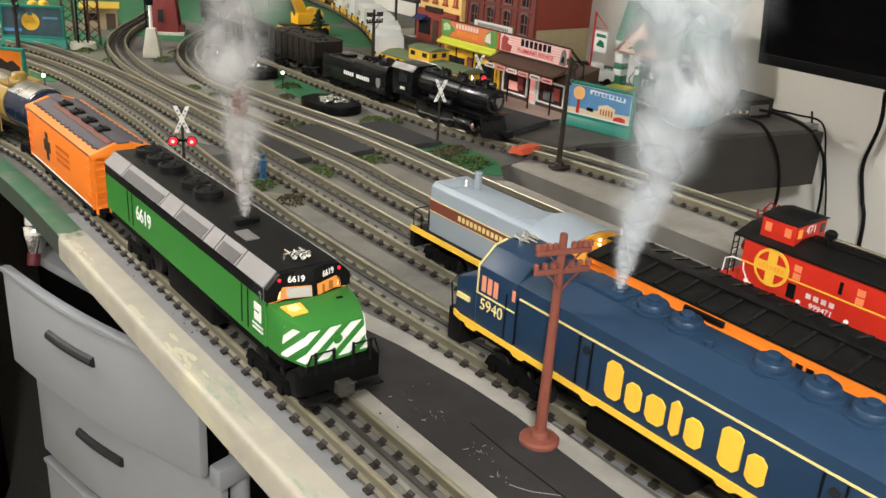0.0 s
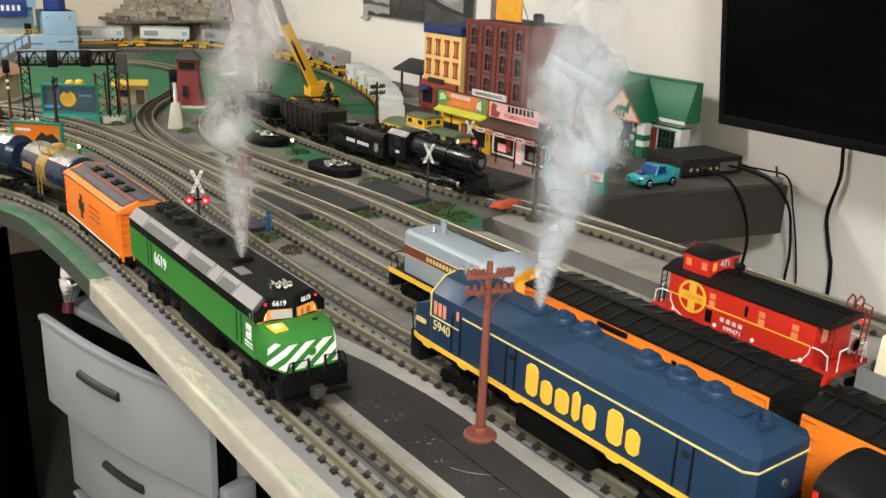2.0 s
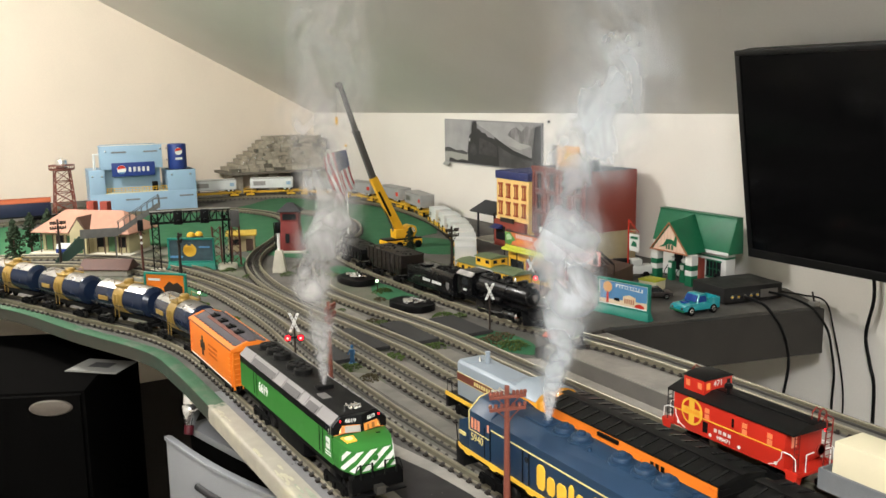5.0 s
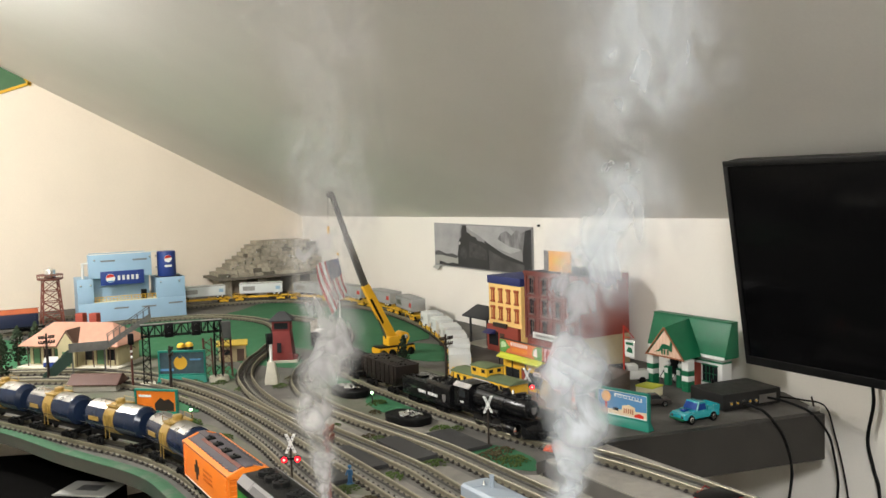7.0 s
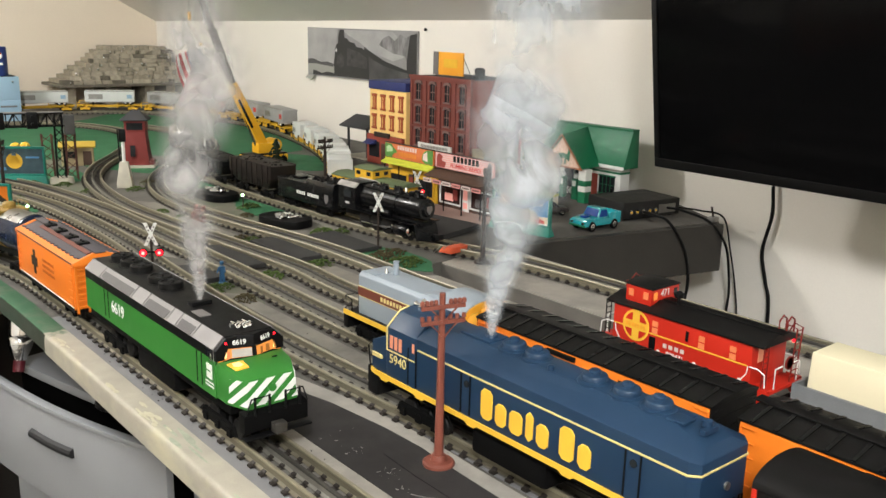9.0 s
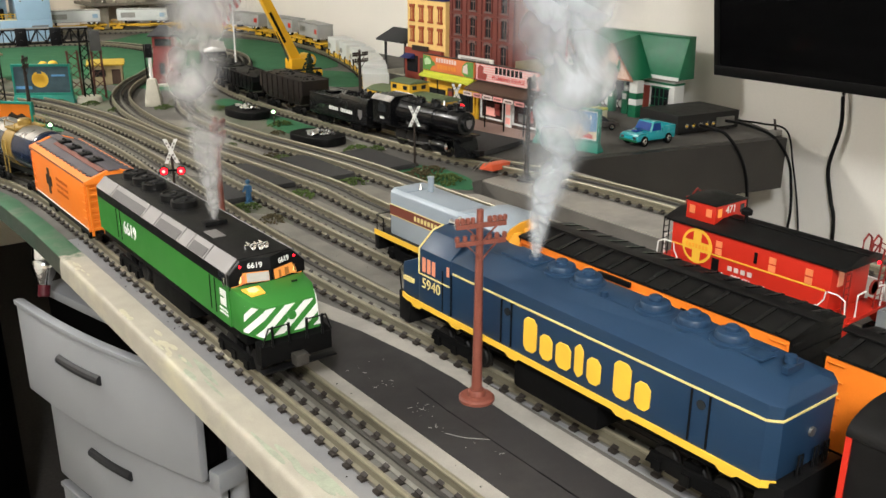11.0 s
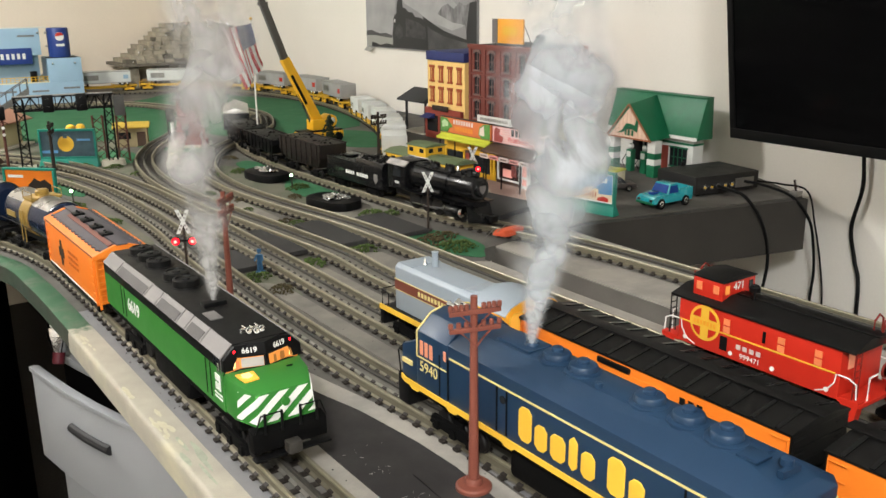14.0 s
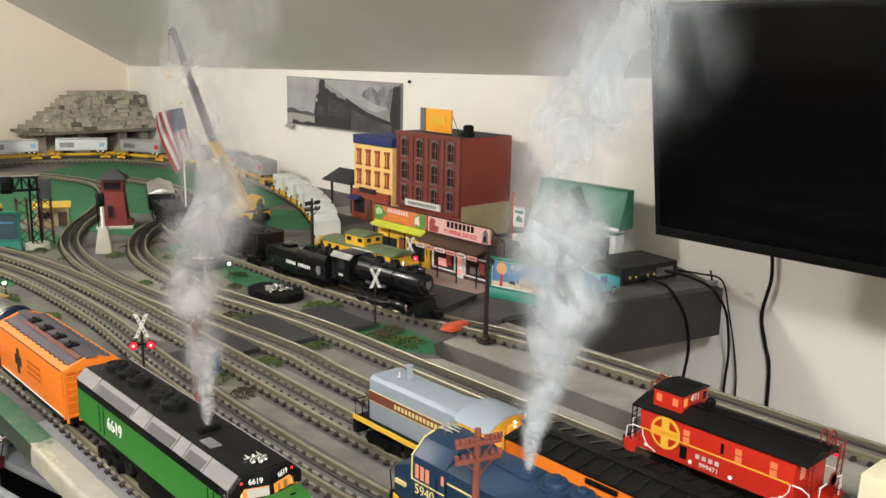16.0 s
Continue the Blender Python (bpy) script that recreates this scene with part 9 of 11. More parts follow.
def factory():
    t = thing("bottling_plant", "pale blue bottling plant with deep blue sign", "model building", pose(0.565, 3.33, 0.0005, 0, 0, -4), "model buildings")
    W, D = 0.390, 0.14
    part("lower_wall", bev(bx(B(), 0, W, 0, D, 0, 0.074), 0.0008), PALE_BLUE, t)
    part("left_wing", bev(bx(B(), 0, 0.056, 0, D, 0.0742, 0.165), 0.0008), PALE_BLUE, t)
    part("right_wing", bev(bx(B(), 0.283, W, 0, D, 0.0742, 0.153), 0.0008), PALE_BLUE, t)
    part("back_block", bev(bx(B(), 0.0565, 0.2625, 0.045, D, 0.0742, 0.252), 0.0008), PALE_BLUE, t)
    part("upper_front", bev(bx(B(), 0.043, 0.268, 0.000, 0.0445, 0.1655, 0.254), 0.0008), PALE_BLUE, t)
    part("balcony_floor", bx(B(), 0.0565, 0.2825, 0.002, 0.0445, 0.0742, 0.077), CREAM, t)
    bm = B()
    for k in range(18):
        x = 0.062 + 0.0127 * k
        cyl(bm, (x, 0.004, 0.077), (x, 0.004, 0.094), 0.0010, n=6)
    cyl(bm, (0.058, 0.004, 0.094), (0.281, 0.004, 0.094), 0.0013, n=6)
    cyl(bm, (0.058, 0.004, 0.086), (0.281, 0.004, 0.086), 0.0010, n=6)
    part("balcony_rail", bm, YEL_CAR, t, "yellow balcony rail")
    part("machine", obx(0.228, 0.248, 0.012, 0.030, 0.077, 0.112, 0.001), BLACK, t)
    sg = part("sign", obx(0.082, 0.238, -0.004, -0.0005, 0.138, 0.190, 0.0006), SIGN_NAVY, t, "deep blue sign")
    part("roundel", lathe(B(), [(0.0005, -0.0062), (0.0165, -0.0058), (0.0165, -0.0040)], (0.117, 0, 0.164), "y", 24), WHITE, sg, "red, white and blue roundel")
    part("roundel_red", prism(B(), [(0.117 + 0.0160 * math.cos(a), 0.164 + 0.0160 * math.sin(a)) for a in [math.radians(20 + 13 * k) for k in range(13)]], "y", -0.0068, -0.0060), RED, sg)
    part("roundel_blue", prism(B(), [(0.117 + 0.0155 * math.cos(a), 0.164 + 0.0155 * math.sin(a)) for a in [math.radians(215 + 11 * k) for k in range(11)]], "y", -0.0068, -0.0060), SIGN_BLUE, sg)
    bars("sign_mark", 5, 0.082, 0.018, GAS_WHITE, sg, pose(0.180, -0.0042, 0.164, 90, 0, 0), "row of plain white marks", 0.45)
    cn = part("roof_can", lathe(B(), [(0.034, 0.156), (0.035, 0.160), (0.035, 0.248), (0.033, 0.252), (0.002, 0.253)], (0.330, 0.035, 0), "z", 24), SIGN_NAVY, t, "deep blue can on the roof")
    part("can_roundel", lathe(B(), [(0.0005, -0.0378), (0.014, -0.0366), (0.014, -0.0340)], (0.330, 0.035, 0.224), "y", 20), WHITE, cn)
    part("can_roundel_red", prism(B(), [(0.330 + 0.0135 * math.cos(a), 0.224 + 0.0135 * math.sin(a)) for a in [math.radians(20 + 13 * k) for k in range(13)]], "y", -0.0042, -0.0022), RED, cn)
    part("can_mark", bx(B(), 0.317, 0.343, -0.0012, 0.0016, 0.192, 0.200), GAS_WHITE, cn)
    part("can_base", obx(0.287, 0.380, 0.004, 0.070, 0.1532, 0.156), BLACK, t)
    part("pipe", pipe(B(), [(0.024, 0.03, 0.164), (0.024, 0.03, 0.222), (0.046, 0.03, 0.222)], 0.0055, 10), GAS_WHITE, t, "white pipe")
    for z in (0.192, 0.236):
        part("can_pipe", pipe(B(), [(0.288, 0.03, z), (0.308, 0.03, z)], 0.003, 8), STEEL, t)
    for x, z in ((0.063, 0.234), (0.262, 0.238), (0.012, 0.142), (0.046, 0.142), (0.298, 0.136), (0.368, 0.136)):
        part("spot_lamp", lathe(B(), [(0.0005, -0.006), (0.003, -0.0055), (0.0035, 0.0005)], (x, 0, z), "y", 10), CHROME, t, "bright spot lamp")
    for x, z in ((0.085, 0.226), (0.200, 0.226), (0.125, 0.046), (0.225, 0.044), (0.325, 0.050)):
        part("vent", obx(x, x + 0.052, -0.0012, 0.0005, z, z + 0.006), GONDOLA, t)
    part("parapet", bev(bx(B(), 0.044, 0.289, -0.001, 0.004, 0.2535, 0.257), 0.0006), GAS_WHITE, t)


factory()


def beacon_tower():
    t = thing("beacon_tower", "red-brown lattice tower with bright metal tank", "model tower", pose(0.487, 3.43, 0.0005), "model buildings")
    h = 0.165
    bm = B()
    for sx in (-1, 1):
        for sy in (-1, 1):
            cyl(bm, (sx * 0.037, sy * 0.037, 0), (sx * 0.026, sy * 0.026, h), 0.0028, n=6)
    for k in range(4):
        z0, z1 = h * k / 4, h * (k + 1) / 4
        r0, r1 = 0.037 - 0.011 * k / 4, 0.037 - 0.011 * (k + 1) / 4
        for a, b in (((-1, -1), (1, -1)), ((1, -1), (1, 1)), ((1, 1), (-1, 1)), ((-1, 1), (-1, -1))):
            cyl(bm, (a[0] * r0, a[1] * r0, z0), (b[0] * r1, b[1] * r1, z1), 0.0015, n=5)
            cyl(bm, (b[0] * r0, b[1] * r0, z0), (a[0] * r1, a[1] * r1, z1), 0.0015, n=5)
            cyl(bm, (a[0] * r1, a[1] * r1, z1), (b[0] * r1, b[1] * r1, z1), 0.0018, n=5)
    part("lattice", bm, POLE_BROWN, t)
    part("deck", lathe(B(), [(0.040, h), (0.046, h + 0.003), (0.046, h + 0.006), (0.020, h + 0.006)], (0, 0, 0), "z", 20), POLE_BROWN, t)
    bm = B()
    for k in range(12):
        a = 2 * math.pi * k / 12
        cyl(bm, (0.045 * math.cos(a), 0.045 * math.sin(a), h + 0.005), (0.045 * math.cos(a), 0.045 * math.sin(a), h + 0.020), 0.0012, n=5)
    part("deck_rail", lathe(bm, [(0.0445, h + 0.018), (0.0465, h + 0.018), (0.0465, h + 0.021), (0.0445, h + 0.021)], (0, 0, 0), "z", 20), POLE_BROWN, t)
    part("tank", lathe(B(), [(0.014, h + 0.006), (0.021, h + 0.009), (0.022, h + 0.012), (0.022, h + 0.036), (0.020, h + 0.040), (0.006, h + 0.044), (0.002, h + 0.048)], (0, 0, 0), "z", 18), FOIL, t, "bright metal tank")


beacon_tower()


def station():
    t = thing("station_building", "cream station building with salmon roof and red chimneys", "model building", pose(0.452, 2.525, 0.0005, 0, 0, -43), "model buildings")
    L, D = 0.138, 0.055
    part("wall", bev(bx(B(), -L, L, -D, D, 0.004, 0.062), 0.0006), STATION, t)
    part("plinth", obx(-L - 0.02, L + 0.02, -D - 0.035, D + 0.02, 0, 0.004, 0.001), CONCRETE, t, "pale platform")
    part("roof", bev(hull(B(), [(s * (L + 0.018), y, z) for s in (-1, 1) for y, z in ((-D - 0.026, 0.060), (D + 0.026, 0.060), (-D - 0.026, 0.063), (D + 0.026, 0.063))] + [(s * (L - 0.045), 0, 0.118) for s in (-1, 1)]), 0.0008), PINK_ROOF, t, "salmon hipped roof")
    part("cross_gable", bev(prism(B(), [(-0.034, 0.062), (0.034, 0.062), (0.0, 0.108)], "y", -D - 0.030, -0.01), 0.0006), SHOP_BROWN, t, "dark brown cross gable")
    part("gable_front", prism(B(), [(-0.026, 0.004), (0.026, 0.004), (0.026, 0.064), (0.0, 0.099), (-0.026, 0.064)], "y", -D - 0.0325, -D), STATION, t)
    for x in (-0.022, 0.022):
        part("chimney", bev(bx(B(), x - 0.012, x + 0.012, 0.012, 0.034, 0.100, 0.140), 0.001), BRICK_RED, t, "red chimney")
    for k, x in enumerate((-0.115, -0.080, -0.048, 0.050, 0.085, 0.118)):
        wn = part("window" if k % 2 else "door", obx(x - 0.010, x + 0.010, -D - 0.0012, -D + 0.0005, 0.008 if k % 2 == 0 else 0.02, 0.050), GLASS_DARK if k % 2 else GREEN_CAR, t)
        part("window_frame" if k % 2 else "door_frame", bx(bx(B(), x - 0.012, x - 0.010, -D - 0.002, -D, 0.006, 0.052), x + 0.010, x + 0.012, -D - 0.002, -D, 0.006, 0.052), SHOP_BROWN, wn)
    part("door", obx(-0.012, 0.012, -D - 0.0340, -D - 0.0320, 0.006, 0.048), GREEN_CAR, t, "green door")
    for k in range(6):
        x = -L + 0.01 + (2 * L - 0.02) * k / 5
        part("roof_post", cyl(B(), (x, -D - 0.022, 0.004), (x, -D - 0.022, 0.061), 0.0016, n=6), SHOP_BROWN, t)


station()


def footbridge():
    t = thing("footbridge", "grey lattice footbridge with stairs", "model footbridge", pose(0.437, 2.315, 0.0005, 0, 0, -8))
    for x in (-0.05, 0.03):
        for y in (-0.012, 0.012):
            part("leg", cyl(B(), (x, y, 0), (x, y, 0.072), 0.0020, n=6), BRIDGE_GREY, t)
    part("landing", obx(-0.058, 0.038, -0.018, 0.018, 0.070, 0.074), BRIDGE_GREY, t)
    part("landing_panel", obx(-0.058, 0.038, -0.019, -0.017, 0.074, 0.094), BRIDGE_GREY, t)
    st = part("stair_side", plate(B(), [(0.036, -0.016, 0.072), (0.036, -0.016, 0.082), (0.150, -0.016, 0.152), (0.150, -0.016, 0.142)], 0.0010), BRIDGE_GREY, t)
    part("stair_side", plate(B(), [(0.036, 0.016, 0.072), (0.036, 0.016, 0.082), (0.150, 0.016, 0.152), (0.150, 0.016, 0.142)], 0.0010), BRIDGE_GREY, t)
    for k in range(12):
        part("tread", obx(0.037 + 0.0094 * k, 0.047 + 0.0094 * k, -0.015, 0.015, 0.075 + 0.00585 * k, 0.077 + 0.00585 * k), BRIDGE_GREY, st)
    for y in (-0.016, 0.016):
        bm = pipe(B(), [(0.036, y, 0.104), (0.150, y, 0.174), (0.150, y, 0.145)], 0.0011)
        for k in range(8):
            cyl(bm, (0.04 + 0.0155 * k, y, 0.080 + 0.0096 * k), (0.04 + 0.0155 * k, y, 0.106 + 0.0096 * k), 0.0008, n=5)
        part("hand_rail", bm, STONE_GREY, t, "grey hand rail")
    part("stair_string", prism(B(), [(-0.050, 0.070), (-0.050, 0.044), (-0.105, 0.002), (-0.135, 0.002), (-0.062, 0.072)], "y", -0.017, -0.014), RAMP_GREEN, t, "dark green stair side")
    part("stair_string", prism(B(), [(-0.050, 0.070), (-0.050, 0.044), (-0.105, 0.002), (-0.135, 0.002), (-0.062, 0.072)], "y", 0.014, 0.017), RAMP_GREEN, t, "dark green stair side")
    for k in range(9):
        part("lower_tread", obx(-0.130 + 0.0085 * k, -0.118 + 0.0085 * k, -0.0138, 0.0138, 0.004 + 0.0078 * k, 0.006 + 0.0078 * k), RAMP_GREEN, t)


footbridge()
sd = thing("low_shed", "low shed with red-brown pitched roof", "model building", pose(0.415, 2.13, 0.0005, 0, 0, -35), "model buildings")
part("wall", bx(B(), -0.055, 0.055, -0.022, 0.022, 0, 0.018), CONCRETE, sd)
part("roof", bev(prism(B(), [(-0.034, 0.016), (0.034, 0.016), (0.034, 0.019), (0.004, 0.040), (-0.004, 0.040), (-0.034, 0.019)], "x", -0.064, 0.064), 0.0006), SHED_BROWN, sd, "red-brown roof")
HUT_YELLOW = M("mottled_yellow_roof", (0.48, 0.33, 0.05), 0.6, var=0.15)
dh = thing("yard_hut", "tan hut with yellow roof", "model building", pose(0.80, 2.285, 0.0005, 0, 0, -20), "model buildings")
part("wall", bev(bx(B(), -0.030, 0.044, -0.030, 0.030, 0, 0.046), 0.0006), TAN, dh)
part("roof", bev(prism(B(), [(-0.036, 0.045), (0.036, 0.045), (0.036, 0.049), (0.0, 0.058), (-0.036, 0.049)], "x", -0.036, 0.050), 0.0006), HUT_YELLOW, dh, "yellow roof")
part("window", obx(-0.022, 0.006, -0.0312, -0.0298, 0.02, 0.036), GLASS_DARK, dh)
part("door", obx(0.02, 0.04, -0.0312, -0.0298, 0.001, 0.036), SHOP_BROWN, dh)
vn = thing("toy_van", "white and blue toy van by the station", "toy car", pose(0.373, 2.495, 0.0005, 0, 0, -35), "toy vehicles")
part("body", bev(bx(B(), -0.035, 0.035, -0.014, 0.014, 0.005, 0.018), 0.002), SIGN_NAVY, vn, "blue lower body")
part("top", bev(hull(B(), [(x, s * yy, z) for s in (-1, 1) for x, yy, z in ((-0.035, 0.0135, 0.018), (0.033, 0.0135, 0.018), (-0.032, 0.011, 0.031), (0.020, 0.011, 0.031))]), 0.0015), GAS_WHITE, vn, "white upper body")
for x in (-0.022, 0.022):
    for s in (-1, 1):
        part("tyre", cyl(B(), (x, s * 0.011, 0.006), (x, s * 0.0155, 0.006), 0.006, n=14), BLACK, vn)
part("windscreen", plate(B(), [(0.0300, -0.010, 0.020), (0.0300, 0.010, 0.020), (0.0225, 0.009, 0.029), (0.0225, -0.009, 0.029)], 0.0008), GLASS_DARK, vn)


def conifer(x, y, h, seed):
    t = thing("conifer_tree", "dark green model conifer", "tree", pose(x, y, 0.0005), "trees")
    part("trunk", cyl(B(), (0, 0, 0), (0, 0, h * 0.85), h * 0.035, h * 0.010, 8), SHOP_BROWN, t)
    rnd = random.Random(seed)
    bm = B()
    for k in range(300):
        u = rnd.random() ** 0.85
        z = h * (0.12 + 0.87 * u)
        r = h * 0.19 * min(1, (1 - u) * 2.2) ** 0.8 * rnd.uniform(0.15, 1.05)
        a = rnd.uniform(0, 6.283)
        ball(bm, (r * math.cos(a), r * math.sin(a), z), h * rnd.uniform(0.020, 0.042), 1, 0.75, 0.8)
    part("crown", bm, TREE_DARK, t, kind="stuff")


for k, (x, y, h) in enumerate(((0.225, 2.40, 0.125), (0.285, 2.60, 0.115), (0.335, 2.62, 0.120), (0.16, 2.72, 0.11), (0.09, 2.60, 0.12), (1.13, 1.86, 0.090))):
    conifer(x, y, h, k)


def crane():
    t = thing("toy_crane", "yellow toy mobile crane with long grey telescopic boom", "toy crane", pose(1.198, 2.05, 0.0005))
    part("carrier", bev(bx(B(), -0.055, 0.060, -0.024, 0.024, 0.010, 0.026), 0.002), CRANE_Y, t, "yellow carrier")
    part("deck", obx(-0.052, 0.058, -0.022, 0.022, 0.026, 0.030, 0.001), BLACK, t)
    part("turret", bev(bx(B(), -0.022, 0.040, -0.018, 0.018, 0.030, 0.056), 0.003), CRANE_Y, t, "yellow turret")
    part("counterweight", bev(cyl(B(), (0.030, -0.019, 0.050), (0.030, 0.019, 0.050), 0.016, n=18), 0.002), CRANE_Y, t)
    part("winch", cyl(B(), (0.030, -0.023, 0.052), (0.030, 0.023, 0.052), 0.008, n=14), CHROME, t, "chrome winch drum")
    a, m, b, c = Vector((0.004, 0, 0.040)), Vector((-0.081, 0, 0.207)), Vector((-0.128, 0, 0.335)), Vector((-0.171, 0, 0.462))
    def beam(name, p, q, w0, w1, mat, label=""):
        d = (q - p).normalized()
        n = Vector((d.z, 0, -d.x))
        pts = []
        for r, w in ((p, w0), (q, w1)):
            for sy in (-1, 1):
                for sn in (-1, 1):
                    pts.append(r + n * (sn * w) + Vector((0, sy * w * 0.8, 0)))
        return part(name, bev(hull(B(), pts), 0.0008), mat, t, label)
    beam("boom_base", a, m, 0.0125, 0.0105, CRANE_Y, "yellow boom section")
    bb = part("boom_mark", plate(B(), [tuple(a.lerp(m, 0.35) + Vector((-0.010, -0.0105, -0.004))), tuple(a.lerp(m, 0.78) + Vector((-0.009, -0.0098, -0.004))), tuple(a.lerp(m, 0.78) + Vector((-0.003, -0.0098, -0.001))), tuple(a.lerp(m, 0.35) + Vector((-0.004, -0.0105, -0.001)))], 0.0004), BLACK, t, "dark lettering bar")
    beam("boom_middle", m, b, 0.0085, 0.0080, CRANE_G, "dark grey boom section")
    beam("boom_tip", b, c, 0.0068, 0.0060, CRANE_G, "dark grey boom section")
    part("boom_collar", bev(hull(B(), [tuple(b + Vector((sx * 0.010, sy * 0.008, sz * 0.004))) for sx in (-1, 1) for sy in (-1, 1) for sz in (-1, 1)]), 0.001), CRANE_G, t)
    part("boom_head", cyl(B(), tuple(c + Vector((-0.004, -0.007, 0))), tuple(c + Vector((-0.004, 0.007, 0))), 0.009, n=14), CRANE_G, t)
    part("hoist_line", pipe(B(), [tuple(c + Vector((-0.012, 0, 0))), tuple(c + Vector((-0.014, 0, -0.085)))], 0.0006), BLACK, t)
    part("hook", obx(c.x - 0.017, c.x - 0.011, -0.003, 0.003, c.z - 0.105, c.z - 0.085, 0.001), CRANE_Y, t)
    part("ram", cyl(B(), (-0.012, 0, 0.034), (-0.052, 0, 0.135), 0.0045, 0.0035, 12), CHROME, t)
    for x in (-0.042, -0.014, 0.018, 0.046):
        for s in (-1, 1):
            part("tyre", cyl(B(), (x, s * 0.018, 0.011), (x, s * 0.026, 0.011), 0.011, n=18), BLACK, t)


crane()


def flag():
    t = thing("flag_pole", "striped flag hanging from a white pole", "flag", pose(1.000, 2.005, 0.0005))
    part("pole", cyl(B(), (0.018, 0, 0), (0.018, 0, 0.300), 0.0022, 0.0015, 10), GAS_WHITE, t, "white pole")
    part("finial", ball(B(), (0.018, 0, 0.303), 0.0036, 2), YEL_CAR, t)
    part("base", lathe(B(), [(0.014, 0), (0.012, 0.006), (0.004, 0.009)], (0.018, 0, 0), "z", 16), CONCRETE, t)

    def fold(u, v):
        # u across the cloth, v down it: drooping in soft folds
        x = -0.048 + 0.061 * u + 0.042 * v - 0.016 * u * v - 0.005 * math.sin(math.pi * v)
        z = 0.274 + 0.023 * u - 0.134 * v + 0.041 * u * v + 0.004 * math.sin(u * 5.0 + v)
        y = 0.0075 * math.sin(u * 10 + v * 2.5) + 0.004 * math.sin(v * 6 + u * 3) - 0.006
        return (x, y, z)
    def cloth(name, u0, u1, v0, v1, mat, label, lift=0.0):
        bm = B()
        nu, nv = 8, 12
        g = [[bm.verts.new(Vector(fold(u0 + (u1 - u0) * i / nu, v0 + (v1 - v0) * j / nv)) + Vector((0, -lift, 0))) for i in range(nu + 1)] for j in range(nv + 1)]
        for j in range(nv):
            for i in range(nu):
                bm.faces.new((g[j][i], g[j][i + 1], g[j + 1][i + 1], g[j + 1][i]))
        bmesh.ops.solidify(bm, geom=bm.faces[:], thickness=0.0005)
        part(name, bm, mat, t, label)
    n = 11
    for k in range(n):
        cloth("stripe", k / n, (k + 1) / n, 0.0, 1.0, FLAG_RED if k % 2 == 0 else FLAG_WHITE, "red cloth stripe" if k % 2 == 0 else "white cloth stripe")
    cloth("canton", 0.42, 1.0, 0.0, 0.46, FLAG_BLUE, "dark blue canton", 0.0012)


flag()


def container_car(m, mat, high, label, base=None, length=0.098):
    t = thing("container_car", label, "model freight car", m, "container cars")
    part("well", bev(bx(B(), -0.027, 0.027, -length + 0.004, length - 0.004, 0.0150, 0.0180), 0.0006), base or YEL_CAR, t, "yellow well car")
    for s in (-1, 1):
        for e in (-1, 1):
            y0, y1 = sorted((e * length * 0.42, e * (length + 0.010)))
            part("side_sill", obx(s * 0.0285 - 0.0012, s * 0.0285 + 0.0012, y0, y1, 0.0185, 0.0290), base or YEL_CAR, t)
            part("sill_bracket", obx(s * 0.0290 - 0.0016, s * 0.0290 + 0.0016, e * length * 0.62 - 0.004, e * length * 0.62 + 0.004, 0.016, 0.0330), BLACK, t)
        part("side_pipe", pipe(B(), [(s * 0.0288, -length * 0.42, 0.0225), (s * 0.0288, length * 0.42, 0.0225)], 0.0010), BLACK, t)
    z = 0.0182
    for k in range(high):
        c = part("container", bev(bx(B(), -0.0262, 0.0262, -length + 0.006, length - 0.006, z + 0.0005, z + 0.048), 0.0010), mat, t)
        for e in (-1, 1):
            for q in (-1, 1):
                part("corner_post", obx(q * 0.02575 - 0.00125, q * 0.02575 + 0.00125, e * (length - 0.006) - 0.0012, e * (length - 0.006) + 0.0012, z, z + 0.048), mat, c)
        bm = B()
        for q in range(16):
            y = -length + 0.008 + (2 * length - 0.016) * q / 15
            for s in (-1, 1):
                bx(bm, s * 0.0264 - 0.0008, s * 0.0264 + 0.0008, y - 0.003, y + 0.003, z + 0.004, z + 0.044)
        part("corrugation", bm, mat, c, kind="stuff")
        bars("side_mark", 3, 0.03, 0.012, STEEL if mat is CONTAINER_W else RED, c, facing(-0.0275, length * 0.5, z + 0.026, "-x"), "plain marks")
        z += 0.0485
    for e in (-1, 1):
        part("end_platform", obx(-0.020, 0.020, min(e * (length - 0.004), e * (length + 0.014)), max(e * (length - 0.004), e * (length + 0.014)), 0.030, 0.036, 0.0006), base or YEL_CAR, t)
        truck_frame(t, e * (length + 0.006), 2, 0.022, 0.0070, base or YEL_CAR, 0.0215)


s = 0.425
for k in range(6):
    container_car(on_line(T7, s), CONTAINER_W, 1, "yellow well car with white container", None, 0.050)
    s += 0.139


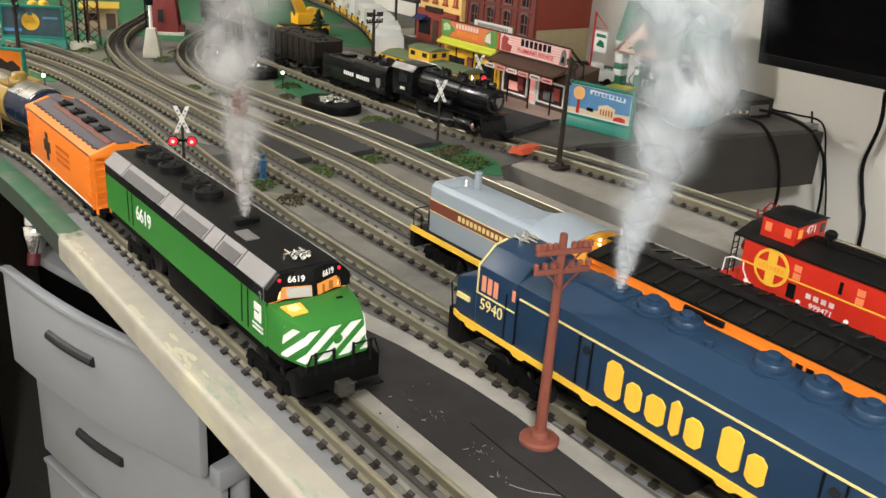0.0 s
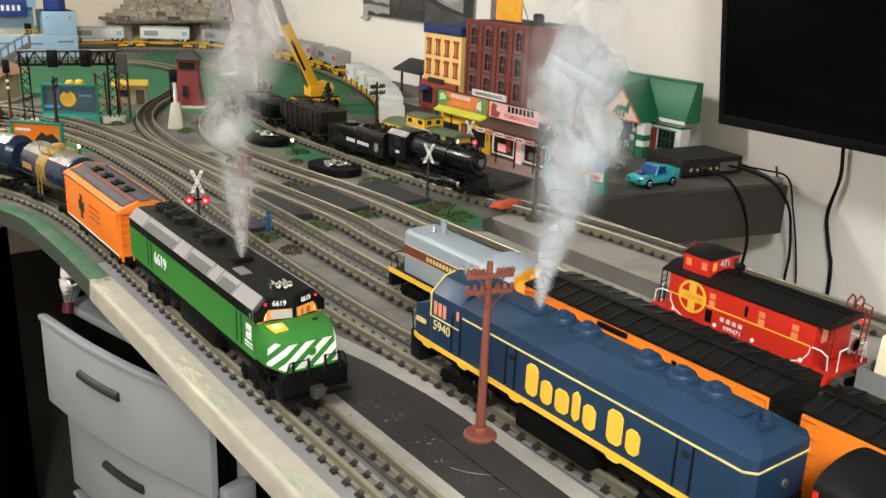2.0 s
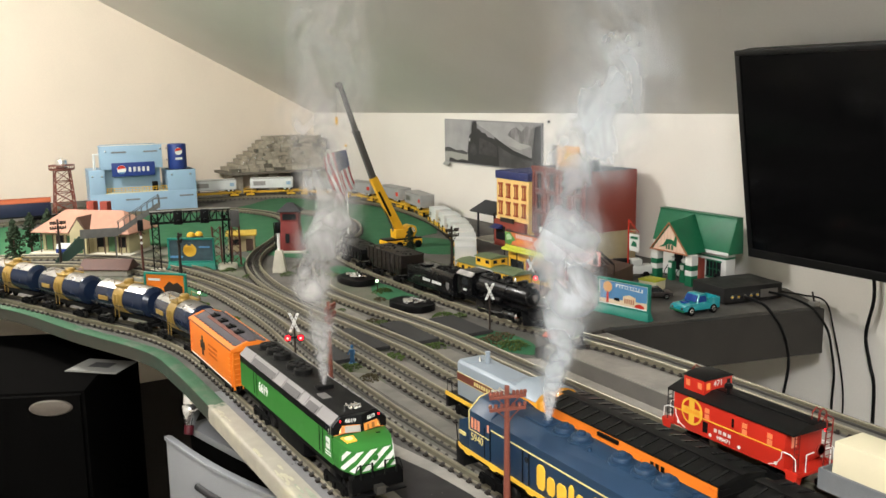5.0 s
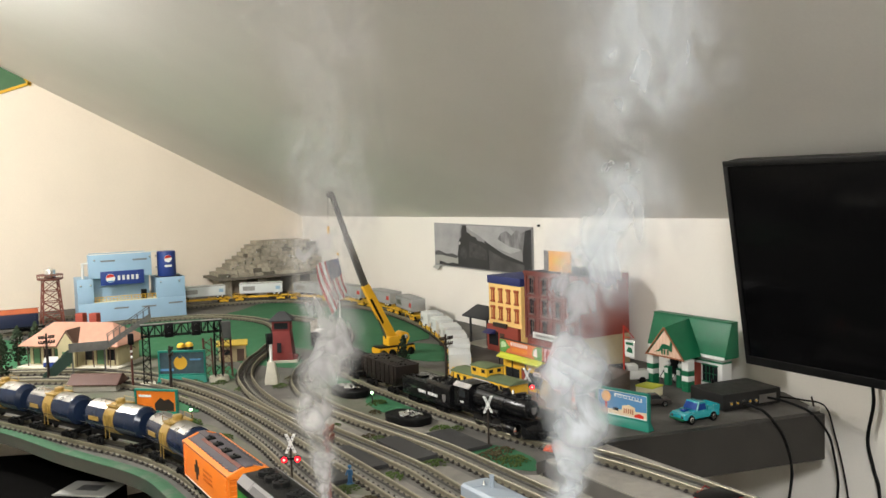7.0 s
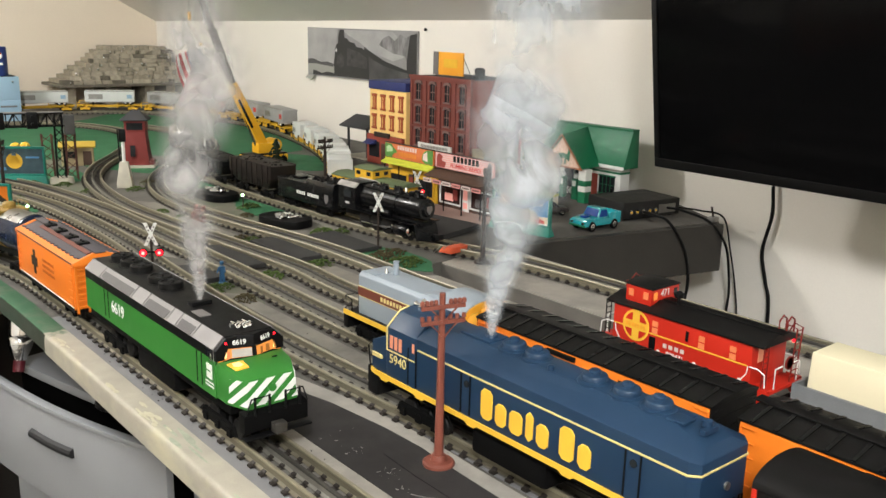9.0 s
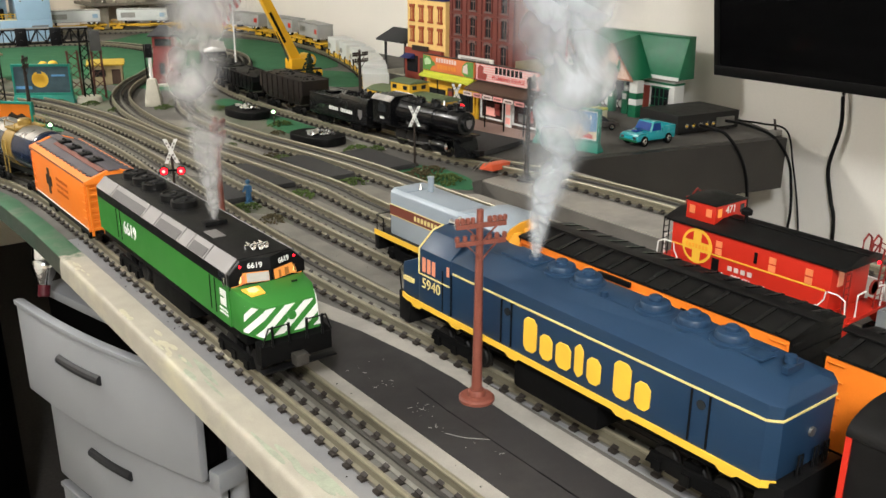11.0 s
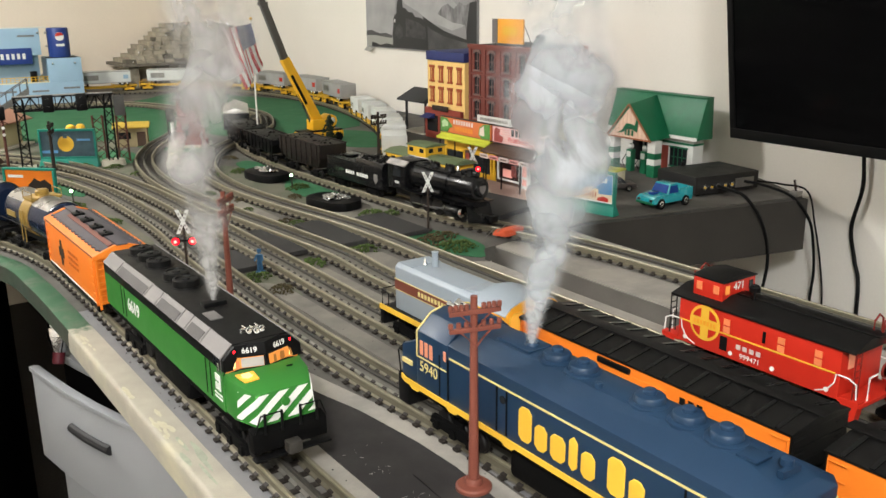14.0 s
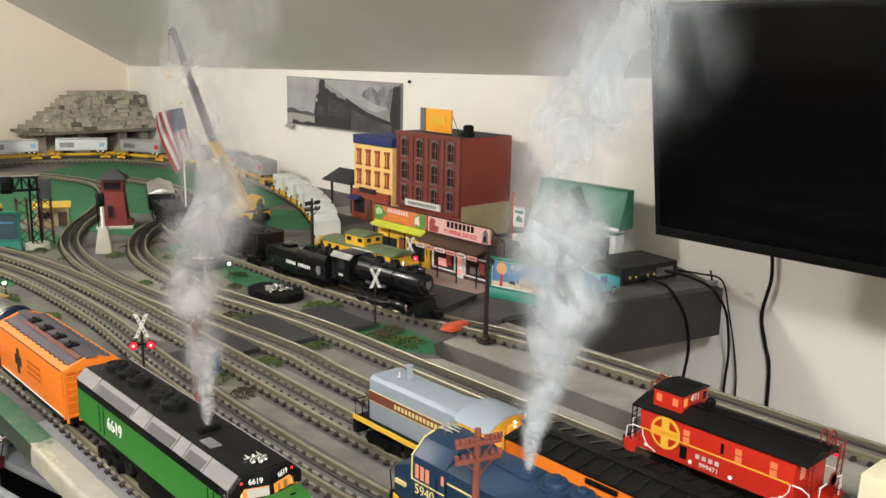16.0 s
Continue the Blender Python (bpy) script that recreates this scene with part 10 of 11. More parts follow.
def trailer_car(m, mat, label, shade):
    t = thing("trailer_flat_car", label, "model freight car", m, "container cars")
    part("spine", bev(bx(B(), -0.009, 0.009, -0.112, 0.112, 0.026, 0.035), 0.0008), YEL_CAR, t, "yellow spine deck")
    for y, h in ((-0.100, 0.014), (-0.052, 0.022), (0.066, 0.010), (0.100, 0.012)):
        part("platform", bev(bx(B(), -0.028, 0.028, y - h, y + h, 0.0325, 0.0362), 0.0006), YEL_CAR, t, "yellow platform")
    for y in (-0.074, -0.030, 0.076, 0.112):
        for s in (-1, 1):
            part("stanchion", obx(s * 0.0275 - 0.0012, s * 0.0275 + 0.0012, y - 0.0012, y + 0.0012, 0.024, 0.0435), YEL_CAR, t)
    for s in (-1, 1):
        part("grab_rail", pipe(B(), [(s * 0.0285, 0.080, 0.036), (s * 0.0285, 0.080, 0.047), (s * 0.0285, 0.112, 0.047), (s * 0.0285, 0.112, 0.036)], 0.0007), YEL_CAR, t)
    tr = part("trailer", bev(bx(B(), -0.0255, 0.0255, -0.092, 0.084, 0.046, 0.088), 0.0012), mat, t, shade)
    for s in (-1, 1):
        part("top_rail", obx(s * 0.0255 - 0.0008, s * 0.0255 + 0.0008, -0.091, 0.083, 0.0862, 0.0884), STEEL, tr)
        part("bottom_rail", obx(s * 0.0255 - 0.0008, s * 0.0255 + 0.0008, -0.091, 0.083, 0.0458, 0.0482), STEEL, tr)
    part("side_panel", obx(-0.0262, -0.0253, 0.020, 0.070, 0.058, 0.076), STEEL, tr, "dark panel with plain marks")
    part("side_mark", obx(-0.0262, -0.0253, -0.084, -0.066, 0.060, 0.074), RED if mat is CONTAINER_G else PALE_BLUE, tr, "plain coloured mark")
    for y in (-0.078, -0.060):
        for s in (-1, 1):
            part("tyre", cyl(B(), (s * 0.016, y, 0.044), (s * 0.025, y, 0.044), 0.008, n=14), BLACK, tr)
            part("hub", cyl(B(), (s * 0.0245, y, 0.044), (s * 0.0262, y, 0.044), 0.004, n=10), GAS_WHITE, tr)
    part("landing_leg", obx(-0.012, 0.012, 0.055, 0.060, 0.036, 0.046), BLACK, tr)
    for y in (-0.085, 0.085):
        truck_frame(t, y, 2, 0.024, 0.0075, YEL_CAR)


s = 1.377
for k in range(4):
    trailer_car(on_line(T7, s), CONTAINER_G, "yellow spine car carrying a grey trailer", "grey trailer box")
    s += 0.240
s = 2.337
for k in range(3):
    trailer_car(on_line(T7, s), CONTAINER_W, "yellow spine car carrying a white trailer", "white trailer box")
    s += 0.240
for x, y, turn in ((0.285, 3.200, 86), (0.015, 3.190, 89), (-0.255, 3.205, 93)):
    coach = box_car("coach", "dark blue coach with orange roof and dark windows", pose(x, y, 0, 0, 0, turn), 0.125, 0.034, 0.080, 0.092, BLUE_CAR, COACH_ROOF, True)
    for k in range(9):
        part("coach_window", obx(0.0302, 0.0310, -0.108 + 0.025 * k, -0.092 + 0.025 * k, 0.058, 0.070), GLASS_DARK if k % 3 else PALE_BLUE, coach)
    part("coach_stripe", obx(0.0303, 0.0309, -0.124, 0.124, 0.0735, 0.0765), COACH_ROOF, coach)


def siding_caboose():
    """A yellow caboose with green roofs, standing behind the steam engine."""
    t = thing("short_caboose", "yellow caboose with green roof and cupola in the siding", "model freight car", pose(1.112, 1.432, 0, 0, 0, 3.5), "freight cars")
    w, half = 0.0275, 0.098
    part("body", bev(bx(B(), -w, w, -half, half, 0.030, 0.0575), 0.0006), YEL_CAR, t, "yellow body")
    part("roof", bev(prism(B(), [(-w - 0.002, 0.0570), (w + 0.002, 0.0570), (w + 0.002, 0.0590), (0.012, 0.0650), (-0.012, 0.0650), (-w - 0.002, 0.0590)], "y", -half - 0.010, half + 0.010), 0.0005), CABOOSE_GREEN, t, "grey-green roof")
    cup = part("cupola", bev(bx(B(), -0.0235, 0.0235, -0.020, 0.036, 0.0590, 0.0805), 0.0006), YEL_CAR, t, "yellow cupola")
    part("cupola_roof", bev(prism(B(), [(-0.0255, 0.0800), (0.0255, 0.0800), (0.0255, 0.0815), (0.008, 0.0855), (-0.008, 0.0855), (-0.0255, 0.0815)], "y", -0.023, 0.039), 0.0004), CABOOSE_GREEN, cup, "grey-green cupola roof")
    for s in (-1, 1):
        for y in (-0.008, 0.024):
            part("cupola_window", obx(s * 0.0237 - 0.0005, s * 0.0237 + 0.0005, y - 0.006, y + 0.006, 0.0690, 0.0765), GLASS_DARK, cup, "dark cupola window")
        for x in (-0.011, 0.011):
            part("cupola_window", obx(x - 0.005, x + 0.005, (0.0358 if s > 0 else -0.0206), (0.0366 if s > 0 else -0.0198), 0.0690, 0.0765), GLASS_DARK, cup)
        for y in (-0.075, -0.045, 0.055, 0.080):
            part("side_window", obx(s * 0.0277 - 0.0004, s * 0.0277 + 0.0004, y - 0.005, y + 0.005, 0.043, 0.053), GLASS_DARK, t)
        part("side_sill", obx(s * 0.0277 - 0.0006, s * 0.0277 + 0.0006, -half, half, 0.028, 0.033), CABOOSE_GREEN, t)
    part("roof_walk", obx(-0.004, 0.004, -half - 0.012, -0.024, 0.0652, 0.0662, 0.0002), CABOOSE_GREEN, t)
    part("underframe", obx(-0.014, 0.014, -half, half, 0.024, 0.030), BLACK, t)
    for y in (-half + 0.03, half - 0.03):
        truck_frame(t, y, 2, 0.024, 0.0072)
    for e in (-1, 1):
        part("platform", obx(-w, w, min(e * half, e * (half + 0.012)), max(e * half, e * (half + 0.012)), 0.029, 0.032), CABOOSE_GREEN, t)
        coupler(t, e * (half + 0.006), e)


siding_caboose()


def stone_mound():
    """A heap of rough grey blocks on a slab over low openings, pushed into the corner of the room."""
    t = thing("stone_tunnel", "grey stone mound piled over a low bridge slab", "model mountain", pose(1.420, 3.695, 0.0005))
    part("slab", bev(bx(B(), -0.245, 0.245, -0.100, 0.13, 0.088, 0.099), 0.002), STONE_DARK, t, "stone slab")
    for x in (-0.19, -0.03, 0.13, 0.22):
        part("pier", bev(bx(B(), x - 0.020, x + 0.020, -0.05, 0.10, 0, 0.088), 0.002), STONE, t, "stone pier")
    rnd = random.Random(11)
    z0 = 0.099
    for lay in range(9):
        hgt0 = rnd.uniform(0.0145, 0.0175)
        u = lay / 8
        x0, x1 = -0.235 + 0.205 * u ** 0.9 + rnd.uniform(-0.016, 0.012), 0.245 - 0.035 * u
        y0, y1 = -0.094 + 0.085 * u, 0.13
        x = x0
        while x < x1:
            w = rnd.choice((rnd.uniform(0.012, 0.022), rnd.uniform(0.022, 0.045), rnd.uniform(0.035, 0.060)))
            y = y0 + rnd.uniform(-0.010, 0.010)
            hgt = hgt0 * rnd.uniform(0.8, 1.15)
            d = rnd.uniform(0.03, 0.05)
            pts = [(x + w / 2 + sx * w * rnd.uniform(0.40, 0.52), y + d / 2 + sy * d * rnd.uniform(0.38, 0.52), z0 + (hgt if sz > 0 else -0.001) * rnd.uniform(0.86, 1.08)) for sx in (-1, 1) for sy in (-1, 1) for sz in (-1, 1)]
            part("stone", hull(B(), pts), STONE_DARK if rnd.random() < 0.12 else STONE, t)
            # bright metal beads added to imitate glints on the stones
            if rnd.random() < 0.32:
                c = (x + rnd.uniform(0, w), y - 0.001, z0 + rnd.uniform(0.003, 0.013))
                part("glint_bead", ball(B(), c, rnd.uniform(0.0025, 0.0055), 1, 1.3, 0.5), FOIL, t, "bright metal bead for a glint on the stones")
            x += w * 0.99
        part("core", bx(B(), x0 + 0.02, x1 - 0.004, y0 + 0.022, y1, z0, z0 + hgt0 * 0.93), STONE, t)
        z0 += hgt0 * 0.97


stone_mound()


# ---- the room's own things ----
SCREEN = M("black_screen", (0.0026, 0.0026, 0.0028), 0.10, var=0.02, bump=0, spec=0.10)
BEZEL = M("black_bezel", (0.005, 0.005, 0.005), 0.4, var=0.1, spec=0.2)
DRAWER = M("grey_plastic_drawer", (0.31, 0.32, 0.33), 0.5, var=0.06, scale=12)
HANDLE_SHADE = M("handle_recess_shade", (0.020, 0.020, 0.021), 0.6)
# black, with the shade under the table and inside the drawers put in
CAB_SHADE_BLACK = M("black_cabinet", (0.0035, 0.0033, 0.0031), 0.8, spec=0.01, var=0.25, scale=15)
CAP_RED = M("dark_red_cap", (0.085, 0.007, 0.014), 0.4, var=0.06)
# grey for white paper: the shade under the table is in the colour
PAPER = M("greyed_paper", (0.34, 0.34, 0.31), 0.8, var=0.05)
PHOTO_PALE = M("photo_light_grey", (0.52, 0.52, 0.52), 0.5, var=0.2, scale=12, bump=0)
PHOTO_GREY = M("photo_pale_grey", (0.27, 0.27, 0.27), 0.5, var=0.25, scale=9, bump=0)
PHOTO_DARK = M("photo_dark_grey", (0.035, 0.035, 0.036), 0.5, var=0.3, scale=14, bump=0)
PHOTO_TREES = two_tone("photo_tree_grey", (0.10, 0.10, 0.10), (0.30, 0.30, 0.30), 26, 0.40, 0.62, 0.5, (1, 1, 0.35), 0.0)
PHOTO_MIST = M("photo_mist_grey", (0.36, 0.36, 0.36), 0.5, var=0.25, scale=14, bump=0)
PHOTO_SOOT = M("photo_soot_grey", (0.055, 0.055, 0.055), 0.5, var=0.6, scale=60, bump=0)
PHOTO_MID = M("photo_mid_grey", (0.075, 0.075, 0.075), 0.5, var=0.6, scale=16, bump=0)

tv = thing("television", "large black flat television tilted on a wall arm", "television")
a, b = Vector((1.3755, 0, 0.129)), Vector((1.3130, 0, 0.510))
up = (b - a).normalized()
out = Vector((-up.z, 0, up.x))
H, W = (b - a).length, 0.735
tv.matrix_world = Matrix(((0, out.x, up.x, a.x), (-1, 0, 0, 0.951), (0, out.z, up.z, a.z), (0, 0, 0, 1)))
# local: x to the right along the set, y out of the screen, z up the screen
def tvbox(x0, x1, y0, y1, z0, z1, bevel=0.0):
    return obx(x0, x1, y0, y1, z0, z1, bevel)
part("case", tvbox(0, W, -0.040, -0.002, 0, H, 0.008), BEZEL, tv, "black case")
for x0, x1, z0, z1 in ((0, W, 0, 0.016), (0, W, H - 0.010, H), (0, 0.010, 0.016, H - 0.010), (W - 0.010, W, 0.016, H - 0.010)):
    part("bezel", tvbox(x0, x1, -0.003, 0.002, z0, z1, 0.0008), BEZEL, tv, "thin black bezel")
part("screen", tvbox(0.010, W - 0.010, -0.003, -0.0005, 0.016, H - 0.010), SCREEN, tv, "glossy black screen")
part("wall_arm", tvbox(0.30, 0.44, -0.235, -0.040, 0.12, 0.20, 0.004), BEZEL, tv, "black wall arm")

pic = thing("photograph", "black and white photograph of a steam train without frame", "picture", pose(WX - 0.004, 2.60, 0.190, 0, 0, -90))
# local x runs along the wall towards the near end, y points into the wall
w, h = 0.585, 0.152
part("print", bx(B(), 0, w, -0.003, 0.003, 0, h), PHOTO_GREY, pic, "grey misty print")
def pic_shape(name, pts, mat, d):
    part(name, prism(B(), pts, "y", -0.003 - d, -0.0028), mat, pic)
pic_shape("mist", [(0.002, 0.050), (0.150, 0.040), (0.168, 0.100), (0.180, 0.150), (0.002, 0.150)], PHOTO_MIST, 0.0002)
pic_shape("pale_smoke", [(0.205, 0.148), (0.232, 0.134), (0.300, 0.112), (0.360, 0.086), (0.470, 0.064), (0.520, 0.075), (0.545, 0.110), (0.500, 0.126), (0.470, 0.148)], PHOTO_MIST, 0.0003)
pic_shape("snow_ground", [(0.004, 0.004), (0.160, 0.004), (0.158, 0.032), (0.090, 0.040), (0.004, 0.038)], PAPER, 0.0003)
pic_shape("bush_line", [(0.0, 0.036), (0.050, 0.038), (0.150, 0.032), (0.158, 0.040), (0.120, 0.047), (0.08, 0.044), (0.03, 0.054), (0.0, 0.050)], PHOTO_MID, 0.0005)
pic_shape("dark_bank", [(0.030, 0.003), (0.160, 0.003), (0.160, 0.012), (0.120, 0.015), (0.085, 0.009), (0.060, 0.014), (0.034, 0.017)], PHOTO_DARK, 0.0006)
pic_shape("tree_mass", [(0.400, 0.108), (0.420, 0.128), (0.450, 0.136), (0.478, 0.122), (0.505, 0.141), (0.530, 0.132), (0.583, 0.147), (0.583, 0.030), (0.545, 0.040), (0.530, 0.080), (0.470, 0.086)], PHOTO_TREES, 0.0004)
pic_shape("dark_edge", [(0.540, 0.004), (0.536, 0.060), (0.545, 0.110), (0.552, 0.140), (0.583, 0.144), (0.583, 0.004)], PHOTO_DARK, 0.0006)
pic_shape("coach", [(0.330, 0.004), (0.330, 0.096), (0.372, 0.078), (0.430, 0.058), (0.500, 0.044), (0.545, 0.036), (0.545, 0.004)], PHOTO_MID, 0.0007)
pic_shape("coach_roof", [(0.325, 0.100), (0.372, 0.082), (0.430, 0.062), (0.500, 0.048), (0.545, 0.040), (0.545, 0.032), (0.500, 0.037), (0.430, 0.047), (0.372, 0.063), (0.325, 0.082)], PHOTO_DARK, 0.0009)
pic_shape("dark_engine", [(0.160, 0.004), (0.158, 0.048), (0.163, 0.066), (0.165, 0.092), (0.172, 0.102), (0.182, 0.106), (0.184, 0.132), (0.192, 0.148), (0.214, 0.148), (0.216, 0.124), (0.232, 0.122), (0.246, 0.112), (0.270, 0.110), (0.282, 0.098), (0.310, 0.096), (0.346, 0.084), (0.352, 0.004)], PHOTO_DARK, 0.0011)
pic_shape("engine_lamp", [(0.166, 0.082), (0.169, 0.090), (0.175, 0.090), (0.176, 0.082), (0.171, 0.079)], PHOTO_PALE, 0.0014)
pic_shape("engine_face", [(0.172, 0.040), (0.178, 0.068), (0.196, 0.076), (0.214, 0.064), (0.216, 0.040), (0.196, 0.030)], PHOTO_SOOT, 0.0014)
pic_shape("engine_side", [(0.232, 0.040), (0.234, 0.094), (0.300, 0.082), (0.340, 0.066), (0.340, 0.034)], PHOTO_SOOT, 0.0014)
part("curled_corner", plate(B(), [(0.0, -0.004, 0.0), (0.04, -0.004, 0.0), (0.035, -0.012, -0.014), (-0.004, -0.012, -0.010)], 0.0005), PAPER, pic)
solid("wall_pin", lathe(B(), [(0.0005, -0.006), (0.004, -0.005), (0.004, 0.0), (0.0016, 0.004)], (0, 0, 0), "x", 12), BLACK, "small black pin in the wall", "pin", pose(WX - 0.001, 1.985, 0.347))


def drawer_unit():
    t = thing("drawer_unit", "grey plastic drawer unit, top drawer ajar, under the table", "drawer unit", pose(0.370, 1.400, 0, 0, 0, -74.75))
    L = 0.413
    # local x along the front, +y into the unit
    def front(set_back, z0, z1, thick=0.012):
        n = 16
        face = [(L * k / n, set_back - 0.014 * math.sin(math.pi * k / n)) for k in range(n + 1)]
        rear = [(x, y + thick) for x, y in reversed(face)]
        return prism(B(), face + rear, "z", z0, z1)
    z = -0.170
    for k in range(4):
        back = 0.0 if k == 0 else 0.028
        dr = part("drawer", bev(front(back, z - 0.146, z), 0.003), DRAWER, t, "grey bowed drawer front")
        part("drawer_lip", bev(front(back - 0.003, z - 0.006, z + 0.001, 0.010), 0.001), DRAWER, dr, "rolled front lip")
        # solid near-black block stands in for the shaded inside of the drawer
        part("drawer_shade_block", bx(B(), 0.02, L - 0.02, back + 0.013, 0.30, z - 0.140, z - 0.050), CAB_SHADE_BLACK, dr)
        pts = []
        for q in range(11):
            u = (0.128 + 0.104 * q / 10) / L
            pts.append((u * L, back - 0.014 * math.sin(math.pi * u) - 0.0005, z - 0.053 - 0.0015 * math.sin(math.pi * q / 10)))
        # the handle hollow is a dark tube, its shade put into the colour
        part("handle", pipe(B(), pts, 0.0072, 10), HANDLE_SHADE, dr, "dark tube for the shaded handle recess")
        z -= 0.163
    part("top", bev(prism(B(), [(L * k / 14, 0.040 - 0.006 * math.sin(math.pi * k / 14)) for k in range(15)] + [(L - 0.004, 0.34), (0.004, 0.34)], "z", -0.172, -0.158), 0.003), DRAWER, t, "grey top tray")
    # near-black too, so the gap behind the open drawer holds its shade
    part("carcass", bev(bx(B(), 0.006, L - 0.006, 0.046, 0.33, FZ + 0.02, -0.1725), 0.004), CAB_SHADE_BLACK, t)
    part("side_catch", bev(bx(B(), L + 0.001, L + 0.022, 0.010, 0.055, -0.330, -0.300), 0.004), DRAWER, t, "grey side catch")
    for x in (0.016, L - 0.004):
        part("post", cyl(B(), (x, 0.060, FZ + 0.03), (x, 0.060, -0.172), 0.013, n=16), DRAWER, t)
        part("caster", lathe(B(), [(0.004, -0.010), (0.022, -0.009), (0.022, 0.009), (0.004, 0.010)], (x, 0.08, FZ + 0.022), "x", 16), BLACK, t)
    return t


drawer_unit()
bt = thing("plastic_bottle", "crumpled clear plastic bottle with dark red cap on the drawers", "bottle", pose(0.411, 1.360, -0.1020, 160, 0, -40))
part("bottle", lathe(B(), [(0.016, -0.05), (0.018, -0.045), (0.018, 0.000), (0.0165, 0.004), (0.018, 0.008), (0.017, 0.016), (0.010, 0.034), (0.008, 0.040)], (0, 0, 0), "z", 16), FOIL, bt, "shiny clear bottle")
part("cap", lathe(B(), [(0.0085, 0.038), (0.0085, 0.054), (0.0075, 0.0555), (0.001, 0.0555)], (0, 0, 0), "z", 14), CAP_RED, bt, "red cap")
lead("loop of dark cable lying on the drawer top", [(0.47, 1.19, -0.154), (0.452, 1.165, -0.153), (0.450, 1.14, -0.153), (0.475, 1.115, -0.153), (0.53, 1.12, -0.154)], 0.0035)

bc = thing("black_cabinet", "black cabinet with pale oval handles under the table", "cabinet", pose(-0.06, 1.63, 0, 0, 0, -24))
part("carcass", bev(bx(B(), -0.30, 0.34, 0.0, 0.42, FZ, -0.086), 0.004), CAB_SHADE_BLACK, bc)
for k in range(3):
    z = -0.090 - 0.235 * k
    dr = part("drawer", obx(-0.29, 0.335, -0.014, -0.001, z - 0.225, z, 0.004), CAB_SHADE_BLACK, bc, "black drawer front")
    part("handle", bev(lathe(B(), [(0.004, -0.0200), (0.030, -0.0185), (0.034, -0.0145)], (0, 0, 0), "y", 24), 0.001), M("pale_worn_handle", (0.13, 0.11, 0.09), 0.6) if k == 0 else bpy.data.materials["pale_worn_handle"], dr, "pale oval handle").matrix_basis = pose(0.283, 0, z - 0.022) @ Matrix.Diagonal((1.15, 1, 0.46, 1))
ps = thing("paper_stack", "small stack of white papers on a black cabinet", "paper", pose(0.303, 1.625, -0.086, 0, 0, -42))
for k in range(3):
    part("sheet", obx(-0.055 + 0.003 * k, 0.055 + 0.002 * k, -0.040, 0.040 - 0.002 * k, 0.0012 * k, 0.0012 * k + 0.001), PAPER, ps)
part("printed_patch", bx(B(), -0.02, 0.025, -0.015, 0.015, 0.0035, 0.0040), PHOTO_MID, ps)


# ---- green pennant on the gable wall ----
pn = thing("pennant", "green felt pennant with yellow border on the gable wall", "pennant", pose(0, FY, 0))
part("cloth", plate(B(), [(0.516, -0.003, 0.937), (0.350, -0.003, 1.170), (0.290, -0.003, 0.855)], 0.0030), GREEN_CAR, pn, "green felt")
for p, q in (((0.516, 0.937), (0.350, 1.170)), ((0.516, 0.937), (0.290, 0.855))):
    ux, uz = 0.395 - 0.5 * (p[0] + q[0]), 0.985 - 0.5 * (p[1] + q[1])
    k = 0.012 / math.hypot(ux, uz)
    part("border", plate(B(), [(p[0], -0.0075, p[1]), (q[0], -0.0075, q[1]), (q[0] + ux * k, -0.0075, q[1] + uz * k), (p[0] + ux * k, -0.0075, p[1] + uz * k)], 0.0015), YEL_CAR, pn, "yellow border")


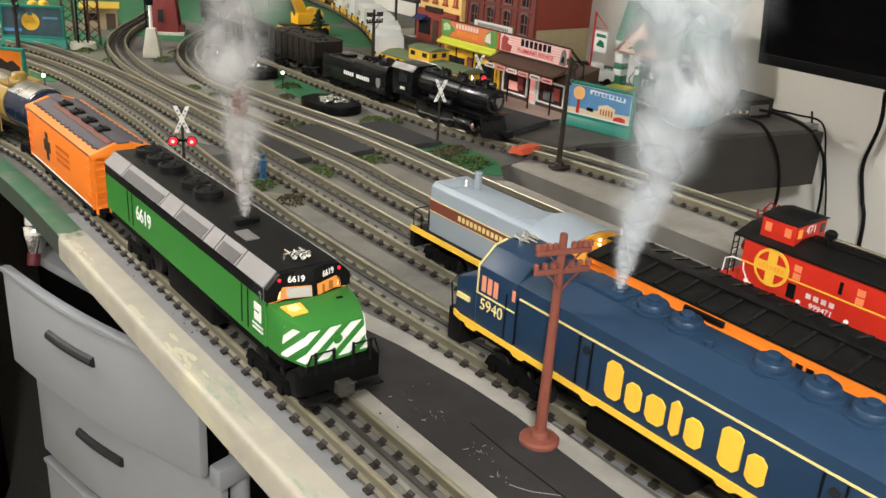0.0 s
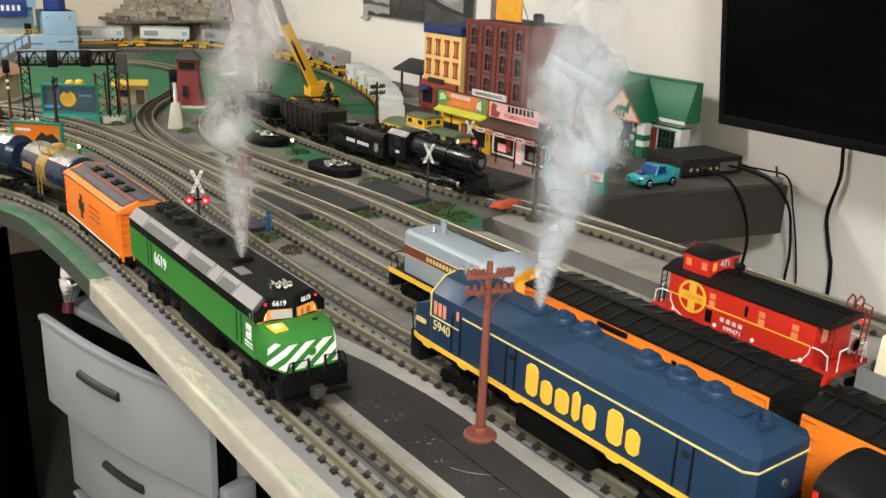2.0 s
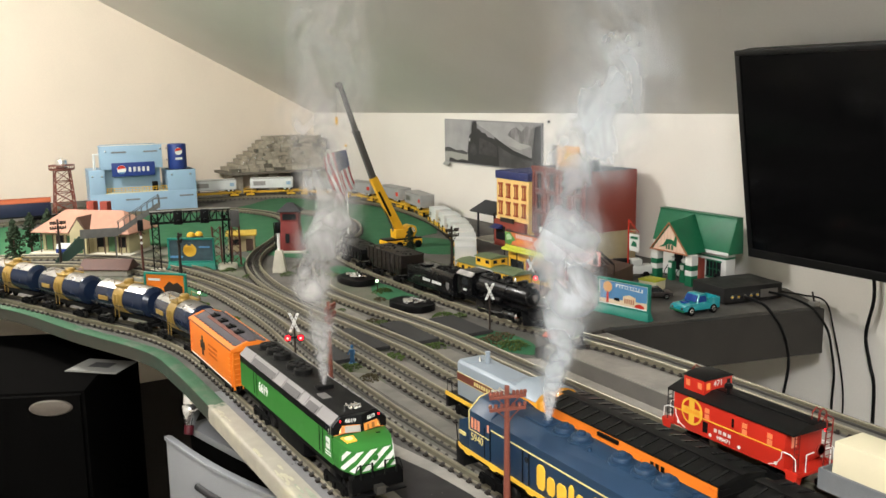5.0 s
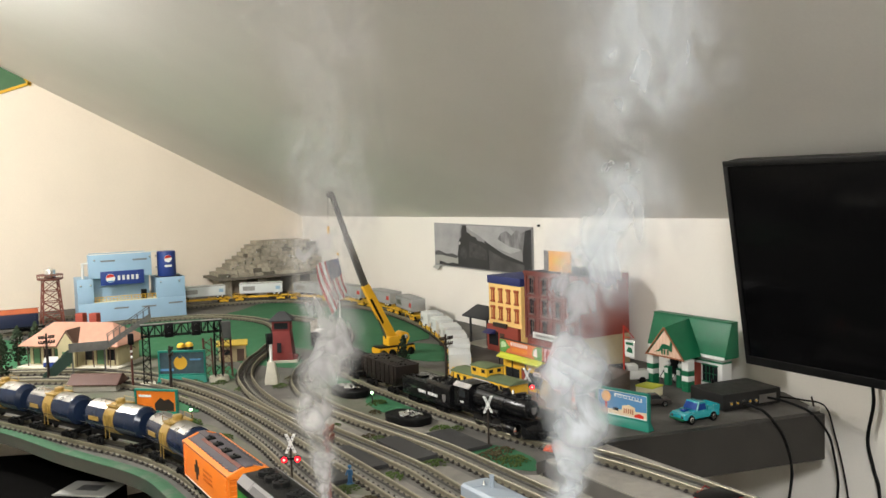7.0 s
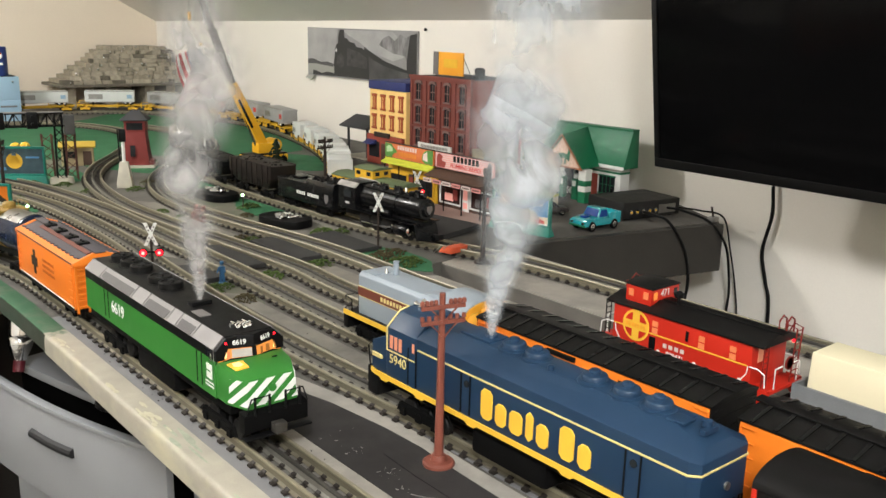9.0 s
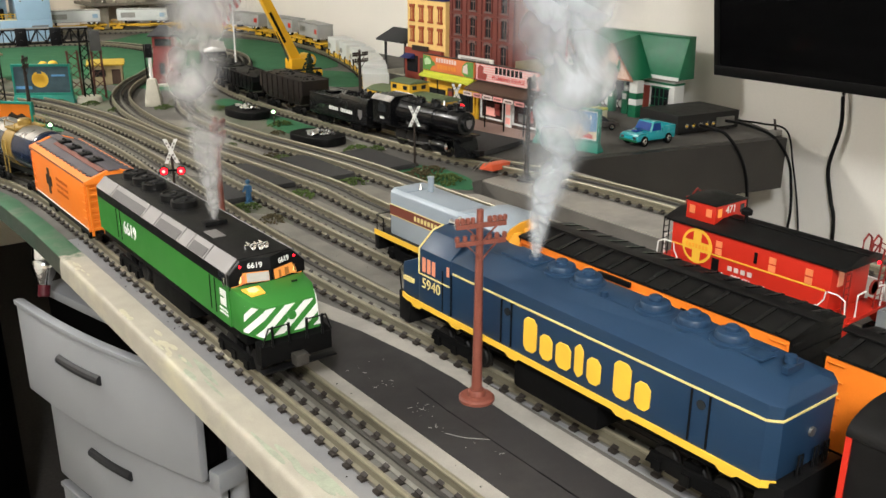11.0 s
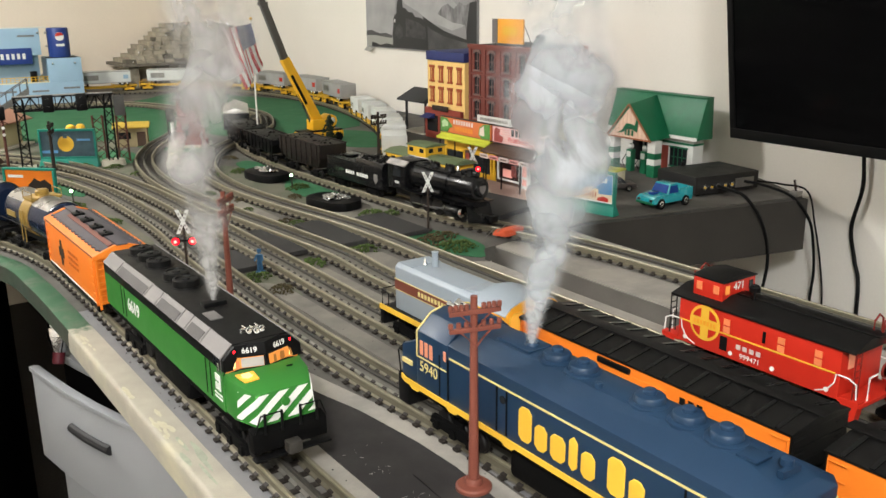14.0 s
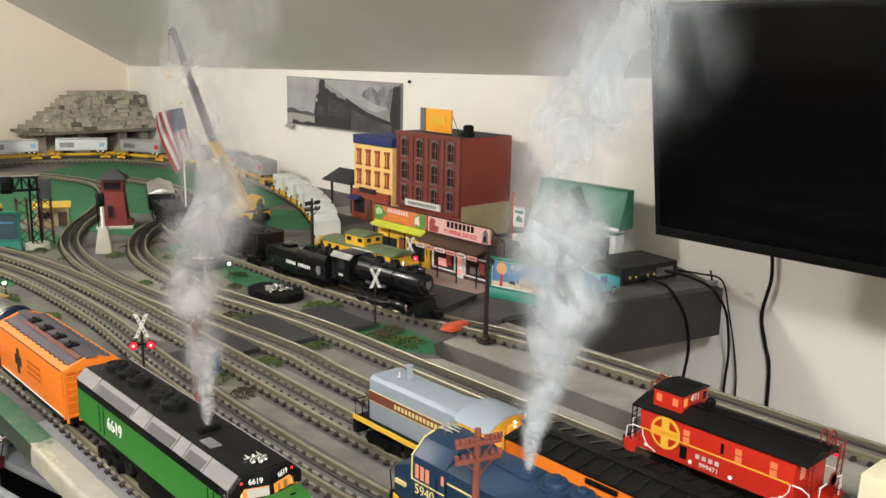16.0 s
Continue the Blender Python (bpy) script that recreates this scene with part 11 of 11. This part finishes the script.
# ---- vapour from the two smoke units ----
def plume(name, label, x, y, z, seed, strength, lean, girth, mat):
    """White smoke as soft flat discs turned to the camera: narrow at the stack, billowing and thinning upwards to the
    ceiling.
    """
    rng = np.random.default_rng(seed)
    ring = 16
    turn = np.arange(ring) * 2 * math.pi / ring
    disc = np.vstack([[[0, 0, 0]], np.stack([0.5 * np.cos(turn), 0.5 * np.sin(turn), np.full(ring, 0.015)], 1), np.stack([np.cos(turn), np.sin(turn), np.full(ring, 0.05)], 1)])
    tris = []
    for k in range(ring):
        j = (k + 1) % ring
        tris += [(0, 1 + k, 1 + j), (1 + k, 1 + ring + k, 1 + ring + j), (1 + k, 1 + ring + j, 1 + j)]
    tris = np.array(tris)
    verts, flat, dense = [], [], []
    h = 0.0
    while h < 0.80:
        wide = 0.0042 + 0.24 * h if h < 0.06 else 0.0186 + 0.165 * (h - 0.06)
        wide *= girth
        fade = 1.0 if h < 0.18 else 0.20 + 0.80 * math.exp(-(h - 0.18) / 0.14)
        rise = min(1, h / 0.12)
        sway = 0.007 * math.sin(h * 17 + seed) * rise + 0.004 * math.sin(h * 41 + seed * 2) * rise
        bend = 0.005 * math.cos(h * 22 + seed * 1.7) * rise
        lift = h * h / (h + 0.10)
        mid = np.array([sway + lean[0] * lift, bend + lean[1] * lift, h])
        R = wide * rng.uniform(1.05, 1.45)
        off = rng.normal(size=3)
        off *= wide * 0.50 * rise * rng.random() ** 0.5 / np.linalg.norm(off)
        # discs stand upright, turned roughly to face the camera's viewing direction
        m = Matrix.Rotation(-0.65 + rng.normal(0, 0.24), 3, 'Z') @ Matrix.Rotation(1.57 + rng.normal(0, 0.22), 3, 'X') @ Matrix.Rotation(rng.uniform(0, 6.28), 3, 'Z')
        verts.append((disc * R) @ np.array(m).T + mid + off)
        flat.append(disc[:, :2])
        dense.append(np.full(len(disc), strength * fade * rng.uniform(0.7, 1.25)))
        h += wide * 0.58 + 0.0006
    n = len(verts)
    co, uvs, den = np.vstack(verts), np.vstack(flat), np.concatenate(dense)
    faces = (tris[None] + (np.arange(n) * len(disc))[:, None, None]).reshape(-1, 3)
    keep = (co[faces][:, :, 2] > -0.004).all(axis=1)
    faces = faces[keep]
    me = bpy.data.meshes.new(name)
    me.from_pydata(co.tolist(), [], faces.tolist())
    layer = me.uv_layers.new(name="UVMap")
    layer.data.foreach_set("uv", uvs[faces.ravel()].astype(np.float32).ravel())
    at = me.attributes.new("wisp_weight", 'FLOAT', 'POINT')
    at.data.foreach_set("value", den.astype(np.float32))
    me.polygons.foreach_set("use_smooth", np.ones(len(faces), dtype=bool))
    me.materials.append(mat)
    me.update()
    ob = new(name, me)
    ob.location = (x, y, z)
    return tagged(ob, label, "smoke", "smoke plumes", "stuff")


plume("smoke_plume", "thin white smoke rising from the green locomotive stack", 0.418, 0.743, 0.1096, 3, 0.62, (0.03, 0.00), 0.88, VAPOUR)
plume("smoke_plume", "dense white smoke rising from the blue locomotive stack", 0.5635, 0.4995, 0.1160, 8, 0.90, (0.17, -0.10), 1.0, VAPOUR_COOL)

# ---- tracks (many small pieces) ----
for line, label in ((T1, "three-rail track along the table edge"), (T2, "three-rail track beside the black road strip"), (T3, "three-rail track with dark ties"), (T4, "three-rail track curving round a red tower"), (T5, "three-rail track on pale grey board"), (T6, "three-rail track on a narrow side board"), (T7, "three-rail track along the far walls")):
    track(line, label, (-0.25, 3.7))
